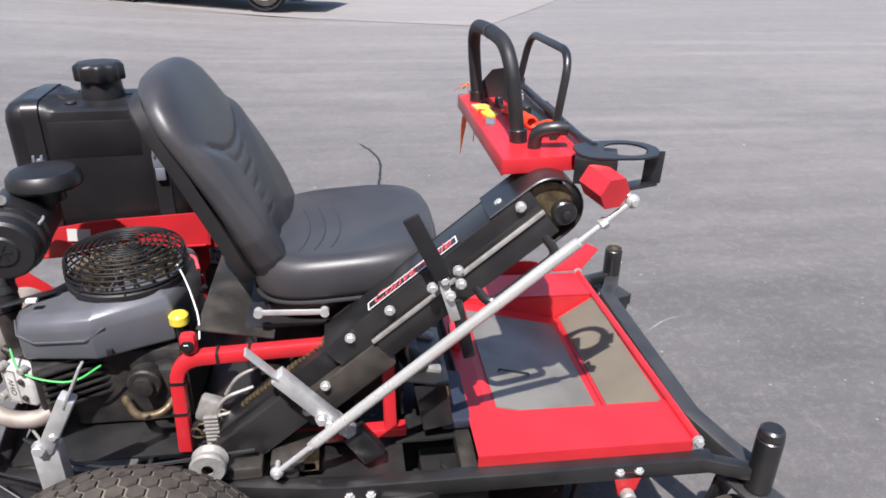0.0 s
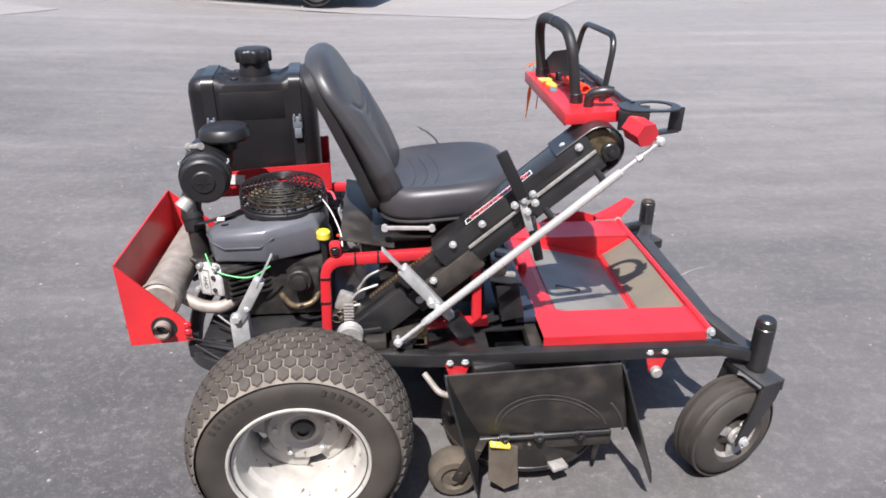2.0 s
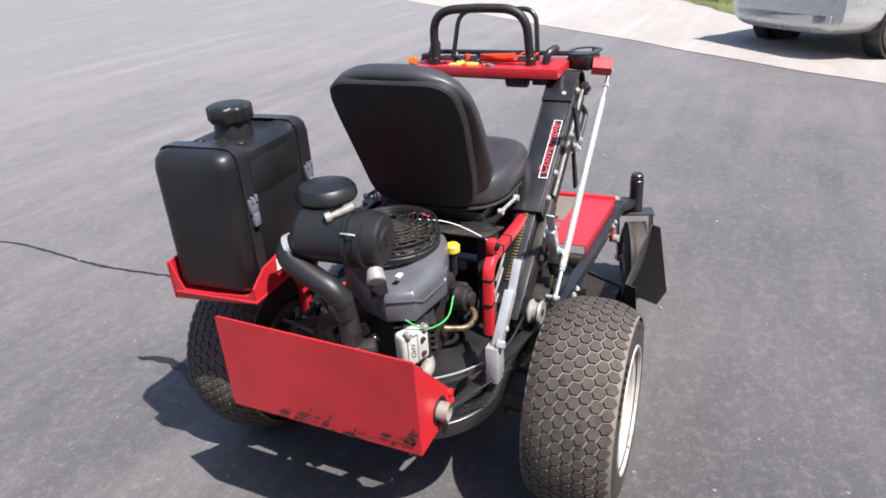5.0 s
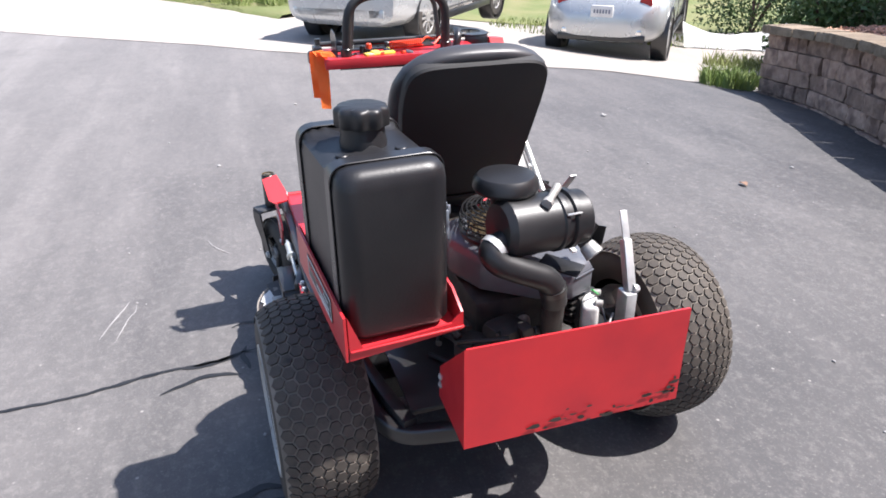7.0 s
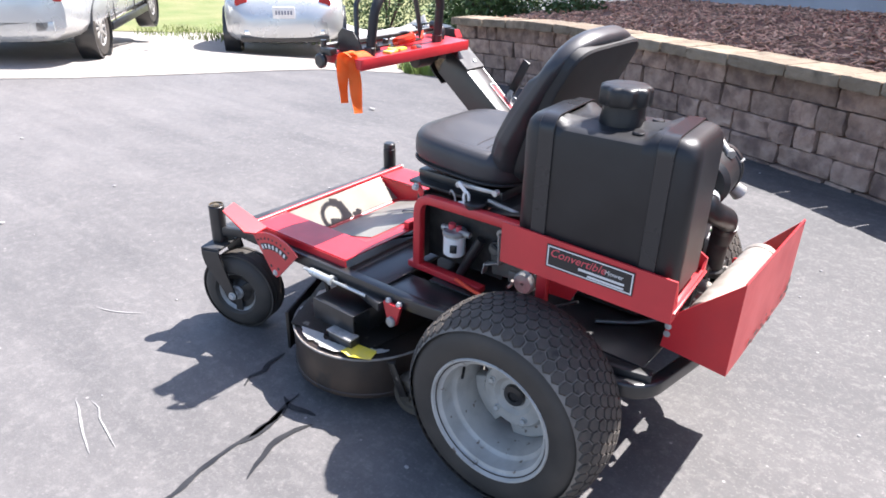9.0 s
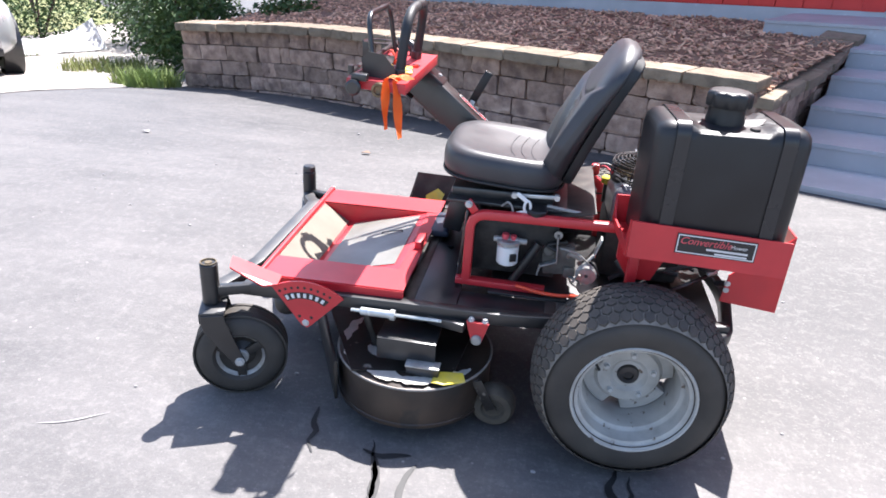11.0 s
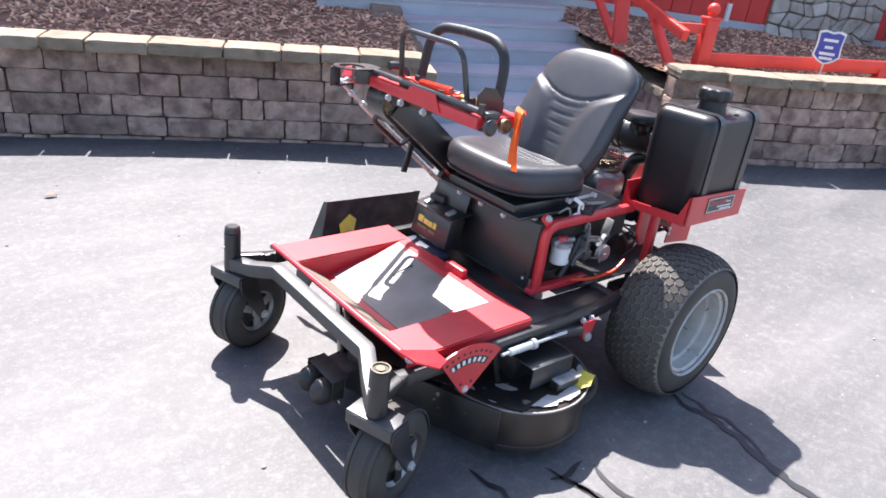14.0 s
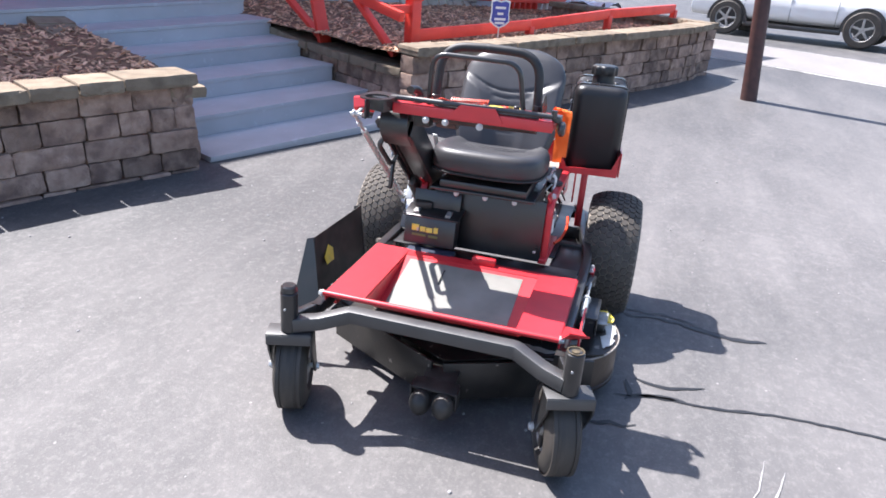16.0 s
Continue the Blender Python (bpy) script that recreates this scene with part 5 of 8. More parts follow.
arm = part("steering_arm", arm_box(0.02, 0.876, -0.030, 0.038, -0.030, 0.050), BLACK, mower, "black steel folding steering arm")
part("arm_cover", arm_box(0.34, 0.845, -0.045, 0.045, 0.052, 0.064), BLACK, arm)
part("arm_cheek", arm_box(0.34, 0.862, -0.052, -0.045, -0.020, 0.064), BLACK, arm)
part("arm_cheek", arm_box(0.34, 0.862, 0.045, 0.052, -0.040, 0.064), BLACK, arm)
part("arm_lower_box", arm_box(-0.02, 0.20, -0.060, -0.020, -0.045, 0.040), BLACK, arm)
part("arm_lower_plate", arm_box(0.20, 0.43, -0.060, -0.032, -0.060, 0.006), BLACK_DUSTY, arm, "scuffed grey slide plate")
part("arm_slide", arm_box(0.43, 0.86, -0.062, -0.052, -0.040, 0.018), BLACK, arm)
part("arm_edge", arm_box(0.43, 0.86, -0.068, -0.060, 0.012, 0.020, 0.001), ALU, arm)
# rounded head with its strip
bm = B()
pts = [arm_at(0.872 + 0.062 * math.sin(a) * 1.0, 0, 0.004 + 0.062 * math.cos(a)) for a in [math.pi * i / 14 for i in range(15)]]
sweep(bm, [arm_at(0.77, 0, 0.068)] + pts + [arm_at(0.82, 0, -0.058)], rrect(0.106, 0.006, 0.002, 1), hint=(0, 0, 1))
part("arm_head", bm, BLACK, arm, "rounded black head strip")
bm = cyl(B(), arm_at(0.872, -0.036, 0.004), arm_at(0.872, 0.036, 0.004), 0.050, n=28)
part("head_pulley", bm, CHAIN, arm, "dusty chain wheel")
bm = cyl(B(), arm_at(0.888, -0.072, -0.012), arm_at(0.888, -0.050, -0.012), 0.024, n=24, bev=0.003)
bolt(bm, arm_at(0.888, -0.072, -0.012), (0, -1, 0), 0.009, 0.010)
part("head_boss", bm, BLACK, arm)
bm = B()
for k in range(26):
    box(bm, arm_at(0.10 + k * 0.011, 0.0, 0.054), (0.007, 0.016, 0.007), AR, 0.001)
part("chain", bm, CHAIN, arm, "oily roller chain in its slot")
for u, y, v in ((0.40, -0.056, 0.050), (0.50, -0.056, 0.045), (0.66, -0.070, 0.030), (0.83, -0.056, 0.050), (0.29, -0.064, 0.002), (0.22, -0.064, -0.020)):
    part("arm_bolt", bolt(B(), arm_at(u, y, v), (0, -1, 0), 0.008, 0.009), ZINC, arm)
part("arm_bolt", bolt(B(), arm_at(0.80, -0.02, 0.066), AN, 0.009, 0.008), ZINC, arm)
sticker = label_plate(arm, arm_at(0.46, -0.044, 0.0645), AD, Y, 0.235, 0.036, [], "arm_label")
part("word", words("Convertible", 0.042, arm_at(0.475, -0.034, 0.0665), AD, Y, 0.35), INK_RED, sticker, "red slanted lettering")
# grab loop under the head
bm = tube(B(), [arm_at(0.83, -0.055, -0.030), arm_at(0.83, -0.070, -0.075), arm_at(0.66, -0.070, -0.075), arm_at(0.66, -0.055, -0.030)], 0.010, 0.025, 10)
part("grab_loop", bm, BLACK, arm, "black loop handle")
# locking lever
bm = beam(B(), (0.290, -0.398, 0.862), (0.228, -0.398, 0.990), 0.010, 0.032, 0.003, hint=(1, 0, 0.4))
lever = part("lock_lever", bm, PLASTIC, arm, "flat black lever grip")
bm = beam(B(), (0.283, -0.390, 0.875), (0.318, -0.385, 0.760), 0.006, 0.020, 0.002, hint=(1, 0, 0))
for p in ((0.293, -0.392, 0.855), (0.305, -0.392, 0.82), (0.27, -0.392, 0.84), (0.325, -0.392, 0.845)):
    bolt(bm, p, (0, -1, 0), 0.008, 0.010)
part("lever_link", bm, ZINC, arm)
bm = beam(B(), (0.318, -0.375, 0.80), (0.350, -0.375, 0.665), 0.012, 0.026, 0.004, hint=(1, 0, 0))
part("latch_grip", bm, BLACK, arm)
# galvanised strut with its clamp
bm = beam(B(), (-0.086, -0.415, 0.738), (-0.030, -0.405, 0.665), 0.005, 0.024, 0.001, hint=(0, -1, 0))
strut = part("strut", bm, ZINC, arm, "galvanised adjusting strut")
bm = beam(B(), (-0.035, -0.402, 0.672), (0.070, -0.385, 0.535), 0.030, 0.030, 0.003, hint=(0, -1, 0))
part("strut_channel", bm, ZINC, arm)
bm = beam(B(), (0.066, -0.380, 0.540), (0.108, -0.370, 0.486), 0.024, 0.034, 0.003, hint=(0, -1, 0))
for p in ((0.060, -0.402, 0.548), (0.045, -0.404, 0.560), (0.085, -0.40, 0.53)):
    bolt(bm, p, (0, -1, 0), 0.010, 0.016)
part("strut_foot", bm, ZINC, arm)
bm = beam(B(), (0.105, -0.372, 0.495), (0.150, -0.372, 0.425), 0.050, 0.034, 0.003, hint=(0, -1, 0))
part("strut_bracket", bm, BLACK, mower)
shifted(0, 0, 0.011)
# second galvanised latch by the rear wheel
bm = box(B(), (-0.487, -0.390, 0.485), (0.050, 0.034, 0.110), None, 0.003)
latch = part("release_bracket", bm, ZINC, mower, "galvanised release bracket")
bm = B()
for z in (0.452, 0.482, 0.512):
    cyl(bm, (-0.487, -0.4045, z), (-0.487, -0.4035, z), 0.007, n=10)
part("bracket_hole", bm, STICKER, latch)
bm = beam(B(), (-0.487, -0.398, 0.535), (-0.415, -0.412, 0.665), 0.030, 0.026, 0.003, hint=(0, -1, 0))
part("release_channel", bm, ZINC, latch)
bm = beam(B(), (-0.425, -0.414, 0.645), (-0.376, -0.419, 0.738), 0.005, 0.022, 0.001, hint=(0, -1, 0))
part("release_lever", bm, ZINC, latch, "flat steel release lever")
bm = bolt(B(), (-0.492, -0.405, 0.545), (0, -1, 0), 0.012, 0.016)
bolt(bm, (-0.46, -0.408, 0.575), (0, -1, 0), 0.008, 0.012)
part("latch_bolt", bm, ZINC, latch)
# idler pulley and pivot by the arm's foot
bm = lathe(B(), [(0.012, 0.02), (0.034, 0.02), (0.037, 0.014), (0.028, 0.006), (0.028, -0.006), (0.037, -0.014), (0.034, -0.02), (0.012, -0.02)], (-0.187, -0.405, 0.470), Y, 32)
part("idler_pulley", bm, ALU, mower, "worn steel idler pulley")
bm = box(B(), (-0.135, -0.372, 0.425), (0.10, 0.05, 0.03), None, 0.006)
box(bm, (-0.02, -0.345, 0.43), (0.10, 0.10, 0.03), None, 0.006)
part("pivot_block", bm, BLACK_DUSTY, mower)
rnd = random.Random(5)
for k in range(3):
    a = Vector((-0.225 + 0.03 * k, -0.27, 0.44 + 0.05 * k))
    part("linkage", tube(B(), [a, a + Vector((0.03, -0.01, 0.05)), a + Vector((0.09, 0.0, 0.055 + 0.01 * k))], 0.004, 0.02, 8), ALU, mower, "pale metal linkage")
helix = [(-0.238 + 0.0016 * k + 0.016 * math.cos(k * 0.7), -0.292 + 0.0005 * k, 0.452 + 0.0009 * k + 0.016 * math.sin(k * 0.7)) for k in range(46)]
part("return_spring", sweep(B(), helix, circle(0.0022, 6)), CHAIN, mower, "oily coil return spring")
part("pump_body", box(B(), (-0.205, -0.262, 0.500), (0.050, 0.030, 0.060), Matrix.Rotation(0.4, 4, "Y"), 0.008), ALU, mower, "pale cast pump body")
# roller chain hanging by the arm's foot
for k in range(9):
    bm = box(B(), (-0.192, -0.318, 0.440 + 0.0098 * k), (0.030, 0.010, 0.006), None, 0.002)
    part("chain_link", bm, ALU, mower, "pale oily chain link")
# threaded push rod
shifted(0, 0, 0)
RB, RT = Vector((-0.052, -0.424, 0.460)), Vector((0.636, -0.414, 1.026))
rd = (RT - RB).normalized()
push = part("push_rod", cyl(B(), RB + rd * 0.10, RT - rd * 0.12, 0.0115, n=16, bev=0.004), STEEL_ROD, mower, "bright steel steering push rod")
part("rod_thread", cyl(B(), RB + rd * 0.01, RB + rd * 0.11, 0.006, n=10), ZINC, push)
part("rod_thread", cyl(B(), RT - rd * 0.13, RT - rd * 0.01, 0.006, n=10), ZINC, push)
part("lock_nut", cyl(B(), RT - rd * 0.072, RT - rd * 0.058, 0.011, n=6), ZINC, push)
part("lock_nut", cyl(B(), RB + rd * 0.092, RB + rd * 0.108, 0.010, n=6), ZINC, push)
for p in (RB, RT):
    bm = ball(B(), p, 0.014, (1, 0.7, 1), 16, 10)
    cyl(bm, p - Y * 0.014, p + Y * 0.030, 0.006, n=12)
    part("rod_end", bm, ZINC, push, "ball joint rod end")
bm = box(B(), (-0.040, -0.385, 0.432), (0.060, 0.04, 0.020), None, 0.004)
part("rod_bracket", bm, BLACK, mower)
bm = prism(B(), [(0.00, -0.395, 0.43), (0.03, -0.395, 0.43), (0.035, -0.395, 0.49), (0.005, -0.395, 0.50)], (0, -0.003, 0), (0, 0.003, 0))
part("rod_stop", bm, CHAIN, mower)

# -- console --
shifted(-0.003, 0.006, 0.018)
con = part("console", prism(B(), [(0.424, -0.290, 1.046), (0.600, -0.290, 1.052), (0.600, 0.262, 1.052), (0.424, 0.262, 1.046)], (0, 0, -0.006), (0, 0, 0)), RED, mower, "shallow red sheet control console")
for y in (-0.291, 0.263):
    part("console_end", box(B(), (0.512, y, 1.040), (0.180, 0.004, 0.030), Matrix.Rotation(radians(-2), 4, "Y"), 0.001), RED, con)
part("console_lip", box(B(), (0.422, -0.014, 1.036), (0.004, 0.556, 0.034), None, 0.001), RED, con)
part("console_lip", box(B(), (0.602, -0.014, 1.040), (0.004, 0.556, 0.034), None, 0.001), RED, con)
part("console_plate", box(B(), (0.555, 0.03, 1.060), (0.060, 0.36, 0.006), Matrix.Rotation(radians(-2), 4, "Y"), 0.002), BLACK, con)
part("console_ear", prism(B(), [(0.604, -0.10, 1.030), (0.604, 0.10, 1.030), (0.604, 0.07, 1.078), (0.604, -0.05, 1.078)], (0, 0, 0), (0.004, 0, 0)), RED, con)
bm = tube(B(), [(0.60, -0.300, 1.075), (0.592, -0.250, 1.075), (0.592, 0.258, 1.075)], 0.009, 0.02, 10)
part("cross_bar", bm, BLACK, con, "black bar across the console")
# padded steering hoop
shifted(0, 0, 0.004)
bm = tube(B(), [(0.478, -0.172, 1.050), (0.450, -0.164, 1.258), (0.442, 0.005, 1.268), (0.434, 0.180, 1.258), (0.457, 0.192, 1.050)], 0.0155, 0.085, 16, 10)
hoop = part("steering_hoop", bm, FOAM, con, "thick foam-covered steering hoop")
part("hoop_gap", cyl(B(), (0.442, -0.010, 1.2655), (0.4415, 0.002, 1.2658), 0.0162, n=16), BLACK, hoop)
for x, y in ((0.478, -0.172), (0.457, 0.192)):
    part("hoop_socket", cyl(B(), (x, y, 1.044), (x - 0.004, y, 1.095), 0.019, n=18, bev=0.002), BLACK, hoop)
# thin guard hoop ahead of it
bm = tube(B(), [(0.548, -0.174, 1.056), (0.576, -0.160, 1.246), (0.570, 0.136, 1.242), (0.542, 0.162, 1.056)], 0.0088, 0.055, 12, 8)
part("guard_hoop", bm, BLACK, con, "thin black guard hoop")
shifted(-0.003, 0.006, 0.018)
# coiled cord, switches, loose strap
bm = B()
coil = [(0.500 + 0.012 * math.sin(k * 0.9) + 0.00025 * k, 0.020 - 0.0021 * k * 0.55, 1.072 + 0.012 * math.cos(k * 0.9)) for k in range(110)]
sweep(bm, coil, circle(0.003, 6))
part("coil_cord", bm, CORD, con, "coiled red lanyard cord")
bm = tube(B(), [(0.535, -0.10, 1.066), (0.56, -0.13, 1.085), (0.575, -0.16, 1.072), (0.55, -0.185, 1.085), (0.53, -0.15, 1.06)], 0.004, 0.015, 8)
part("cord_tail", bm, CORD, con)
bm = box(B(), (0.455, 0.070, 1.056), (0.030, 0.11, 0.010), Matrix.Rotation(0.2, 4, "Z"), 0.003)
part("warning_label", bm, WARN, con, "creased yellow label")
for k, (x, y) in enumerate(((0.545, 0.02), (0.535, 0.09), (0.50, 0.12), (0.56, 0.15))):
    bm = cyl(B(), (x, y, 1.05), (x, y, 1.078), 0.012, 0.010, n=14, bev=0.002)
    part("switch", bm, (BLACK, CORD, BLACK, ZINC)[k], con)
bm = tube(B(), [(0.50, -0.225, 1.046), (0.500, -0.232, 1.090), (0.535, -0.245, 1.100), (0.560, -0.245, 1.098)], 0.014, 0.02, 12)
part("throttle_grip", bm, BLACK, con, "stubby black lever")
bm = prism(B(), [(0.462, 0.214, 1.052), (0.565, 0.214, 1.052), (0.570, 0.214, 1.110), (0.548, 0.214, 1.132), (0.500, 0.214, 1.126), (0.465, 0.214, 1.085)], (0, 0, 0), (0, 0.004, 0))
part("end_bracket", bm, BLACK, con, "black upright bracket plate")
rnd = random.Random(8)
for k in range(9):
    q = Vector((rnd.uniform(0.445, 0.555), rnd.uniform(-0.11, 0.17), 1.056))
    bm = box(B(), q, (rnd.uniform(0.012, 0.035), rnd.uniform(0.010, 0.030), rnd.uniform(0.006, 0.020)), Euler((rnd.uniform(-0.3, 0.3), rnd.uniform(-0.3, 0.3), rnd.uniform(0, 3))).to_matrix().to_4x4(), 0.003)
    part("console_clutter", bm, (BLACK, WARN, BUCKLE, CORD, PLASTIC)[k % 5], con)
# cup holder and pivot block on the end
bm = B()
box(bm, (0.592, -0.338, 1.050), (0.078, 0.086, 0.050), Matrix.Rotation(radians(-20), 4, "Z"), 0.003)
cup = part("cup_holder", bm, BLACK, con, "black sheet cup holder")
cc = Vector((0.650, -0.332, 1.076))
lo, hi = [], []
N = 40
outer = []
for i in range(N):
    c_, s_ = math.cos(2 * math.pi * i / N), math.sin(2 * math.pi * i / N)
    if c_ > 0:
        outer.append(cc + Vector((c_ * 0.064, s_ * 0.058, 0)))
    else:
        outer.append(cc + Vector((-abs(c_) ** 0.5 * 0.098, math.copysign(abs(s_) ** 0.5, s_) * (0.058 - 0.012 * abs(c_)), 0)))
inner = [cc + Vector((math.cos(a) * 0.043, math.sin(a) * 0.041, 0)) for a in [2 * math.pi * i / N for i in range(N)]]
bm = B()
st = Vector((0, 0, 0.004))
vs = [[bm.verts.new(p) for p in loop] for loop in (outer, [p + st for p in outer], [p + st for p in inner], inner)]
for a, b in zip(vs, vs[1:] + vs[:1]):
    for i in range(N):
        bm.faces.new((a[i], a[(i + 1) % N], b[(i + 1) % N], b[i]))
part("cup_ring", bm, BLACK, cup)
bm = beam(B(), (0.706, -0.345, 1.078), (0.704, -0.345, 1.014), 0.005, 0.038, 0.001, hint=(1, 0, 0))
beam(bm, (0.706, -0.345, 1.016), (0.625, -0.372, 1.016), 0.034, 0.005, 0.001)
part("cup_leg", bm, BLACK, cup)
bm = cyl(B(), (0.578, -0.372, 1.038), (0.598, -0.436, 1.030), 0.033, n=6)
part("pivot_block", bm, RED, con, "six-sided red pivot block")
bm = tube(B(), [(0.612, -0.40, 1.026), (0.632, -0.405, 1.016), (0.640, -0.410, 1.010)], 0.007, 0.01, 8)
part("pivot_pin", bm, ZINC, con)
# underside: valve, tubes
bm = cyl(B(), (0.520, -0.25, 1.005), (0.520, 0.20, 1.012), 0.017, n=14)
cyl(bm, (0.50, -0.16, 0.995), (0.50, -0.08, 0.995), 0.026, n=16, bev=0.004)
box(bm, (0.535, -0.20, 1.00), (0.05, 0.06, 0.05), None, 0.006)
part("steering_shaft", bm, BLACK_DUSTY, con, "dusty shaft under the console")
for y in (-0.17, -0.10, 0.02):
    part("console_bolt", bolt(B(), (0.604, y, 1.012), (1, 0, 0), 0.009, 0.012), ZINC, con)
bm = beam(B(), (0.505, -0.255, 0.985), (0.505, -0.255, 1.040), 0.070, 0.070, 0.006)
part("console_bracket", bm, BLACK, con)
# left end: knob, cap and orange tape
bm = lathe(B(), [(0.0, 0.0), (0.018, 0.0), (0.024, 0.006), (0.024, 0.016), (0.018, 0.021), (0.0, 0.021)], (0.575, 0.280, 1.035), Y, 24)
part("side_knob", bm, BLACK, con, "black side knob")
bm = box(B(), (0.560, 0.270, 1.064), (0.050, 0.030, 0.022), None, 0.004)
cyl(bm, (0.590, 0.262, 1.07), (0.590, 0.262, 1.095), 0.010, n=12)
part("end_clamp", bm, BLACK, con)
bm = lathe(B(), [(0.0, 0.008), (0.012, 0.010), (0.015, 0.014), (0.022, 0.014), (0.022, 0.0)], (0.500, 0.266, 1.030), Y, 24)
part("end_bush", bm, CHAIN, con)
across = Vector((0.34, 0.94, 0))
for p0, w_, z1, lean, sd in (((0.452, 0.272), 0.044, 0.885, -0.030, 1), ((0.476, 0.292), 0.040, 0.915, -0.006, 2)):
    rows = []
    for k in range(19):
        u = k / 18
        over = min(1.0, u / 0.25)
        c_ = Vector((p0[0] - 0.045 * (1 - over) + lean * max(0, u - 0.25), p0[1] - 0.020 * (1 - over), 0))
        c_.z = 1.062 + 0.016 * math.sin(over * 2.4) - (1.072 - z1) * max(0, (u - 0.22) / 0.78) ** 1.1
        half = w_ / 2 * (1 - 0.22 * u)
        rows.append([tuple(c_ + across * (q * half) + Vector((0.004 * math.sin(u * 8 + q * 1.3 + sd), 0, 0.002 * math.cos(u * 11 + q)))) for q in (-1, -0.4, 0.3, 1)])
    bm = drape(B(), rows)
    bmesh.ops.solidify(bm, geom=list(bm.faces), thickness=0.0008)
    part("flag_tape", bm, ORANGE, con, "bright orange flagging tape")

# -- toolbox by the bulkhead --
shifted(0, 0, 0.012)
bm = box(B(), (0.286, -0.208, 0.500), (0.070, 0.215, 0.125), Matrix.Rotation(radians(-10), 4, "Y"), 0.004)
tb = part("toolbox", bm, BLACK, mower, "black sheet toolbox")
part("toolbox_lid", box(B(), (0.270, -0.206, 0.570), (0.100, 0.235, 0.008), Matrix.Rotation(radians(12), 4, "Y"), 0.003), BLACK, tb)
def on_box(y, z):
    return Vector((0.3235 + (z - 0.5) * math.tan(radians(-10)), y, z))


for k, (y0, w_, z0, h_, m_) in enumerate(((-0.268, 0.030, 0.512, 0.026, WARN), (-0.236, 0.024, 0.509, 0.020, WARN), (-0.208, 0.026, 0.508, 0.020, WARN), (-0.181, 0.018, 0.510, 0.024, WARN), (-0.250, 0.060, 0.484, 0.010, OLIVE), (-0.190, 0.040, 0.483, 0.010, OLIVE))):
    bm = box(B(), on_box(y0, z0), (0.003, w_, h_), Matrix.Rotation(radians(-10), 4, "Y"), 0.001)
    part("toolbox_badge", bm, m_, tb, "gold raised badge bar" if k < 4 else "dull green badge bar")
part("toolbox_flange", box(B(), (0.232, -0.206, 0.612), (0.006, 0.200, 0.075), Matrix.Rotation(radians(-14), 4, "Y"), 0.002), BLACK, tb)
for y in (-0.275, -0.140):
    part("toolbox_clip", box(B(), (0.285, y, 0.574), (0.040, 0.022, 0.014), Matrix.Rotation(radians(12), 4, "Y"), 0.003), ALU, tb, "pale metal clip")
bm = box(B(), (0.244, -0.262, 0.59), (0.05, 0.07, 0.03), Matrix.Rotation(0.3, 4, "Z"), 0.008)
part("grey_pouch", bm, BLACK_DUSTY, mower)

# -- left side fittings --
shifted(0, 0, 0.006)
bm = cyl(B(), (0.060, 0.228, 0.495), (0.060, 0.228, 0.565), 0.036, n=28, bev=0.006)
flt = part("filter_canister", bm, WHITEP, mower, "white spin-on filter canister")
bm = cyl(B(), (0.060, 0.228, 0.564), (0.060, 0.228, 0.582), 0.040, n=24, bev=0.004)
cyl(bm, (0.110, 0.228, 0.578), (0.000, 0.228, 0.578), 0.010, n=12)
part("filter_head", bm, ALU, flt)
part("filter_band", box(B(), (0.040, 0.261, 0.53), (0.022, 0.010, 0.026), Matrix.Rotation(0.5, 4, "Z"), 0.002), STICKER, flt)
bm = cyl(B(), (0.072, 0.228, 0.582), (0.072, 0.228, 0.600), 0.012, n=12)
cyl(bm, (0.045, 0.228, 0.582), (0.045, 0.228, 0.596), 0.010, n=12)
part("filter_fitting", bm, INK_RED, flt)
# pump casting, slotted lever and pulley in the bay
bm = box(B(), (-0.110, 0.165, 0.505), (0.115, 0.050, 0.105), Matrix.Rotation(0.12, 4, "Y"), 0.010)
box(bm, (-0.150, 0.190, 0.470), (0.040, 0.020, 0.040), None, 0.006)
cyl(bm, (-0.075, 0.185, 0.545), (-0.075, 0.205, 0.545), 0.020, n=18, bev=0.003)
pump = part("pump_casting", bm, CASTING, mower, "dull grey pump casting")
bm = beam(B(), (-0.099, 0.206, 0.606), (-0.104, 0.206, 0.505), 0.005, 0.028, 0.002, hint=(0, 1, 0))
cyl(bm, (-0.099, 0.2035, 0.606), (-0.099, 0.2085, 0.606), 0.014, n=18)
beam(bm, (-0.104, 0.206, 0.512), (-0.052, 0.206, 0.490), 0.005, 0.028, 0.002, hint=(0, 1, 0))
beam(bm, (-0.052, 0.206, 0.496), (-0.044, 0.206, 0.455), 0.005, 0.028, 0.002, hint=(0, 1, 0))
br = part("control_lever", bm, ALU, mower, "bent zinc lever with a slot")
part("lever_slot", box(B(), (-0.0995, 0.209, 0.595), (0.009, 0.002, 0.030), None, 0.0005), STICKER, br)
bm = lathe(B(), [(0.006, 0.014), (0.030, 0.014), (0.035, 0.007), (0.026, 0.0), (0.035, -0.007), (0.006, -0.012)], (-0.205, 0.222, 0.484), Y, 28)
part("small_pulley", bm, ALU, br, "bright steel pulley")
bm = beam(B(), (-0.240, 0.200, 0.612), (-0.222, 0.200, 0.545), 0.006, 0.036, 0.002, hint=(0, 1, 0))
beam(bm, (-0.222, 0.204, 0.550), (-0.190, 0.204, 0.505), 0.006, 0.018, 0.002, hint=(0, 1, 0))
part("control_link", bm, ZINC, br, "bright plated link")
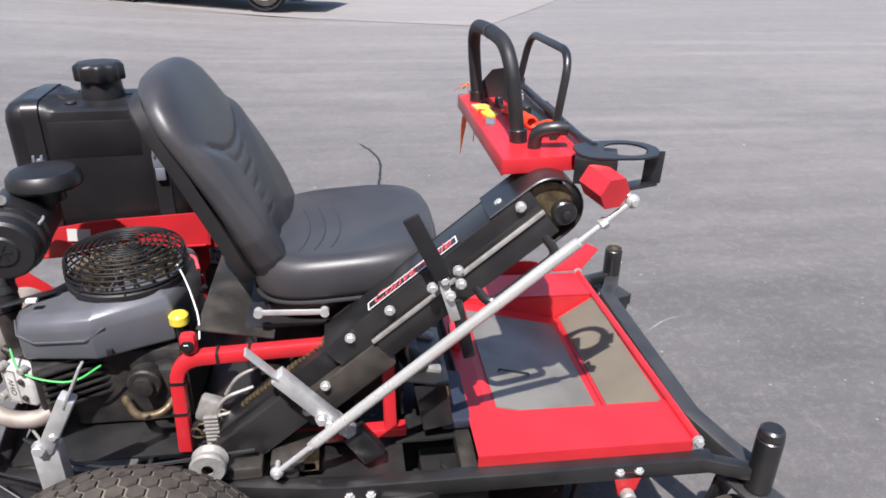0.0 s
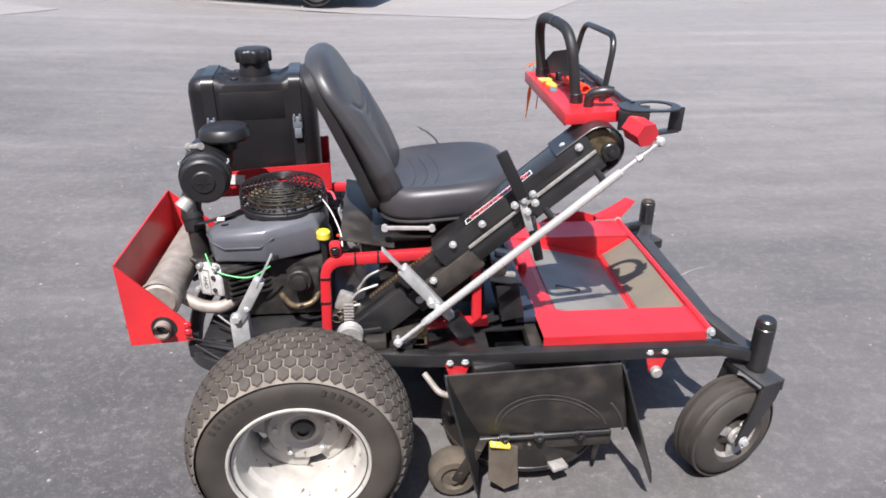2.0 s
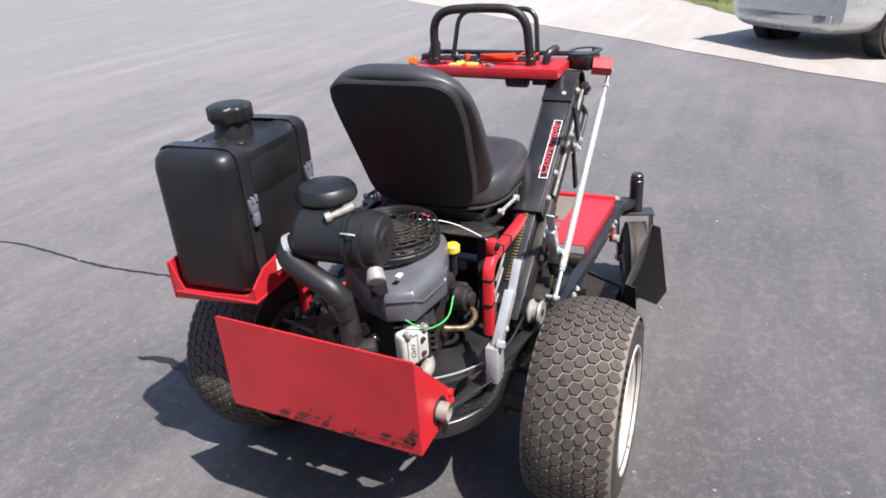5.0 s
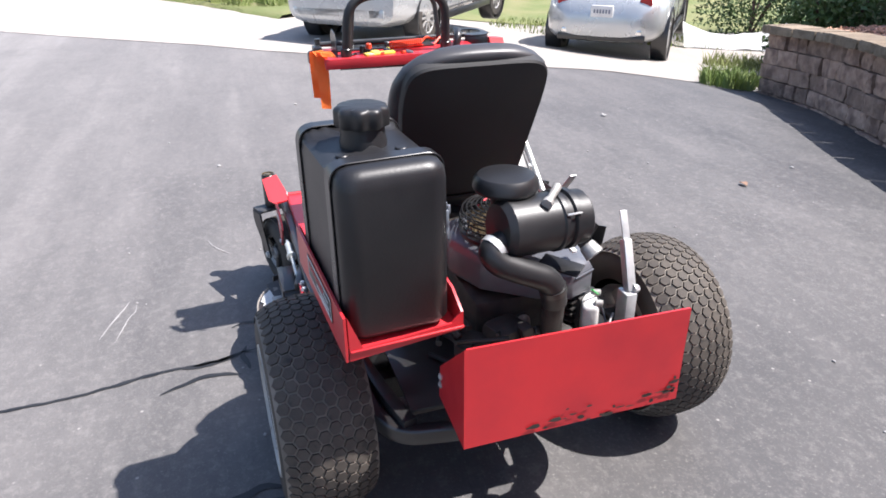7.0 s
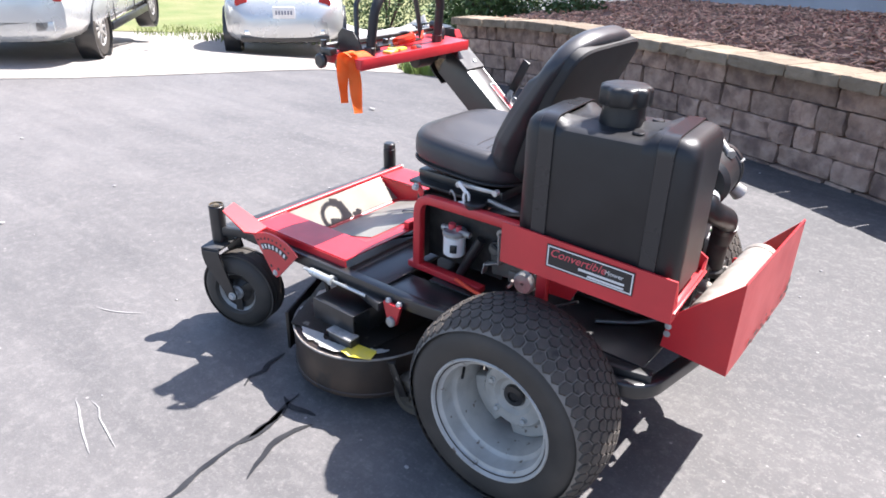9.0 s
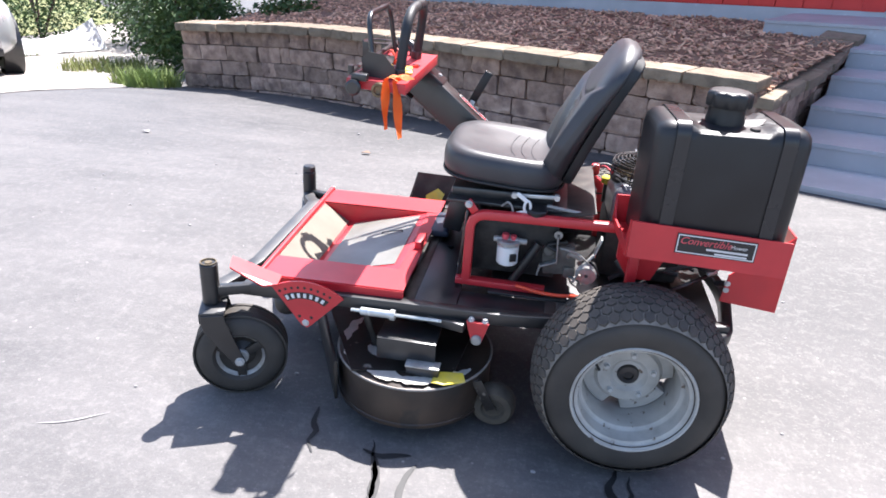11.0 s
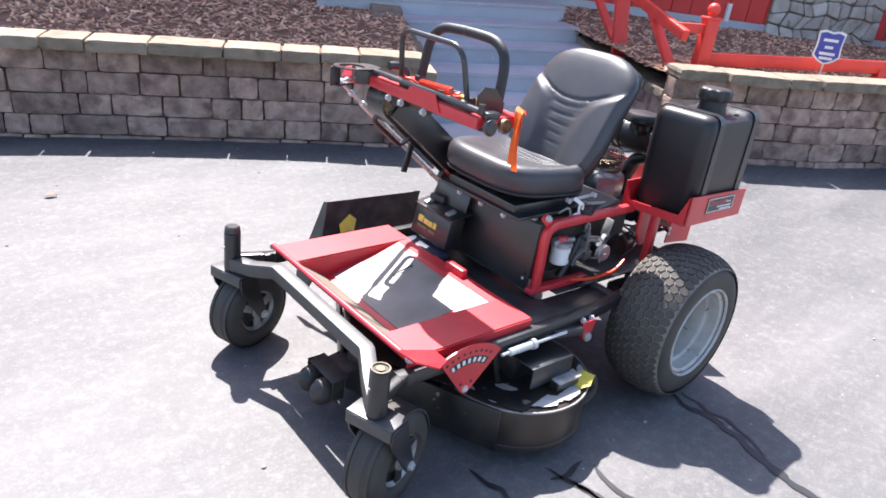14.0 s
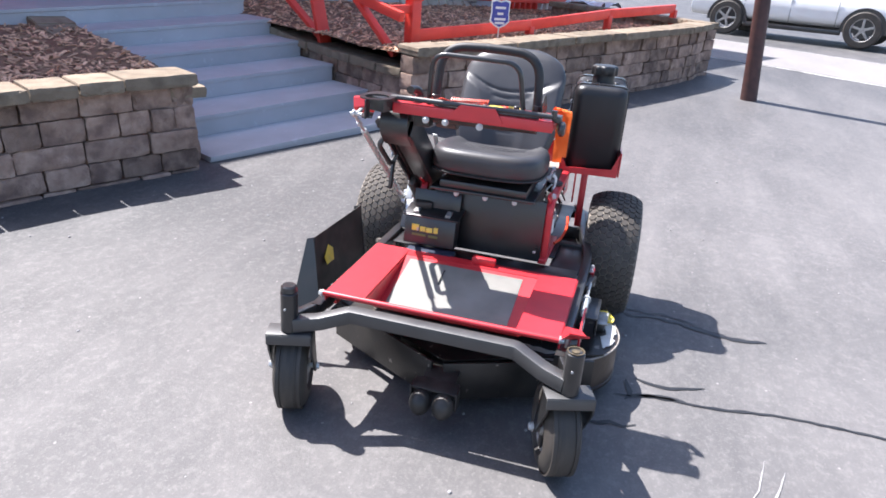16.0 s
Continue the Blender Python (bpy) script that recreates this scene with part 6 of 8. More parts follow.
part("control_link", tube(B(), [(-0.110, 0.215, 0.565), (-0.170, 0.218, 0.555), (-0.215, 0.215, 0.515)], 0.0035, 0.02, 8), ALU, br)
bm = tube(B(), [(0.035, 0.225, 0.430), (0.000, 0.228, 0.500), (-0.040, 0.222, 0.575)], 0.0155, 0.05, 12)
part("rubber_hose", bm, PLASTIC, mower)
bm = tube(B(), [(0.02, 0.27, 0.435), (-0.08, 0.29, 0.425), (-0.20, 0.30, 0.440), (-0.26, 0.29, 0.47)], 0.006, 0.08, 10)
part("red_hose", bm, CORD, mower, "thin red hose")
rnd = random.Random(9)
for k in range(8):
    a = Vector((rnd.uniform(-0.30, -0.10), rnd.uniform(0.20, 0.27), rnd.uniform(0.43, 0.60)))
    b = a + Vector((rnd.uniform(-0.10, 0.05), rnd.uniform(-0.02, 0.03), rnd.uniform(-0.06, 0.06)))
    c = b + Vector((rnd.uniform(-0.08, 0.05), rnd.uniform(-0.02, 0.02), rnd.uniform(-0.05, 0.05)))
    part("small_hose", tube(B(), [a, b, c], rnd.uniform(0.004, 0.008), 0.03, 8), (BLACK, PLASTIC, RUSTY, ENGINE)[k % 4], mower)
bm = cyl(B(), (-0.02, 0.235, 0.655), (-0.02, 0.235, 0.70), 0.030, 0.034, n=22, bev=0.004)
part("oil_bottle", bm, PLASTIC, mower)
bm = tube(B(), [(0.095, 0.215, 0.690), (0.075, 0.235, 0.715), (0.06, 0.235, 0.70), (0.055, 0.235, 0.668)], 0.0035, 0.01, 8)
part("wire_hook", bm, ALU, mower)
bm = sweep(B(), [(0.012 + 0.010 * math.cos(a), 0.240, 0.705 + 0.020 * math.sin(a)) for a in [2 * math.pi * k / 20 for k in range(21)]], circle(0.0045, 8), hint=(0, 1, 0), caps=False)
beam(bm, (0.015, 0.240, 0.724), (0.05, 0.232, 0.745), 0.008, 0.014)
beam(bm, (0.010, 0.240, 0.690), (0.045, 0.236, 0.680), 0.006, 0.010)
part("cable_clip", bm, WHITEP, mower, "white plastic cable clip")
bm = cyl(B(), (-0.05, 0.21, 0.705), (-0.20, 0.215, 0.690), 0.006, n=10)
part("seat_rod", bm, ALU, mower)
# height quadrant
shifted(0, 0.004, 0)
qc = Vector((0.680, 0.462, 0.312))
poly = [qc + Vector((-0.004, 0, -0.018)), qc + Vector((0.014, 0, -0.010))]
for k in range(13):
    a = radians(128 - 84 * k / 12)
    poly.append(qc + Vector((math.cos(a) * -0.178, 0, math.sin(a) * 0.150)))
poly.append(qc + Vector((-0.016, 0, -0.010)))
quad = part("height_quadrant", prism(B(), poly, (0, -0.003, 0), (0, 0.003, 0)), RED, mower, "red fan-shaped height adjuster plate")
for k in range(7):
    a = radians(60 + 10 * k)
    bm = box(B(), qc + Vector((-math.cos(a) * 0.118, 0.0068, math.sin(a) * 0.100)), (0.010, 0.002, 0.016), Matrix.Rotation(a - math.pi / 2, 4, "Y"), 0.001)
    part("scale_mark", bm, INK_WHITE, quad, "white height scale mark")
for k in range(9):
    a = radians(56 + 8.5 * k)
    bm = cyl(B(), qc + Vector((-math.cos(a) * 0.150, 0.0055, math.sin(a) * 0.128)), qc + Vector((-math.cos(a) * 0.150, 0.0066, math.sin(a) * 0.128)), 0.005, n=10)
    part("quadrant_hole", bm, STICKER, quad)
for dx in (-0.02, 0.02):
    bm = cyl(B(), qc + Vector((dx, 0.0055, 0.022)), qc + Vector((dx, 0.0066, 0.022)), 0.006, n=10)
    part("quadrant_hole", bm, STICKER, quad)
band = [qc + Vector((-math.cos(radians(52 + 8 * k)) * rr, 0.0056, math.sin(radians(52 + 8 * k)) * rr * 0.85)) for rr, ks in ((0.104, range(10)), (0.132, range(9, -1, -1))) for k in ks]
part("quadrant_scale", prism(B(), band, (0, 0, 0), (0, 0.0008, 0)), STICKER, quad, "black height scale band")
part("quadrant_bolt", bolt(B(), qc + Vector((0, 0.004, 0)), (0, 1, 0), 0.009, 0.008), ZINC, quad)
bm = prism(B(), [(0.868, 0.412, 0.446), (0.930, 0.440, 0.502), (0.912, 0.502, 0.494), (0.812, 0.490, 0.436), (0.770, 0.470, 0.436), (0.775, 0.416, 0.442)], (0, 0, -0.003), (0, 0, 0.003))
part("quadrant_arm", bm, RED, quad, "bent red pedal arm")
bm = cyl(B(), (0.500, 0.455, 0.378), (0.395, 0.455, 0.378), 0.013, n=16, bev=0.003)
cyl(bm, (0.53, 0.455, 0.378), (0.235, 0.456, 0.380), 0.006, n=10)
cyl(bm, (0.400, 0.455, 0.378), (0.385, 0.455, 0.378), 0.018, n=16)
part("lift_rod", bm, STEEL_ROD, mower, "pale threaded lift rod")
for s, x in ((1, 0.120), (-1, 0.115), (-1, 0.705), (1, 0.700)):
    y = s * 0.447
    if (s, x) == (1, 0.700):
        continue
    bm = prism(B(), [(x - 0.036, y, 0.392), (x + 0.036, y, 0.392), (x + 0.016, y, 0.322), (x - 0.016, y, 0.322)], (0, -0.006, 0), (0, 0.006, 0))
    hg = part("deck_hanger", bm, RED, mower, "red triangular deck hanger")
    bm = cyl(B(), (x, y, 0.333), (x, y + s * 0.024, 0.333), 0.017, n=20, bev=0.004)
    part("hanger_bush", bm, ALU, hg, "pale round bush")
    for k in (-0.022, 0.022):
        part("hanger_bolt", bolt(B(), (x + k, y, 0.394), (0, 0, 1), 0.008, 0.010), ZINC, hg)
for s in (1, -1):
    bm = beam(B(), (0.28, s * 0.43, 0.372), (0.16, s * 0.46, 0.372), 0.03, 0.03)
    part("rail_stub", bm, BLACK, mower)

# -- cutting deck --
shifted(0, 0, 0)
def lobe(cx, cy, r, z0, z1):
    bm = B()
    n = 56
    loops = []
    for z, k in ((z0, 1.012), (z0 + 0.012, 1.012), (z0 + 0.014, 1.0), (z1 - 0.014, 1.0), (z1 - 0.003, 0.985), (z1, 0.95), (z1 + 0.002, 0.2)):
        loops.append([Vector((cx + math.cos(2 * math.pi * i / n) * r * k, cy + math.sin(2 * math.pi * i / n) * r * k, z)) for i in range(n)])
    rings(bm, loops)
    return bm


deck = part("cutting_deck", lobe(0.335, 0.345, 0.262, 0.060, 0.212), DECK_WALL, mower, "scuffed black three-lobe cutting deck")
part("deck_lobe", lobe(0.445, 0.0, 0.255, 0.060, 0.210), DECK, deck)
part("deck_lobe", lobe(0.335, -0.290, 0.250, 0.060, 0.208), DECK, deck)
bm = sweep(B(), [(0.335 + math.cos(a) * 0.262, 0.345 + math.sin(a) * 0.262, 0.207) for a in [2 * math.pi * i / 56 for i in range(57)]], circle(0.004, 6), caps=False)
part("deck_rim", bm, RUSTY, deck, "worn bare rim edge")
for (ax, ay), (bx, by) in (((0.56, 0.53), (0.80, 0.02)), ((0.80, -0.02), (0.52, -0.52))):
    bm = beam(B(), (ax, ay, 0.145), (bx, by, 0.145), 0.012, 0.150, 0.003)
    part("deck_front_wall", bm, DECK, deck)
bm = prism(B(), [(0.50, 0.56, 0.214), (0.78, 0.02, 0.214), (0.50, -0.52, 0.214), (0.20, -0.52, 0.214), (0.12, 0.0, 0.214), (0.18, 0.50, 0.214)], (0, 0, -0.003), (0, 0, 0.003))
part("deck_top", bm, DECK, deck)
for cx, cy in ((0.335, 0.345), (0.445, 0.0), (0.335, -0.29)):
    bm = box(B(), (cx, cy, 0.262), (0.150, 0.150, 0.090), None, 0.006)
    cyl(bm, (cx, cy, 0.30), (cx, cy, 0.325), 0.030, n=20, bev=0.004)
    part("spindle_box", bm, BLACK, deck, "black spindle cover")
bm = box(B(), (0.335, 0.455, 0.320), (0.19, 0.120, 0.006), None, 0.002)
box(bm, (0.335, 0.512, 0.285), (0.19, 0.006, 0.075), None, 0.002)
part("belt_cover", bm, BLACK, deck)
bm = box(B(), (0.275, 0.525, 0.236), (0.105, 0.040, 0.034), None, 0.004)
hb = part("side_handle", bm, BLACK, deck)
part("side_handle_top", box(B(), (0.275, 0.530, 0.256), (0.110, 0.044, 0.006), None, 0.002), ALU, deck)
bm = prism(B(), [(0.150, 0.500, 0.2225), (0.235, 0.512, 0.2225), (0.240, 0.572, 0.2225), (0.200, 0.578, 0.2225), (0.135, 0.545, 0.2225)], (0, 0, -0.002), (0, 0, 0.001))
part("word", words("DANGER", 0.014, (0.236, 0.566, 0.2240), (-1, -0.12, 0), (0.12, -1, 0)), STICKER, deck)
warn = part("warning_sticker", bm, WARN, deck, "yellow warning sticker")
part("warning_mark", prism(B(), [(0.180, 0.525, 0.2236), (0.200, 0.520, 0.2236), (0.206, 0.544, 0.2236), (0.188, 0.550, 0.2236)], (0, 0, 0), (0, 0, 0.0005)), STICKER, deck)
# sun glare along the deck's rim, painted as pale patches
for a0, a1, r0, r1, sd in ((10, 66, 0.180, 0.250, 3), (58, 92, 0.190, 0.250, 5), (84, 128, 0.205, 0.250, 9), (24, 52, 0.140, 0.172, 12), (-25, 14, 0.215, 0.250, 14), (122, 150, 0.222, 0.250, 17)):
    rows = []
    for k in range(25):
        u = k / 24
        th = radians(a0 + (a1 - a0) * u)
        taper = min(1, 0.12 + 4 * u * (1 - u))
        mid = (r0 + r1) / 2 + 0.008 * noise.noise(Vector((u * 5, sd, 0)))
        half = (r1 - r0) / 2 * taper * (0.95 + 0.5 * noise.noise(Vector((u * 7, sd, 4))))
        rows.append([(0.335 + math.cos(th) * (mid + q * half), 0.345 + math.sin(th) * (mid + q * half), 0.2185 + 0.0002 * sd) for q in (-1, 0, 1)])
    part("bare_patch", drape(B(), rows), DECK_GLARE, deck, "pale patch painted as sun glare on the black deck top")
# support struts of the deck
for y, x0 in ((0.40, 0.46), (0.32, 0.50)):
    bm = beam(B(), (x0, y, 0.215), (x0 + 0.045, y, 0.36), 0.012, 0.020)
    part("deck_strut", bm, DECK, deck)
# front anti-scalp rollers
bm = box(B(), (0.875, 0.020, 0.172), (0.060, 0.160, 0.010), Matrix.Rotation(radians(12), 4, "Y"), 0.003)
for y in (-0.062, 0.102):
    box(bm, (0.885, y, 0.140), (0.045, 0.006, 0.070), None, 0.002)
beam(bm, (0.70, 0.02, 0.20), (0.87, 0.02, 0.168), 0.12, 0.012)
rb = part("roller_bracket", bm, BLACK_DUSTY, deck)
for y in (-0.022, 0.060):
    bm = ball(B(), (0.914, y, 0.122), 0.048, (1, 0.80, 1), 28, 18)
    part("roller", bm, BLACK_DUSTY, deck, "worn rounded anti-scalp roller")
for s, x, y in ((-1, 0.095, -0.535), (1, 0.045, 0.435)):
    bm = lathe(B(), [(0.0, -0.044), (0.012, -0.044), (0.014, -0.030), (0.034, -0.028), (0.040, -0.038), (0.060, -0.037), (0.072, -0.022), (0.074, 0.0), (0.072, 0.022), (0.060, 0.037), (0.040, 0.038), (0.034, 0.028), (0.014, 0.030), (0.012, 0.044), (0.0, 0.044)], (x, y, 0.078), Y, 36)
    wl = part("deck_wheel", bm, CLAY, deck, "small dusty deck gauge wheel")
    bm = beam(B(), (x + 0.005, y + s * 0.050, 0.086), (x + 0.06, y + s * 0.050, 0.19), 0.006, 0.034)
    beam(bm, (x + 0.06, y + s * 0.05, 0.19), (x + 0.11, y - s * 0.03, 0.20), 0.03, 0.008)
    part("gauge_arm", bm, DECK, deck)
# -- raised discharge chute --
T0, T1, B0, B1 = Vector((0.062, -0.622, 0.481)), Vector((0.530, -0.620, 0.489)), Vector((0.165, -0.537, 0.205)), Vector((0.595, -0.560, 0.222))
nq = (T1 - T0).cross(B0 - T0).normalized()
nq = nq if nq.y < 0 else -nq
bm = B()
G = 10
loops = []
for i in range(G + 1):
    u = i / G
    a, b = T0.lerp(T1, u), B0.lerp(B1, u)
    loops.append([a.lerp(b, k / 8) + nq * (0.010 * math.sin(math.pi * k / 8)) for k in range(9)] + [a.lerp(b, k / 8) + nq * (0.010 * math.sin(math.pi * k / 8) - 0.005) for k in range(8, -1, -1)])
rings(bm, loops)
chute = part("discharge_chute", bm, BLACK_DUSTY, mower, "raised black rubbery discharge chute, scuffed in arcs")
for t, b, sx in ((T0, B0, -1), (T1, B1, 1)):
    low = b + Vector((sx * 0.035 + 0.02, -0.005, -0.115))
    mid = b + nq * 0.125 + Vector((sx * 0.03, 0, -0.02))
    bm = prism(B(), [t, t + nq * 0.030, mid, low + nq * 0.08, low, b], (-0.003, 0, 0), (0.003, 0, 0))
    part("chute_flap", bm, BLACK, chute)
for c, h in (((-0.1, 0.42), 0.2),):
    lab = T0.lerp(B0, 0.38).lerp(T1.lerp(B1, 0.38), 0.76) - nq * 0.003
    ex, ey = (T1 - T0).normalized(), (T0 - B0).normalized()
    pts = [lab + ex * x + ey * y for x, y in ((-0.035, -0.03), (0.03, -0.03), (0.045, 0.005), (0.005, 0.045), (-0.035, 0.02))]
    part("chute_label", prism(B(), pts, (0, 0, 0), -nq * 0.001), WARN, chute, "gold warning label")
def on_chute(u, v, lift=0.0012):
    return T0.lerp(T1, u).lerp(B0.lerp(B1, u), v) + nq * (0.010 * math.sin(math.pi * v) + lift)


for ru, rv, a0, a1 in ((0.36, 0.62, 5, 175), (0.33, 0.56, 20, 160), (0.47, 0.88, 150, 185)):
    pts = [on_chute(0.5 - ru * math.cos(radians(a0 + (a1 - a0) * k / 24)), 0.96 - rv * math.sin(radians(a0 + (a1 - a0) * k / 24))) for k in range(25)]
    part("chute_scuff", sweep(B(), pts, [(x * 0.004, y * 0.0007) for x, y in circle(1, 8)], hint=nq), CHUTE_SCUFF, chute, "pale curved scuff")
bm = cyl(B(), (0.17, -0.545, 0.196), (0.55, -0.548, 0.203), 0.008, n=12)
for k in (0.24, 0.34, 0.46):
    cyl(bm, (k - 0.014, -0.546, 0.200), (k + 0.014, -0.546, 0.200), 0.014, n=14)
    bolt(bm, (k, -0.560, 0.200), (0, -1, 0), 0.008, 0.010)
part("chute_hinge", bm, BLACK, deck, "black hinge rod")
bm = beam(B(), (0.22, -0.530, 0.165), (0.56, -0.535, 0.170), 0.012, 0.050)
part("deck_lip", bm, BLACK_DUSTY, deck)
bm = prism(B(), [(0.195, -0.560, 0.190), (0.275, -0.575, 0.185), (0.280, -0.585, 0.06), (0.240, -0.585, 0.04), (0.195, -0.575, 0.07)], (0, -0.004, 0), (0, 0.004, 0))
part("chute_tail", bm, CLAY, deck)
part("yellow_clip", box(B(), (0.225, -0.568, 0.192), (0.06, 0.02, 0.010), Matrix.Rotation(0.2, 4, "Y"), 0.003), WARN, deck)
part("blade_tip", box(B(), (0.405, -0.545, 0.082), (0.050, 0.040, 0.012), Matrix.Rotation(0.3, 4, "Z"), 0.002), ALU, deck, "bright blade tip")
bm = tube(B(), [(0.02, -0.44, 0.36), (0.06, -0.50, 0.33), (0.10, -0.52, 0.34)], 0.009, 0.03, 10)
part("pale_hose", bm, RUSTY, mower)
# bits on the far end of the platform's right wing
bm = box(B(), (0.345, -0.19, 0.432), (0.075, 0.20, 0.026), None, 0.008)
part("blue_pad", bm, mat("dark_blue_pad", (0.025, 0.032, 0.055), None, 0.5), mower, "dark blue pad behind the platform")


# ---- steps, walls, beds ----
BV = Vector((-0.882, 0.471, 0.0))      # along the steps
AV = Vector((-0.470, -0.883, 0.0))     # up the steps
LEVEL = 0.060                          # the level's rise along BV against the sloping drive
S1R = Vector((-3.27, -1.59, 0.180))
RUN, RISE, WIDE = 0.574, 0.1645, 1.98

steps = tagged(new("steps"), "blue-grey painted concrete steps", kind="structure")
ORIGIN[steps.name] = Vector((0, 0, 0))
for k in range(6):
    r = S1R + AV * (RUN * k) + Vector((0, 0, RISE * k))
    wide = WIDE + (0.9 if k == 5 else 0)
    l_ = r - BV * wide - Vector((0, 0, LEVEL * wide))
    depth = RUN + 0.03 if k < 5 else 1.32
    bm = B()
    lo = Vector((0, 0, -0.42))
    nose = AV * -0.012
    front = [r, l_, l_ + lo, r + lo]
    rings(bm, [[r + nose, l_ + nose, l_ + nose - Vector((0, 0, 0.030)), r + nose - Vector((0, 0, 0.030))]] + [[p + AV * 0.0 for p in (r, l_, l_ - Vector((0, 0, 0.034)), r - Vector((0, 0, 0.034)))]])
    rings(bm, [[p for p in front], [p + AV * depth for p in front]])
    part("step" if k < 5 else "landing", bm, STEP_PAINT, steps)


def bezier_path(pts, step=0.05):
    """A smooth line through points, sampled evenly: (place, tangent) by length."""
    pts = [Vector(p) for p in pts]
    out = []
    for i in range(len(pts) - 1):
        p0, p1, p2, p3 = pts[max(i - 1, 0)], pts[i], pts[i + 1], pts[min(i + 2, len(pts) - 1)]
        n = max(2, int((p2 - p1).length / step))
        for k in range(n):
            t = k / n
            out.append(0.5 * ((2 * p1) + (p2 - p0) * t + (2 * p0 - 5 * p1 + 4 * p2 - p3) * t * t + (3 * p1 - p0 - 3 * p2 + p3) * t ** 3))
    out.append(pts[-1])
    return out


class Line:
    def __init__(self, pts):
        self.p = bezier_path(pts)
        self.s = [0.0]
        for a, b in zip(self.p, self.p[1:]):
            self.s.append(self.s[-1] + (b - a).length)
        self.length = self.s[-1]

    def at(self, s):
        s = min(max(s, 0), self.length - 1e-4)
        i = max(0, min(int(np.searchsorted(self.s, s)) - 1, len(self.p) - 2))
        t = (s - self.s[i]) / max(1e-6, self.s[i + 1] - self.s[i])
        return self.p[i].lerp(self.p[i + 1], t)

    def dir(self, s):
        return (self.at(s + 0.08) - self.at(s - 0.08)).normalized()


def rough_block(w, h, d, seed, amp):
    """A split stone: a block with a broken, uneven face on -y and chipped edges."""
    rn = random.Random(seed)
    bm = B()
    nx, nz = 10, 6
    off = Vector((seed * 1.37, seed * 0.71, seed * 0.23))
    grid = []
    for j in range(nz):
        row = []
        for i in range(nx):
            x, z = -w / 2 + w * i / (nx - 1), -h / 2 + h * j / (nz - 1)
            edge = i in (0, nx - 1) or j in (0, nz - 1)
            corner = i in (0, nx - 1) and j in (0, nz - 1)
            lump = noise.noise(Vector((x * 9, 0, z * 9)) + off) + 0.6 * noise.noise(Vector((x * 26, 0, z * 26)) + off)
            y = -d / 2 - amp * 0.9 * lump + rn.uniform(-0.003, 0.003)
            if edge:
                y += rn.uniform(0.001, 0.007) + (0.005 if corner else 0)
                x -= math.copysign(rn.uniform(0, 0.005) + (0.004 if corner else 0), x) if i in (0, nx - 1) else 0
                z -= math.copysign(rn.uniform(0, 0.004) + (0.003 if corner else 0), z) if j in (0, nz - 1) else 0
            else:
                x += rn.uniform(-0.008, 0.008)
                z += rn.uniform(-0.005, 0.005)
            row.append(bm.verts.new((x, y, z)))
        grid.append(row)
    for j in range(nz - 1):
        for i in range(nx - 1):
            a, b, c, e = grid[j][i], grid[j][i + 1], grid[j + 1][i + 1], grid[j + 1][i]
            if rn.random() < 0.5:
                bm.faces.new((a, b, c))
                bm.faces.new((a, c, e))
            else:
                bm.faces.new((a, b, e))
                bm.faces.new((b, c, e))
    rim = grid[0] + [grid[j][-1] for j in range(1, nz)] + grid[-1][-2::-1] + [grid[j][0] for j in range(nz - 2, 0, -1)]
    back = [bm.verts.new((v.co.x, d / 2, v.co.z)) for v in rim]
    for i in range(len(rim)):
        j = (i + 1) % len(rim)
        bm.faces.new((rim[j], rim[i], back[i], back[j]))
    bm.faces.new(back)
    return bm


COURSE = 0.151
WIDTHS = (0.16, 0.21, 0.27, 0.34, 0.42)
HEIGHTS = (0.142, 0.156, 0.146, 0.160, 0.150)
STONES = {h: {(w, v): as_mesh("stone", rough_block(w - 0.006, h - 0.004, 0.20, int(w * 1000) + int(h * 5000) + v, 0.016), BLOCK, 24) for w in WIDTHS for v in range(3)} for h in HEIGHTS}
CAPS = {(w, v): as_mesh("cap_stone", rough_block(w - 0.007, 0.084, 0.34, int(w * 900) + v + 50, 0.007), CAPSTONE, 24) for w in (0.28, 0.40, 0.50) for v in range(3)}


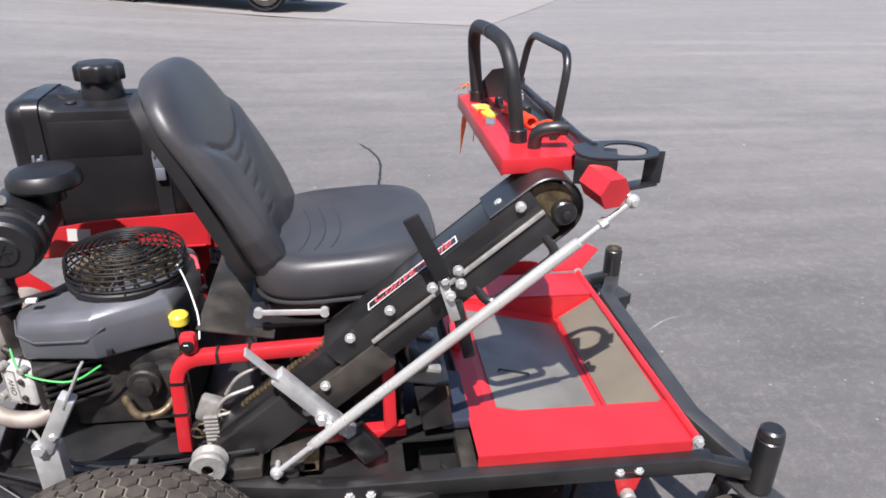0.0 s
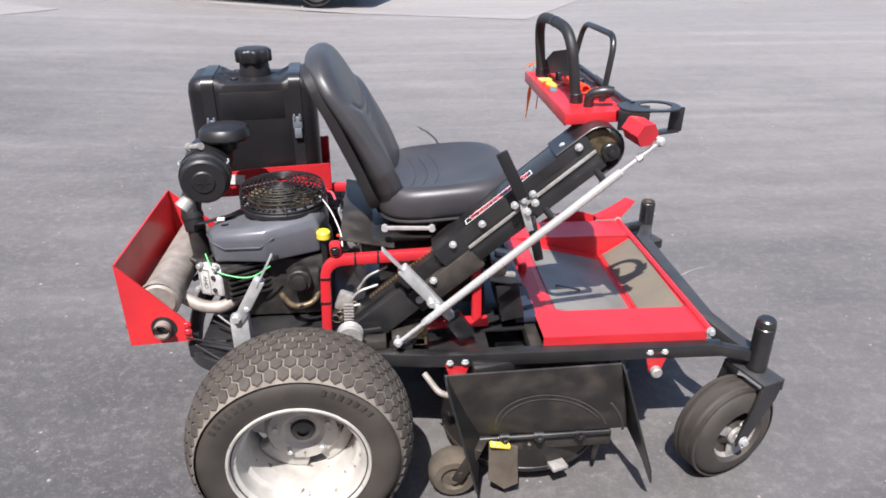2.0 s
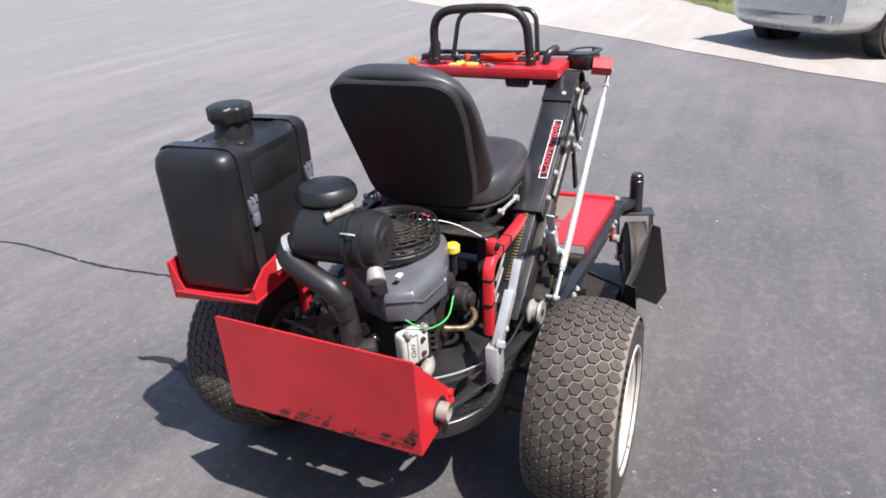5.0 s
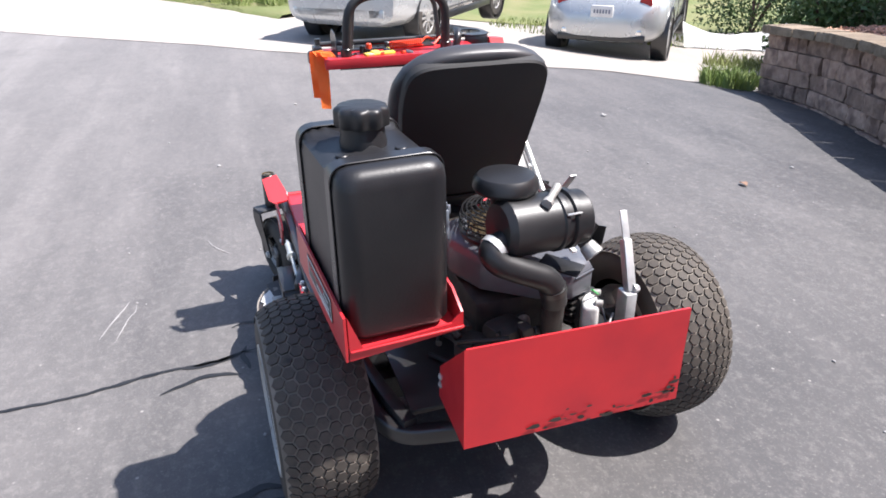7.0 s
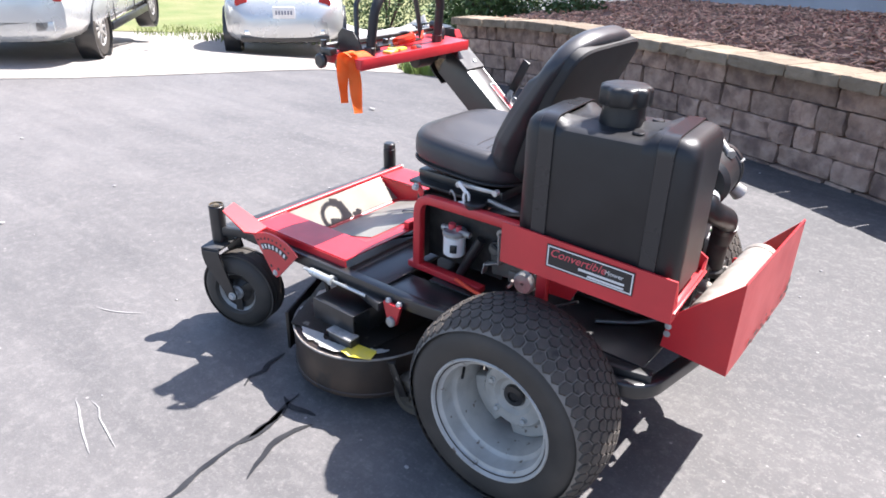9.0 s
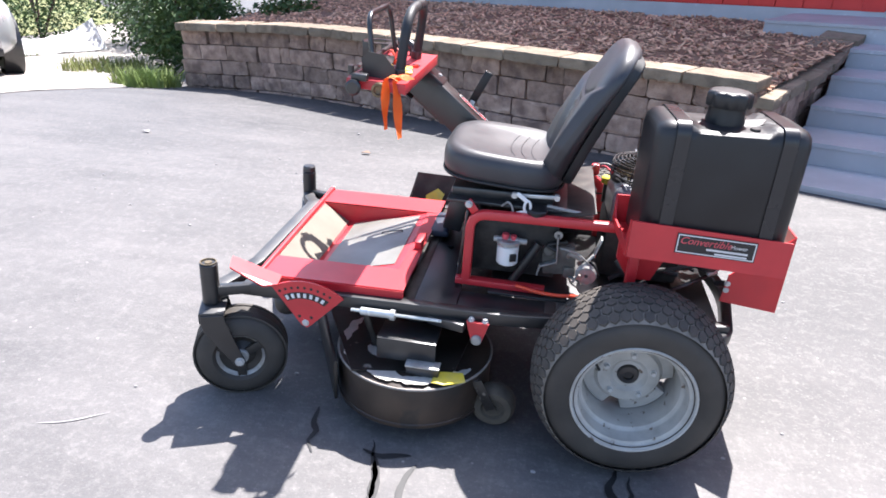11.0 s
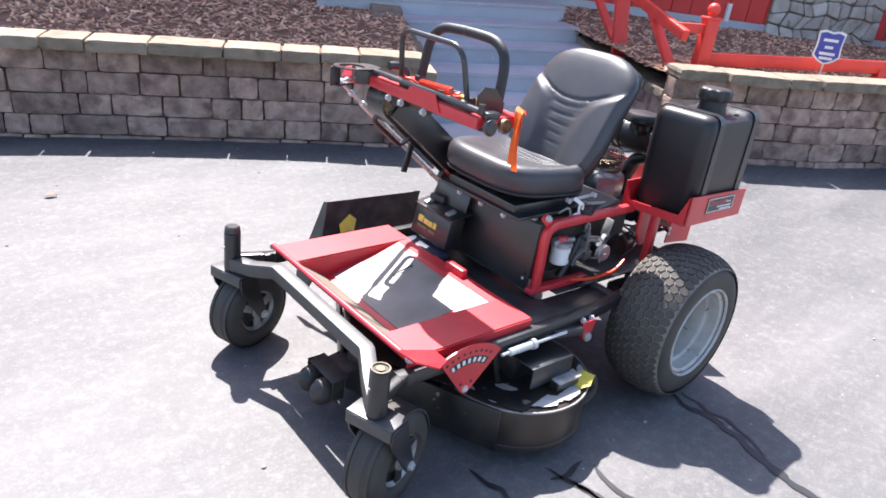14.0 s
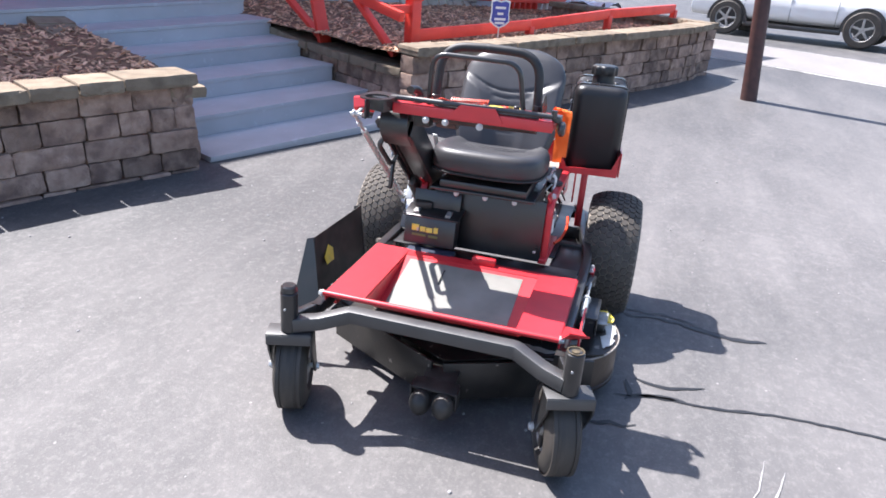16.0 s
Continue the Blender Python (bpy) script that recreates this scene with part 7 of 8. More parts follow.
def retaining_wall(name, line, face, tall, seed, label):
    """Courses of split blocks with cap stones along a line. face: +1 or -1, the side that shows."""
    rn = random.Random(seed)
    bm = B()
    core = []
    n = 60
    for i in range(n + 1):
        s = 0.12 + (line.length - 0.24) * i / n
        p, t = line.at(s), line.dir(s)
        nrm = Vector((t.y, -t.x, 0)).normalized() * face
        core.append([p + nrm * k + Vector((0, 0, z)) for k, z in ((-0.045, -0.30), (-0.045, tall - 0.022), (-0.24, tall - 0.022), (-0.24, -0.30))])
    rings(bm, core)
    wall = solo(name, bm, SOIL, label, kind="structure")
    courses = int(tall / COURSE) + 1

    def put(meshes, widths, z, depth, jut, kind):
        s = 0.0
        while s < line.length - 0.09:
            w = rn.choice(widths)
            long = w
            if s + w > line.length - 0.12:
                long = line.length - s
                w = min(widths, key=lambda q: abs(q - long))
            mid = s + long / 2
            p, t = line.at(mid), line.dir(mid)
            nrm = Vector((t.y, -t.x, 0)).normalized() * face
            x = (t if face > 0 else -t)
            yv = -nrm
            zv = x.cross(yv).normalized()
            yv = zv.cross(x)
            m = Matrix((x, yv, zv)).transposed().to_4x4()
            m.translation = p + nrm * (jut - depth / 2 + (rn.uniform(-0.020, 0.016) if kind == "stone" else rn.uniform(-0.014, 0.014))) + Vector((0, 0, z + rn.uniform(-0.003, 0.003)))
            ob = new(kind, meshes[(w, rn.randrange(3))])
            ob.matrix_world = m @ Matrix.Rotation(radians(rn.uniform(-0.8, 0.8)), 4, "Y") @ Matrix.Rotation(radians(rn.uniform(-1.5, 1.5)), 4, "Z") @ Matrix.Diagonal((long / w, 1, 1, 1))
            ob.parent = wall
            s += long

    z = tall - 0.083
    for c in range(courses):
        high = HEIGHTS[(c + seed) % 5]
        put(STONES[high], WIDTHS, z - high / 2, 0.20, 0.004 * c, "stone")
        z -= high
    put(CAPS, (0.28, 0.40, 0.50), tall - 0.041, 0.34, 0.092, "cap_stone")
    return wall


def on_lay(pts):
    return [(x, y, lay(x, y)) for x, y in pts]


LEFT = Line([(-3.02, -5.50, 0.26), (-2.50, -4.52, 0.13), (-2.02, -3.62, 0.05)] + on_lay([(-1.58, -2.86), (-1.38, -2.51)]))
LEFT_MAIN = Line(on_lay([(-1.36, -2.50), (-0.60, -2.94), (-0.2, -3.15), (0.70, -3.58), (1.60, -3.98), (2.5, -4.38), (3.2, -4.70), (4.05, -4.90)]))
RIGHT_MAIN = Line(on_lay([(-3.13, -1.50), (-4.17, -0.76), (-4.87, -0.42), (-6.20, 0.36), (-7.30, 0.94), (-8.08, 1.22)]))
RIGHT_WING = Line([(-4.85, -4.42, 0.34), (-4.22, -3.22, 0.19), (-3.73, -2.38, 0.13), (-3.31, -1.62, 0.10)])
RIGHT_BACK = Line(on_lay([(-8.10, 1.22), (-9.0, 0.1), (-9.8, -1.3)]))

# ---- building, door ----
Q0 = Vector((-3.50, -6.20, 0.0))


def wallpt(t, z, off=0.0):
    """A place on the house front: t along it, z over the landing's level, off in front of it."""
    p = Q0 + BV * t - AV * off
    p.z = 0.935 + LEVEL * min(t, 1.9) - 0.012 * max(0.0, t - 1.9) + z
    return p


def front_slab(bm, t0, t1, z0, z1, d0, d1):
    q = [wallpt(t0, z0, d0), wallpt(t1, z0, d0), wallpt(t1, z1, d0), wallpt(t0, z1, d0)]
    return prism(bm, q, (0, 0, 0), -AV * (d1 - d0))


# height above what is seen, raised so the front shades steps and beds
EAVE = 5.2
bm = B()
for t0, t1, z0, z1 in ((-9.0, -0.05, 0.0, EAVE), (1.95, 10.0, 0.0, EAVE), (-0.05, 1.95, 2.15, EAVE)):
    front_slab(bm, t0, t1, z0, z1, -0.16, -0.005)
house = solo("wall_house", bm, SIDING, "red boarded house front", kind="structure")
bm = B()
front_slab(bm, -9.0, -0.2, -0.75, 0.0, -0.16, 0.03)
front_slab(bm, 2.1, 10.0, -0.75, 0.0, -0.16, 0.03)
solo("foundation", bm, STEP_PAINT, "grey painted foundation strip", kind="structure")
for t0, t1 in ((-8.95, -0.30), (2.2, 9.9)):
    t = t0
    while t < t1:
        bm = B()
        front_slab(bm, t, t + 0.285, 0.01, EAVE - 0.05, -0.004, 0.016)
        part("siding_board", bm, SIDING, house)
        t += 0.30
# unseen roof, added so that its overhang lengthens the shade on the steps
bm = B()
front_slab(bm, -9.6, 10.4, EAVE, EAVE + 0.16, -5.0, 0.62)
solo("roof", bm, SIDING, "unseen roof added over the red house to shade the steps", kind="structure")
bm = B()
front_slab(bm, -0.06, 1.96, -0.02, 2.16, -0.10, -0.06)
door = solo("door_1", bm, DOOR, "dark glazed double door", kind="structure")
for t0, t1 in ((0.06, 0.90), (1.00, 1.84)):
    bm = B()
    front_slab(bm, t0 + 0.08, t1 - 0.08, 0.14, 2.0, -0.058, -0.052)
    part("pane", bm, GLASS_DARK, door)
    bm = B()
    for z0, z1 in ((0.02, 0.13), (2.0, 2.08)):
        front_slab(bm, t0, t1, z0, z1, -0.059, -0.045)
    for a, b in ((t0, t0 + 0.07), (t1 - 0.07, t1)):
        front_slab(bm, a, b, 0.13, 2.0, -0.059, -0.045)
    part("door_frame", bm, DOOR, door)
for t0, t1 in ((-0.26, -0.03), (1.93, 2.16)):
    bm = B()
    front_slab(bm, t0, t1, 0.0, 2.3, -0.02, 0.035)
    part("door_jamb", bm, SIDING, door)
# a white framed panel, a pale utility door, roof eave
bm = B()
front_slab(bm, -0.26, 2.16, -0.14, 0.012, -0.16, 0.028)
part("door_sill", bm, STEP_PAINT, door)
bm = B()
front_slab(bm, 3.35, 5.15, 0.55, 1.75, 0.018, 0.030)
panel = solo("framed_panel", bm, WHITEP, "white framed panel on the red house front", "sign", at=wallpt(4.25, 0.55))
bm = B()
front_slab(bm, 3.42, 5.08, 0.63, 1.68, 0.031, 0.034)
part("panel_face", bm, STEP_PAINT, panel)
bm = B()
for k in range(9):
    front_slab(bm, 3.55 + 0.16 * k, 3.66 + 0.16 * k, 0.66, 0.74, 0.035, 0.037)
part("word_bar", bm, INK_WHITE, panel)
bm = B()
front_slab(bm, -6.4, -4.65, 0.02, 2.0, 0.018, 0.045)
ud = solo("door_2", bm, WHITEP, "pale utility door in the red front", kind="structure")
bm = B()
for k in range(6):
    front_slab(bm, -6.3 + 0.28 * k, -6.1 + 0.28 * k, 0.10, 1.9, 0.046, 0.050)
part("door_panel", bm, TARP, ud)
bm = B()
front_slab(bm, 4.84, 4.90, -0.02, 0.22, 0.017, 0.060)
solo("wall_pipe", bm, WHITEP, "short white vent pipe on the house front", "pipe", at=wallpt(4.87, 0.0))


# ---- mulch beds ----
def bed(name, front, back, hump, seed, chips, label):
    n, m = 60, 14
    nz = lambda x, y: 0.03 * noise.noise(Vector((x * 1.7, y * 1.7, seed))) + 0.015 * noise.noise(Vector((x * 6, y * 6, seed)))
    rows = []
    for j in range(m + 1):
        k = j / m
        row = []
        for i in range(n + 1):
            p = front(i / n).lerp(back(i / n), k)
            row.append((p.x, p.y, p.z + nz(p.x, p.y) * min(1, k * 6) + hump * math.sin(k * math.pi)))
        rows.append(row)
    solo(name, drape(B(), rows), SOIL, label, kind="structure")
    rn = np.random.RandomState(seed)
    V, F = [], []
    for c in range(chips):
        u, k = rn.rand(), rn.rand() ** 1.25
        fi, fj = u * n, k * m
        i, j = min(int(fi), n - 1), min(int(fj), m - 1)
        a, b, c_, d = (Vector(rows[j][i]), Vector(rows[j][i + 1]), Vector(rows[j + 1][i]), Vector(rows[j + 1][i + 1]))
        p = a.lerp(b, fi - i).lerp(c_.lerp(d, fi - i), fj - j)
        L_, W_, H_ = rn.uniform(0.03, 0.10), rn.uniform(0.012, 0.032), rn.uniform(0.004, 0.012)
        rot = Euler((rn.normal(0, 0.35), rn.normal(0, 0.35), rn.uniform(0, 6.28))).to_matrix()
        o = len(V)
        for sx, sy, sz in ((-1, -1, -1), (1, -0.7, -1), (0.8, 1, -1), (-1, 0.8, -1), (-0.9, -1, 1), (1, -0.6, 1), (0.7, 0.9, 1), (-1, 0.7, 1)):
            V.append(p + Vector((0, 0, 0.008)) + rot @ Vector((sx * L_ / 2, sy * W_ / 2, sz * H_ / 2)))
        F += [(o, o + 3, o + 2, o + 1), (o + 4, o + 5, o + 6, o + 7), (o, o + 1, o + 5, o + 4), (o + 1, o + 2, o + 6, o + 5), (o + 2, o + 3, o + 7, o + 6), (o + 3, o, o + 4, o + 7)]
    me = bpy.data.meshes.new("bark_chips")
    me.from_pydata(V, [], F)
    me.materials.append(CHIP_MIX)
    tagged(new("bark_chips", me), "loose brown bark chips covering the bed", "mulch", kind="stuff")


CHIP_MIX = mat("bark_chips", (0.35, 0.180, 0.112), (0.66, 0.410, 0.270), 0.9, scale=9.0, lo=0.30, hi=0.68, bump=0.5, bscale=60)
nt = CHIP_MIX.node_tree
geo = nt.nodes.new("ShaderNodeNewGeometry")
hs = nt.nodes.new("ShaderNodeHueSaturation")
mr = nt.nodes.new("ShaderNodeMapRange")
mr.inputs["To Min"].default_value, mr.inputs["To Max"].default_value = 0.5, 1.55
src = nt.nodes["Principled BSDF"].inputs["Base Color"].links[0].from_socket
nt.links.new(geo.outputs["Random Per Island"], mr.inputs["Value"])
nt.links.new(mr.outputs[0], hs.inputs["Value"])
nt.links.new(src, hs.inputs["Color"])
nt.links.new(hs.outputs[0], nt.nodes["Principled BSDF"].inputs["Base Color"])


def left_front(u):
    s = LEFT_MAIN.length * u
    p, t = LEFT_MAIN.at(s), LEFT_MAIN.dir(s)
    n = Vector((t.y, -t.x, 0)).normalized()
    n = n if n.y < 0 else -n
    return p + n * 0.20 + Vector((0, 0, 0.685 - 0.075))


def left_back(u):
    return wallpt(0.06 - 8.4 * u, -0.16, 0.0)


def right_front(u):
    s = RIGHT_MAIN.length * u
    p, t = RIGHT_MAIN.at(s), RIGHT_MAIN.dir(s)
    n = Vector((t.y, -t.x, 0)).normalized()
    n = n if n.y < 0 else -n
    return p + n * 0.20 + Vector((0, 0, 0.74 - 0.075))


def right_back(u):
    return wallpt(1.90 + 7.8 * u, -0.10, 0.0)


bed("bed_left", left_front, left_back, 0.03, 5, 7500, "bark mulch bed behind the block wall")
bed("bed_right", right_front, right_back, -0.06, 8, 6000, "bark mulch bed beside the steps")

# ---- red fence along the bed ----
FP = Vector((-3.885, -1.777, 0.70))
fence = thing("garden_fence", FP, "low bright red wooden fence along the bed", "fence")
bm = box(B(), FP + Vector((0, 0, 0.24)), (0.115, 0.115, 0.50), Matrix.Rotation(radians(-28), 4, "Z"), 0.006)
part("post", bm, FENCE, fence)
bm = box(B(), FP + Vector((0, 0, 0.50)), (0.14, 0.14, 0.025), Matrix.Rotation(radians(-28), 4, "Z"), 0.006)
ball(bm, FP + Vector((0, 0, 0.575)), 0.055)
cyl(bm, FP + Vector((0, 0, 0.50)), FP + Vector((0, 0, 0.54)), 0.03, n=16)
part("finial", bm, FENCE, fence, "red ball finial")
rail_pts = [FP + Vector((-0.05, 0.02, 0.16)), Vector((-5.54, -0.895, 0.955)), Vector((-7.00, -0.115, 1.085)), Vector((-8.50, 0.72, 1.175))]
for a, b in zip(rail_pts, rail_pts[1:]):
    part("rail", beam(B(), a, b, 0.05, 0.115, 0.005), FENCE, fence)
for p in rail_pts[1:]:
    part("rail_foot", box(B(), p + Vector((0, 0, -0.15)), (0.08, 0.08, 0.26), Matrix.Rotation(radians(-28), 4, "Z"), 0.004), FENCE, fence)

HP = Vector((-4.10, -2.82, 0.62))
hrail = thing("handrail", HP, "red wooden stair handrail on splayed posts", "handrail")
part("post", beam(B(), HP, (-4.284, -3.19, 1.90), 0.05, 0.15, 0.006, hint=BV), FENCE, hrail)
part("post", beam(B(), HP + BV * 0.06, (-5.04, -4.60, 1.82), 0.05, 0.085, 0.006, hint=BV), FENCE, hrail)
REND = Vector((-3.53, -1.76, 1.05))
P2 = Vector((-3.66, -1.86, 0.68))
part("post", beam(B(), P2, (-3.865, -2.39, 1.18), 0.05, 0.085, 0.005, hint=BV), FENCE, hrail)
part("rail", beam(B(), REND, (-5.21, -4.93, 1.74), 0.06, 0.09, 0.006), FENCE, hrail)
part("rail", beam(B(), (-3.62, -1.92, 1.10), FP + Vector((0.02, 0.0, 0.41)), 0.04, 0.08, 0.004), FENCE, hrail)

SG = Vector((-4.76, -1.10, 0.81))
sign = thing("yard_sign", SG, "small blue shield-shaped yard sign on a stake", "sign")
shield = [(-0.11, 0.14), (-0.06, 0.155), (0, 0.14), (0.06, 0.155), (0.11, 0.14), (0.105, 0.02), (0.115, -0.07), (0.06, -0.115), (0, -0.14), (-0.06, -0.115), (-0.115, -0.07), (-0.105, 0.02)]
sx, sn = Vector((-0.60, 0.80, 0)), Vector((0.80, 0.60, 0))
bm = prism(B(), [SG + Vector((0, 0, 0.27)) + sx * x + Vector((0, 0, z)) for x, z in shield], (0, 0, 0), sn * 0.006)
face = part("shield_edge", bm, INK_WHITE, sign)
bm = prism(B(), [SG + Vector((0, 0, 0.27)) + sn * 0.0065 + sx * x * 0.88 + Vector((0, 0, z * 0.88)) for x, z in shield], (0, 0, 0), sn * 0.002)
part("shield_face", bm, BLUE, sign)
bm = B()
for z, w in ((0.07, 0.12), (0.01, 0.07), (-0.045, 0.13), (-0.085, 0.11)):
    box(bm, SG + Vector((0, 0, 0.27 + z)) + sn * 0.0095, (w, 0.002, 0.024), Matrix((sx, -sn, Vector((0, 0, 1)))).transposed().to_4x4())
part("word_bar", bm, INK_WHITE, sign)
part("stake", cyl(B(), SG, SG + Vector((0, 0, 0.20)), 0.008, n=8), ZINC, sign)

# far red slatted bench with a striped cloth, pale stones
BP = wallpt(8.0, -0.05, 1.0)
bench = thing("slatted_screen", BP, "red slatted garden screen with a pale striped cloth", "fence")
for k in range(14):
    q = BP + BV * (k * 0.16 - 1.1)
    part("slat", box(B(), q + Vector((0, 0, 0.5)), (0.05, 0.09, 1.0), Matrix.Rotation(radians(-28), 4, "Z"), 0.004), FENCE if k < 7 else WHITEP, bench)
for z in (0.15, 0.85):
    part("rail", beam(B(), BP - BV * 1.25 + Vector((0, 0, z)) - AV * 0.06, BP + BV * 1.15 + Vector((0, 0, z)) - AV * 0.06, 0.05, 0.09), FENCE, bench)
bm = B()
drape(bm, [[tuple(BP - AV * (0.35 + 0.25 * k + 0.05 * math.sin(j)) + BV * (0.1 + j * 0.09) + Vector((0, 0, 0.10 + 0.12 * math.sin(j * 0.7 + k) ** 2))) for j in range(10)] for k in range(4)])
part("cloth", bm, TARP, bench, "crumpled pale striped cloth")

# irregular pale stone facing on the house front
bm = B()
front_slab(bm, 5.52, 7.40, -0.40, 2.45, 0.0165, 0.030)
facing = solo("stone_facing", bm, CAPSTONE, "pale irregular stone facing on the house front", kind="structure")
rn = random.Random(23)
NT, NZ = 9, 14
knots = [[(5.53 + 1.86 * (i + 0.5 * (j % 2) * (0 < i < NT)) / NT + (rn.uniform(-0.07, 0.07) if 0 < i < NT else 0), -0.39 + 2.82 * j / NZ + (rn.uniform(-0.06, 0.06) if 0 < j < NZ else 0)) for i in range(NT + 1)] for j in range(NZ + 1)]
for j in range(NZ):
    for i in range(NT):
        ring = [knots[j][i], knots[j][i + 1], knots[j + 1][i + 1], knots[j + 1][i]]
        ct, cz = sum(p[0] for p in ring) / 4, sum(p[1] for p in ring) / 4
        loops = []
        for depth, k in ((0.028, 0.93), (0.050 + rn.uniform(0, 0.02), 0.91), (0.062 + rn.uniform(0, 0.02), 0.78)):
            fine = []
            for a, b in zip(ring, ring[1:] + ring[:1]):
                for q in (0.12, 0.5, 0.88):
                    fine.append(wallpt(ct + (a[0] + (b[0] - a[0]) * q - ct) * k, cz + (a[1] + (b[1] - a[1]) * q - cz) * k, depth))
            loops.append(fine)
        part("stone", rings_of(loops), VENEER, facing)

# wooden post at the drive's edge
PB = Vector((-6.58, 1.78, lay(-6.58, 1.78) - 0.05))
bm = lathe(B(), [(0.100, 0.0), (0.094, 0.5), (0.088, 1.5), (0.085, 3.4), (0.0, 3.42)], PB, (0.012, -0.09, 1), 20)
for v in bm.verts:
    v.co += Vector((noise.noise(v.co * 3), noise.noise(v.co * 3 + Vector((9, 0, 0))), 0)) * 0.006
solo("wooden_post", bm, POST_WOOD, "dark reddish round wooden post set in the asphalt edge", "post", at=PB)

# ---- marks on the drive ----
def trail(name, pts, w, material, seed, label, wig=0.010):
    rn = random.Random(seed)
    line = bezier_path([(x, y, 0) for x, y in pts], 0.02)
    rows = []
    for i, p in enumerate(line):
        d = (line[min(i + 1, len(line) - 1)] - line[max(i - 1, 0)]).normalized()
        s = Vector((-d.y, d.x, 0))
        q = p + s * wig * noise.noise(Vector((i * 0.35, seed, 0)))
        ww = w * (0.6 + 0.8 * abs(noise.noise(Vector((i * 0.23, seed + 3, 0))))) * min(1, 0.15 + (len(line) - 1 - i) / 6, 0.15 + i / 6)
        rows.append([(q.x + s.x * k * ww, q.y + s.y * k * ww, lay(q.x, q.y) + 0.0035) for k in (-1, -0.3, 0.3, 1)])
    tagged(solo(name, drape(B(), rows), material, label), category="ground mark", kind="structure")


trail("crack", [(0.41, 0.62), (0.36, 0.80), (0.36, 0.92), (0.35, 1.03), (0.31, 1.22), (0.30, 1.46), (0.30, 1.70), (0.27, 2.20), (0.32, 2.97), (0.19, 3.4)], 0.010, WET, 1, "dark damp crack running across the asphalt")
trail("crack", [(0.25, 0.70), (0.28, 0.80), (0.24, 0.93), (0.22, 0.98)], 0.016, WET, 2, "dark damp branch crack")
trail("crack", [(0.63, 0.50), (0.625, 0.56), (0.60, 0.62), (0.608, 0.67), (0.585, 0.72)], 0.019, WET, 3, "dark damp branch crack", 0.016)
trail("crack", [(-0.36, 0.58), (-0.34, 0.68), (-0.36, 0.80), (-0.29, 1.10), (-0.31, 1.28)], 0.022, WET, 4, "dark damp trickle", 0.02)
trail("crack", [(-0.40, 0.60), (-0.39, 0.72), (-0.40, 0.84), (-0.34, 1.00)], 0.010, WET, 14, "dark damp trickle", 0.02)
trail("crack", [(0.43, 0.668), (0.385, 0.690), (0.335, 0.676), (0.275, 0.662)], 0.026, WET, 5, "dark damp patch on the asphalt")
trail("crack", [(0.385, 0.69), (0.365, 0.76), (0.345, 0.90)], 0.020, WET, 15, "dark damp trickle", 0.012)
trail("scuff", [(0.66, 1.22), (0.79, 1.18), (0.95, 1.12)], 0.006, SCRATCH, 7, "pale scrape on the asphalt")
trail("scuff", [(0.62, 1.16), (0.75, 1.13), (0.90, 1.09)], 0.004, SCRATCH, 8, "pale scrape on the asphalt")
trail("scuff", [(1.47, 0.79), (1.38, 0.76), (1.28, 0.69)], 0.005, SCRATCH, 9, "pale scrape on the asphalt", 0.003)
trail("scuff", [(-1.70, 2.92), (-1.10, 2.88), (-0.70, 2.92)], 0.006, SCRATCH, 10, "pale scrape on the asphalt")
rn = random.Random(17)
bm = B()
for k in range(150):
    x, y = rn.uniform(-3.2, 4.5), rn.uniform(-3.0, 4.5)
    r = rn.uniform(0.003, 0.010) * (1.5 if rn.random() < 0.08 else 1)
    ball(bm, (x, y, lay(x, y) + r * 0.3), r, (1, rn.uniform(0.6, 1), 0.5), 6, 4)
tagged(solo("grit", bm, SCRATCH, "scattered pale grit on the asphalt"), category="grit", kind="stuff")
for k, (x, y) in enumerate(((1.25, -2.35), (3.0, -2.4))):
    bm = B()
    pts = [(x + 0.03 * math.cos(a) * (1 + 0.3 * math.sin(a * 3 + k)), y + 0.02 * math.sin(a), lay(x, y) + 0.006 + 0.014 * abs(math.sin(a + k))) for a in [2 * math.pi * i / 10 for i in range(10)]]
    prism(bm, pts, (0, 0, 0), (0, 0, 0.002))
    solo("fallen_leaf", bm, SCRATCH if k % 2 else CHIP, "dry curled leaf lying on the asphalt", "leaf", "dry leaves", at=(x, y, lay(x, y) + 0.006))
for (ax, ay), (bx, by) in (((11.95, 3.7), (10.41, 0.17)), ((8.31, 0.30), (9.04, -0.96)), ((15.96, 4.83), (14.79, 3.04))):
    trail("parking_line", [(ax, ay), ((ax + bx) / 2, (ay + by) / 2), (bx, by)], 0.07, LINE, int(ax * 10), "worn white line on the concrete", 0.0)


# ---- far drive beyond the wall, verge ----
BAND_IN = [(-11.7, -1.4), (-10.56, 1.28), (-9.93, 2.58), (-9.18, 3.64), (-7.6, 6.2), (-5.2, 10.0)]
BAND_OUT = [(-15.0, -1.4), (-14.0, 1.4), (-13.06, 2.99), (-11.93, 4.65), (-10.1, 7.4), (-7.4, 11.4)]
bm = B()
drape(bm, [[(a + (c - a) * k / 6, b + (d - b) * k / 6, lay(a + (c - a) * k / 6, b + (d - b) * k / 6) + 0.007) for k in range(7)] for (a, b), (c, d) in zip(BAND_IN, BAND_OUT)])
solo("paving_band", bm, PALE_ASPHALT, "sandy paving band across the far drive", kind="structure")
trail("parking_line", BAND_IN[1:5], 0.07, LINE, 21, "white line along the sandy paving band", 0.0)
trail("parking_line", BAND_OUT[1:5], 0.09, LINE, 22, "white line along the sandy paving band", 0.0)
bm = B()
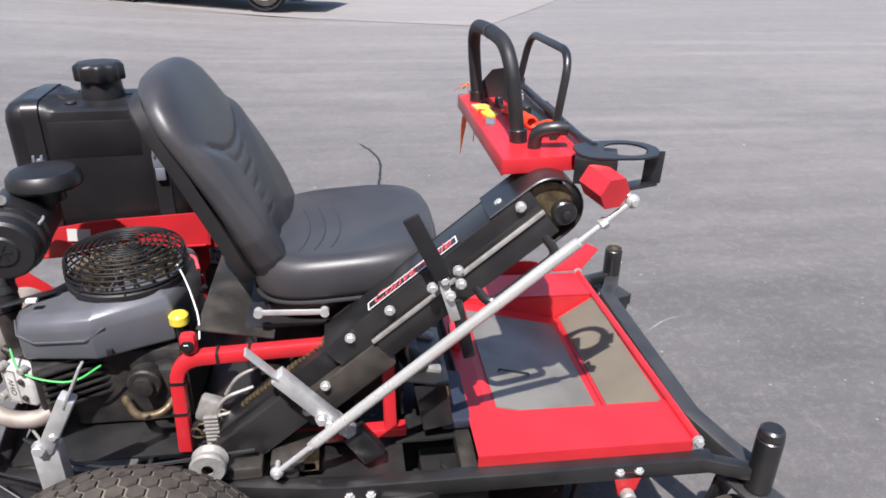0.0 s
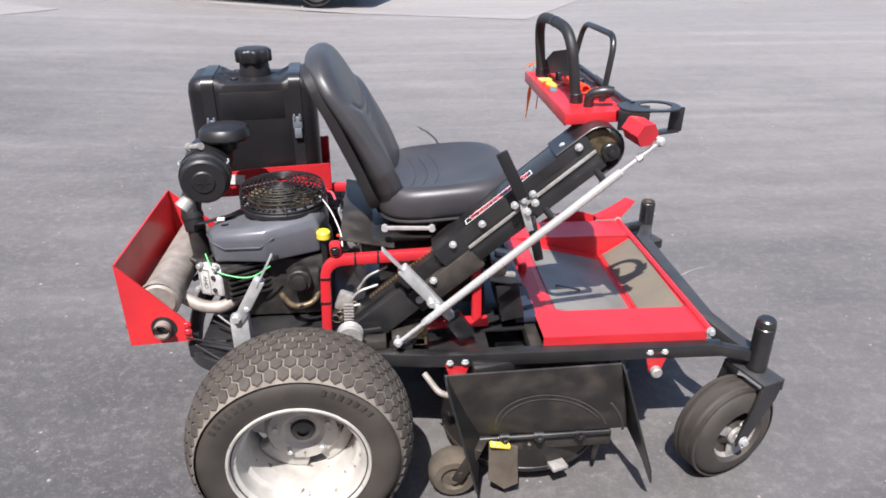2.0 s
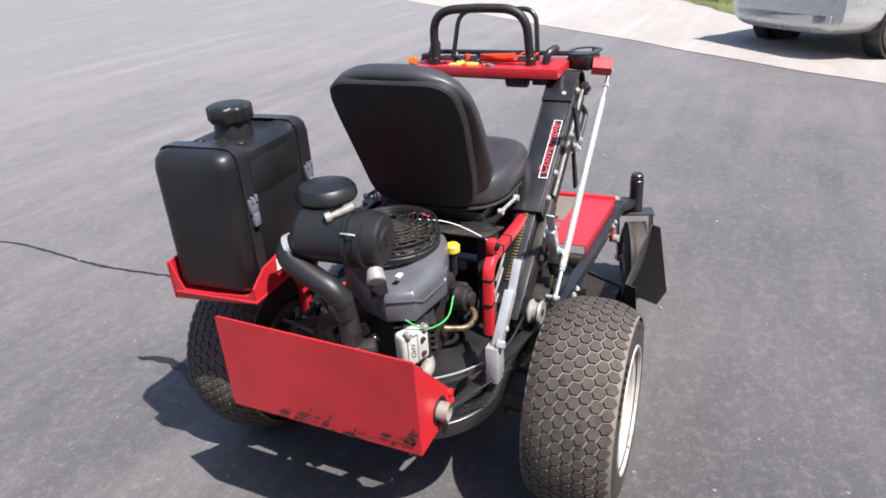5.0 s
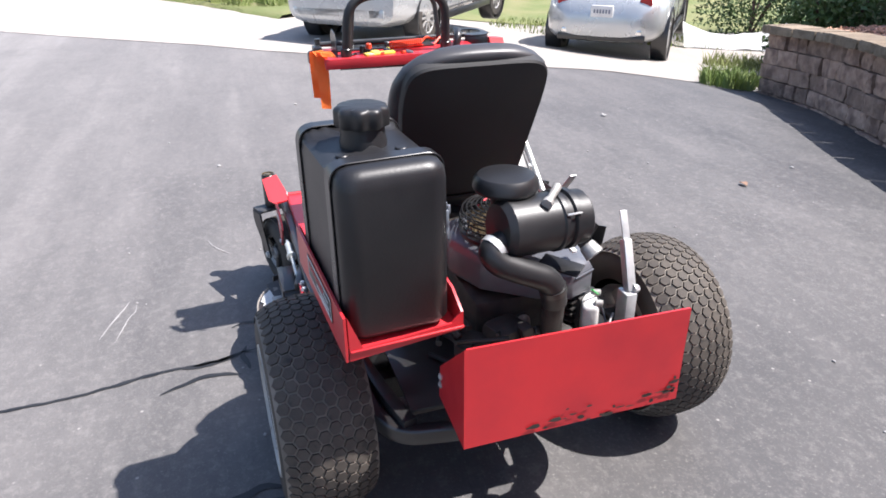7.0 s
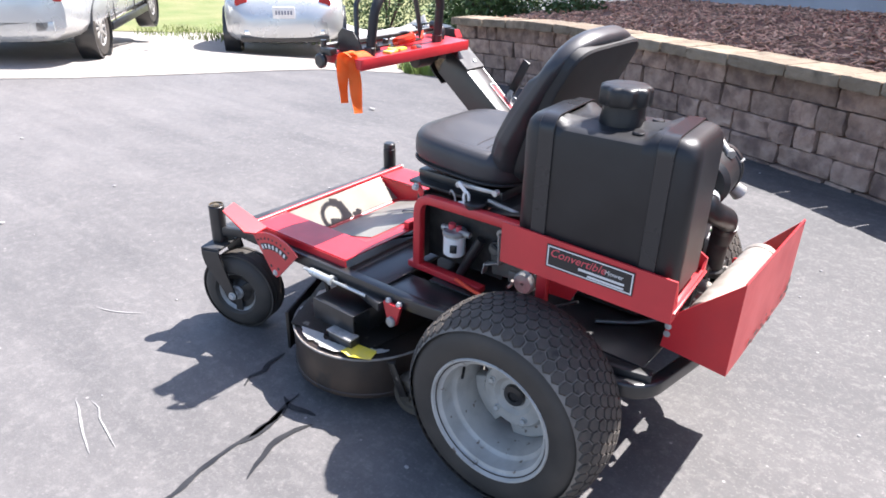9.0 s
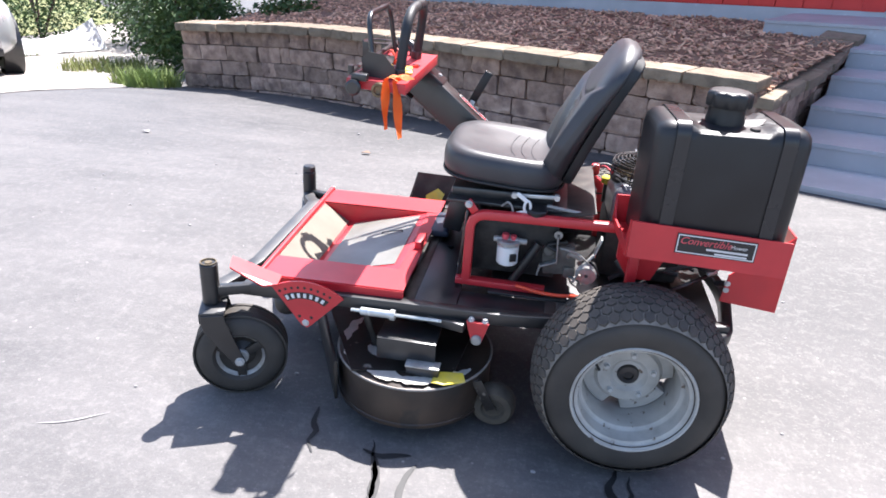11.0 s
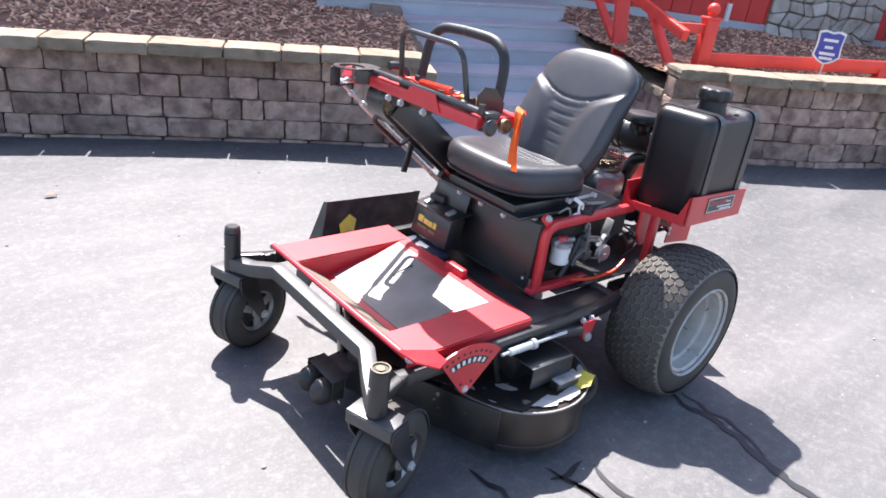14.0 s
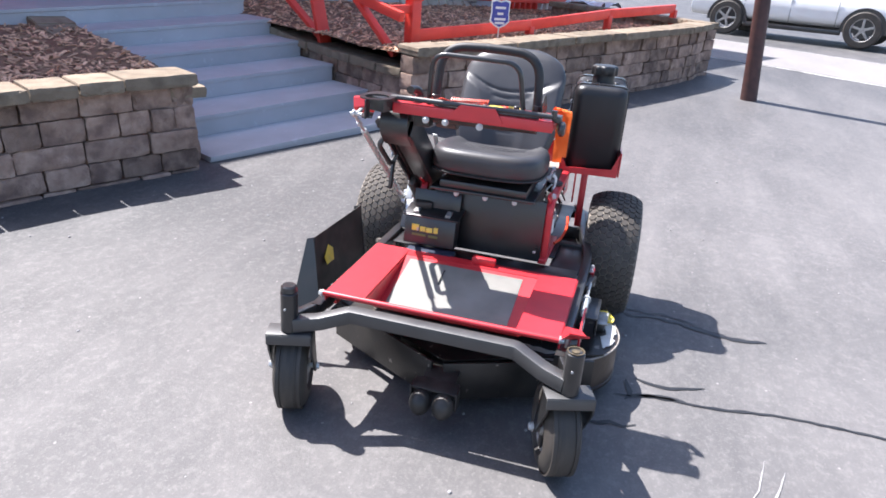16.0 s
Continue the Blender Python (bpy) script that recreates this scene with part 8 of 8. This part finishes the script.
drape(bm, [[(p[0], p[1], p[2] + 0.02 + 0.4 * k) for p in apron_row(1.0 + k * 1.2, 0.0)] for k in (0, 0.05, 0.15, 0.35, 0.7, 1.0)])
solo("verge", bm, TURF, "rough sunlit grass verge", kind="structure")


KERB = [(9.75, -0.45), (10.6, 0.05), (11.8, 0.70), (13.8, 2.10), (17.5, 4.9), (24.0, 9.5)]
bm = B()
rows = []
for k, lift in ((0, 0.0), (0.01, 0.05), (0.06, 0.07), (0.3, 0.08), (1.0, 0.10)):
    row = []
    for (a, b), (c, d) in zip(KERB, KERB[1:]):
        for i in range(6):
            x, y = a + (c - a) * i / 6, b + (d - b) * i / 6
            w_ = 0.05 * noise.noise(Vector((x * 2.3, y * 2.3, 4)))
            x, y = x + w_ + 4.5 * k, y - w_ - 5.0 * k
            row.append((x, y, lay(x, y) + 0.006 + lift))
    rows.append(row)
drape(bm, rows)
solo("verge_near", bm, TURF, "mown green verge with a worn earth edge", kind="structure")
RA, RB = Vector((11.7, 0.0, 0)), Vector((16.4, 3.0, 0))
rail_fence = thing("rail_fence", (RA.x, RA.y, lay(RA.x, RA.y) + 0.07), "low rust-red rail fence standing on the verge", "fence")
up_ = Vector((0, 0, 1))
for z in (0.16, 0.80):
    part("rail", beam(B(), RA + up_ * (lay(RA.x, RA.y) + 0.07 + z), RB + up_ * (lay(RB.x, RB.y) + 0.07 + z), 0.06, 0.11, 0.006), RAIL_RED, rail_fence)
for k in range(6):
    p = RA.lerp(RB, k / 5) + up_ * (lay(RA.lerp(RB, k / 5).x, RA.lerp(RB, k / 5).y) + 0.02)
    part("post", beam(B(), p, p + up_ * 0.98, 0.09, 0.09, 0.006, hint=(1, 0, 0)), RAIL_RED, rail_fence)


def grass_patch(name, spots, n, tall, seed, label):
    rn = np.random.RandomState(seed)
    V, F = [], []
    for k in range(n):
        cx, cy, r, base = spots[rn.randint(len(spots))]
        a, q = rn.uniform(0, 6.28), r * math.sqrt(rn.rand())
        x, y = cx + q * math.cos(a), cy + q * math.sin(a)
        h = tall * rn.uniform(0.4, 1.1)
        lean = Vector((rn.normal(0, 0.35), rn.normal(0, 0.35), 0)) * h
        w = Vector((math.cos(a * 3), math.sin(a * 3), 0)) * 0.006 * (1 + 2 * tall)
        o = len(V)
        p = Vector((x, y, lay(x, y) + base))
        V += [p - w, p + w, p + lean * 0.4 + Vector((0, 0, h * 0.6)) + w * 0.7, p + lean * 0.4 + Vector((0, 0, h * 0.6)) - w * 0.7, p + lean + Vector((0, 0, h))]
        F += [(o, o + 1, o + 2, o + 3), (o + 3, o + 2, o + 4)]
    me = bpy.data.meshes.new(name)
    me.from_pydata(V, [], F)
    me.materials.append(GRASS)
    tagged(new(name, me), label, "grass", kind="stuff")


grass_patch("grass", [(4.35, -4.75, 0.30, 0), (4.7, -5.1, 0.35, 0), (6.2, -6.6, 0.6, 0)], 1500, 0.20, 3, "tall green grass tuft beside the wall end")
grass_patch("grass", [(15.2 + 0.1 * k, 4.5 - 1.3 * k, 1.3, 0.02) for k in range(2, 8)] + [(10.4, -6.0, 1.6, 0.02), (9.4, -7.4, 1.4, 0.02), (13, -2, 1.5, 0.1), (11.6, -0.2, 0.75, 0.08), (12.6, 0.5, 0.8, 0.08), (13.8, 1.2, 0.8, 0.08), (15.0, 2.2, 0.9, 0.08)], 12000, 0.13, 6, "sunlit yellow-green verge grass")


def shrub(at, r, h, n, seed):
    rn = random.Random(seed)
    t = thing("shrub", at, "dense dark green shrub beside the drive", "shrub", "shrubs")
    o = Vector(at)
    bm = B()
    for k in range(5):
        a = rn.uniform(0, 6.28)
        tube(bm, [o, o + Vector((math.cos(a) * r * 0.25, math.sin(a) * r * 0.25, h * 0.4)), o + Vector((math.cos(a) * r * 0.5, math.sin(a) * r * 0.5, h * 0.8))], 0.02, 0.1, 6, 3)
    part("trunk", bm, POST_WOOD, t)
    V, F = [], []
    for k in range(n):
        while True:
            q = Vector((rn.uniform(-1, 1), rn.uniform(-1, 1), rn.uniform(-0.9, 1)))
            if 0.35 < q.length < 1 + 0.25 * noise.noise(q * 2.5 + Vector((seed, 0, 0))):
                break
        p = o + Vector((q.x * r, q.y * r, h * 0.5 + q.z * h * 0.5))
        rot = Euler((rn.uniform(-1, 1), rn.uniform(-1, 1), rn.uniform(0, 6.28))).to_matrix()
        L_ = rn.uniform(0.05, 0.10)
        i = len(V)
        V += [p + rot @ Vector(v) - o for v in ((0, 0, 0), (L_ * 0.4, L_ * 0.3, 0.01), (L_, 0, -0.01), (L_ * 0.4, -L_ * 0.3, 0.01))]
        F.append((i, i + 1, i + 2, i + 3))
    me = bpy.data.meshes.new("crown")
    me.from_pydata(V, [], F)
    me.materials.append(LEAF)
    ob = new("crown", me)
    ob.parent = t
    return t


for k, (x, y, r, h) in enumerate(((6.0, -8.2, 1.0, 1.5), (7.2, -10.2, 1.2, 1.7), (4.9, -6.6, 0.7, 1.3), (9.2, -9.2, 1.2, 1.8), (3.6, -6.9, 0.6, 1.1))):
    shrub((x, y, lay(x, y)), r, h, 4200, 31 + k)

# crumpled white sheet, propped up at both ends
rows = []
for j in range(9):
    v = j / 8
    rows.append([])
    for i in range(26):
        u = i / 25
        x, y = 8.25 - 0.60 * u + 0.30 * v, -7.05 - 1.75 * u - 0.12 * v
        z = lay(x, y) + 0.03 + v * (0.20 + 0.24 * (2 * u - 0.9) ** 2) + 0.035 * noise.noise(Vector((u * 6, v * 3, 2)))
        rows[-1].append((x, y, max(z, lay(x, y) + 0.01)))
bm = drape(B(), rows)
bmesh.ops.solidify(bm, geom=list(bm.faces), thickness=0.01)
solo("plastic_sheet", bm, TARP, "crumpled white plastic sheet sagging beside the shrubs", "sheet", at=(7.9, -7.9, lay(7.9, -7.9)))


# ---- cars ----
def build_car(name, at, heading, paint, label, spec):
    """A car with body, glasshouse, wheels, lights and plate. Stations: along, half width, sill, shoulder, roof, roof half width."""
    at = Vector(at)
    h = Vector((heading[0], heading[1], 0)).normalized()
    s = Vector((-h.y, h.x, 0))
    car = thing(name, at, label, "car", "parked cars")

    def P(x, y, z):
        return at + h * x + s * y + Vector((0, 0, z))

    body = []
    n = 12
    for x, w, z0, z1, _, _ in spec["st"]:
        loop = []
        for i in range(2 * n):
            a = math.pi * 2 * i / (2 * n)
            c, d = math.cos(a), math.sin(a)
            yy = math.copysign(abs(c) ** spec.get("square", 0.45), c) * w
            zz = (z0 + z1) / 2 + math.copysign(abs(d) ** 0.5, d) * (z1 - z0) / 2
            loop.append(P(x, yy * (1 - 0.06 * max(0, d)), zz))
        body.append(loop)
    bod = part("body", rings_of(body), paint, car, "", 45)
    cab = [[P(x, math.copysign(abs(math.cos(a)) ** 0.5, math.cos(a)) * (w * 0.90 + (rw - w * 0.90) * max(0, math.sin(a))), z1 - 0.06 + (zr - z1 + 0.06) * (0.5 + 0.5 * math.copysign(abs(math.sin(a)) ** 0.6, math.sin(a)))) for a in [2 * math.pi * i / 24 for i in range(24)]] for x, w, z0, z1, zr, rw in spec["st"] if zr > z1]
    part("glasshouse", rings_of(cab), GLASS_DARK, car, "dark tinted windows", 45)
    roof = [[p + Vector((0, 0, 0.008)) for p in loop[3:10]] for loop in cab[1:-1]]
    bm = B()
    rings(bm, roof, close=False, caps=False)
    bmesh.ops.solidify(bm, geom=list(bm.faces), thickness=0.02)
    part("roof", bm, paint, car)
    for x in spec["axles"]:
        for q in (1, -1):
            y = q * spec["track"] / 2
            R = spec["r"]
            if "square" in spec:
                rim_line = [P(x + math.cos(a) * R * 1.2, y, R + math.sin(a) * R * 1.2) for a in [radians(-8 + 196 * i / 24) for i in range(25)]]
                arch = prism(B(), rim_line, s * q * 0.02, s * q * 0.128)
                bmesh.ops.translate(arch, verts=arch.verts, vec=s * q * 0.02)
                y += q * 0.075
            else:
                arch = lathe(B(), [(R * 1.18, -0.10), (R * 1.18, 0.115), (R * 1.10, 0.118), (R * 1.10, -0.10)], P(x, y, R), s * q, 30)
            part("wheel_arch", arch, BLACK, bod)
            wl = lathe(B(), [(R * 0.62, -0.10), (R * 0.94, -0.10), (R, -0.07), (R, 0.07), (R * 0.94, 0.10), (R * 0.64, 0.10)], P(x, y, R), s * q, 36)
            tyre = part("wheel", wl, RUBBER, car)
            bm = lathe(B(), [(R * 0.64, 0.095), (R * 0.60, 0.085), (R * 0.56, 0.02)], P(x, y, R), s * q, 36)
            up = Vector((0, 0, 1))
            for k in range(spec["spokes"]):
                a = 2 * math.pi * k / spec["spokes"] + x
                d_ = h * math.cos(a) + up * math.sin(a)
                beam(bm, P(x, y, R) + s * q * 0.075, P(x, y, R) + s * q * 0.075 + d_ * R * 0.60, 0.05 if spec["spokes"] < 8 else 0.03, 0.03, 0.004, hint=s)
            cyl(bm, P(x, y, R) + s * q * 0.05, P(x, y, R) + s * q * 0.095, 0.06, n=18)
            part("rim", bm, ALU, tyre)
            part("brake_drum", cyl(B(), P(x, y, R), P(x, y, R) + s * q * 0.03, R * 0.5, n=24), BLACK, tyre)
    e = spec["st"][0][0]
    for nm, y, z, w, hh, m, dx in spec["bits"]:
        for q in ((1, -1) if y else (1,)):
            if spec.get("round") and nm == "tail_light":
                bm = cyl(B(), P(e + dx + 0.06, q * y, z), P(e + dx - 0.01, q * y, z), hh / 2, n=24, bev=0.01)
            else:
                bm = box(B(), P(e + dx, q * y, z), (0.04, w, hh), Matrix((h, s, Vector((0, 0, 1)))).transposed().to_4x4(), 0.008)
            ob = part(nm, bm, m, car)
            if nm == "number_plate":
                bb = B()
                for k in range(6):
                    box(bb, P(e + dx - 0.021, -0.10 + 0.04 * k, z), (0.002, 0.022, 0.05), Matrix((h, s, Vector((0, 0, 1)))).transposed().to_4x4())
                part("plate_bar", bb, BARS, ob)
    bm = B()
    for q in (1, -1):
        for x in spec["doors"]:
            w = spec["st"][len(spec["st"]) // 2][1]
            box(bm, P(x, q * (w * 0.992), 0.62), (0.008, 0.012, 0.62), Matrix((h, s, Vector((0, 0, 1)))).transposed().to_4x4())
        box(bm, P((spec["axles"][0] + spec["axles"][1]) / 2, q * (spec["st"][3][1] * 0.985), 0.27), (spec["axles"][1] - spec["axles"][0] - 0.8, 0.05, 0.10), Matrix((h, s, Vector((0, 0, 1)))).transposed().to_4x4(), 0.02)
    part("door_seam", bm, BLACK, car)
    return car


SEDAN = dict(st=[(-0.86, 0.60, 0.36, 0.72, 0.72, 0.5), (-0.80, 0.76, 0.28, 0.92, 0.92, 0.5), (-0.55, 0.85, 0.24, 0.98, 0.98, 0.5), (-0.10, 0.87, 0.22, 1.00, 1.02, 0.56), (0.55, 0.88, 0.22, 0.99, 1.42, 0.58), (1.5, 0.88, 0.22, 0.97, 1.46, 0.58), (2.1, 0.88, 0.22, 0.95, 1.28, 0.56), (2.65, 0.87, 0.24, 0.92, 0.93, 0.5), (3.2, 0.84, 0.26, 0.84, 0.84, 0.5), (3.55, 0.70, 0.30, 0.70, 0.70, 0.5)],
             axles=(0.0, 2.65), track=1.50, r=0.31, spokes=10, doors=(0.55, 1.55),
             bits=[("tail_light", 0.62, 0.76, 0.26, 0.16, LENS, 0.055), ("number_plate", 0, 0.66, 0.30, 0.15, WHITEP, 0.03), ("bumper_lip", 0.0, 0.44, 1.30, 0.10, SILVER_CAR, 0.02)])
BUG = dict(st=[(-0.74, 0.45, 0.36, 0.60, 0.60, 0.4), (-0.68, 0.68, 0.28, 0.80, 0.80, 0.4), (-0.50, 0.80, 0.24, 0.93, 1.00, 0.42), (-0.15, 0.85, 0.22, 0.96, 1.20, 0.48), (0.40, 0.86, 0.22, 0.96, 1.40, 0.52), (1.1, 0.86, 0.22, 0.95, 1.49, 0.54), (1.8, 0.85, 0.22, 0.93, 1.30, 0.52), (2.3, 0.84, 0.22, 0.90, 0.92, 0.5), (2.9, 0.80, 0.26, 0.80, 0.80, 0.5), (3.3, 0.60, 0.32, 0.62, 0.62, 0.4)],
           axles=(0.0, 2.51), track=1.50, r=0.315, spokes=6, doors=(0.9, 1.9), round=True,
           bits=[("tail_light", 0.56, 0.80, 0.17, 0.17, LENS, 0.10), ("number_plate", 0, 0.68, 0.30, 0.15, WHITEP, 0.005), ("reflector", 0.50, 0.42, 0.09, 0.06, CHROME, 0.03), ("bumper_lip", 0.0, 0.33, 1.2, 0.08, BLACK, 0.03)])
SUV = dict(square=0.26, st=[(-0.95, 0.70, 0.45, 0.95, 0.95, 0.6), (-0.88, 0.88, 0.38, 1.05, 1.70, 0.66), (-0.5, 0.92, 0.36, 1.10, 1.78, 0.70), (0.3, 0.93, 0.36, 1.10, 1.80, 0.70), (1.2, 0.93, 0.36, 1.10, 1.80, 0.70), (2.0, 0.93, 0.36, 1.08, 1.72, 0.68), (2.5, 0.92, 0.36, 1.06, 1.10, 0.6), (3.2, 0.90, 0.38, 1.02, 1.02, 0.6), (3.7, 0.74, 0.44, 0.90, 0.90, 0.6)],
           axles=(0.0, 2.85), track=1.62, r=0.37, spokes=5, doors=(0.35, 1.35, 2.3),
           bits=[("tail_light", 0.74, 0.95, 0.14, 0.3, LENS, 0.08), ("number_plate", 0, 0.8, 0.3, 0.15, WHITEP, 0.03)])


def park(name, ax, ay, heading, paint, label, spec):
    return build_car(name, (ax, ay, lay(ax, ay)), heading, paint, label, spec)


park("silver_sedan", 7.60, -1.48, (0.745, -0.667), SILVER_CAR, "silver four-door sedan parked on the concrete apron", SEDAN)
park("silver_hatchback", 7.25, -4.95, (0.76, -0.65), SILVER_CAR, "silver round-tailed hatchback parked near the shrubs", BUG)
park("white_suv", -16.2, 2.35, (0.36, 0.93), WHITE_CAR, "white sport utility vehicle parked across the far drive", SUV)
park("dark_sedan", -3.5, 12.7, (1.0, -0.30), DARK_CAR, "dark sedan parked at the far edge of the asphalt", SEDAN)

# ---- block walls ----
retaining_wall("wall_left", LEFT_MAIN, -1, 0.705, 2, "curved retaining wall of split brown blocks with pale caps")
retaining_wall("wall_left_return", LEFT, -1, 0.60, 6, "short return of the block wall beside the steps")
retaining_wall("wall_right", RIGHT_MAIN, -1 if RIGHT_MAIN.dir(1).x > 0 else 1, 0.74, 3, "retaining wall of split brown blocks with pale caps")
retaining_wall("wall_wing", RIGHT_WING, 1, 0.52, 4, "low wing wall of dark blocks beside the steps")
retaining_wall("wall_right_back", RIGHT_BACK, -1, 0.74, 5, "end return of the block wall")
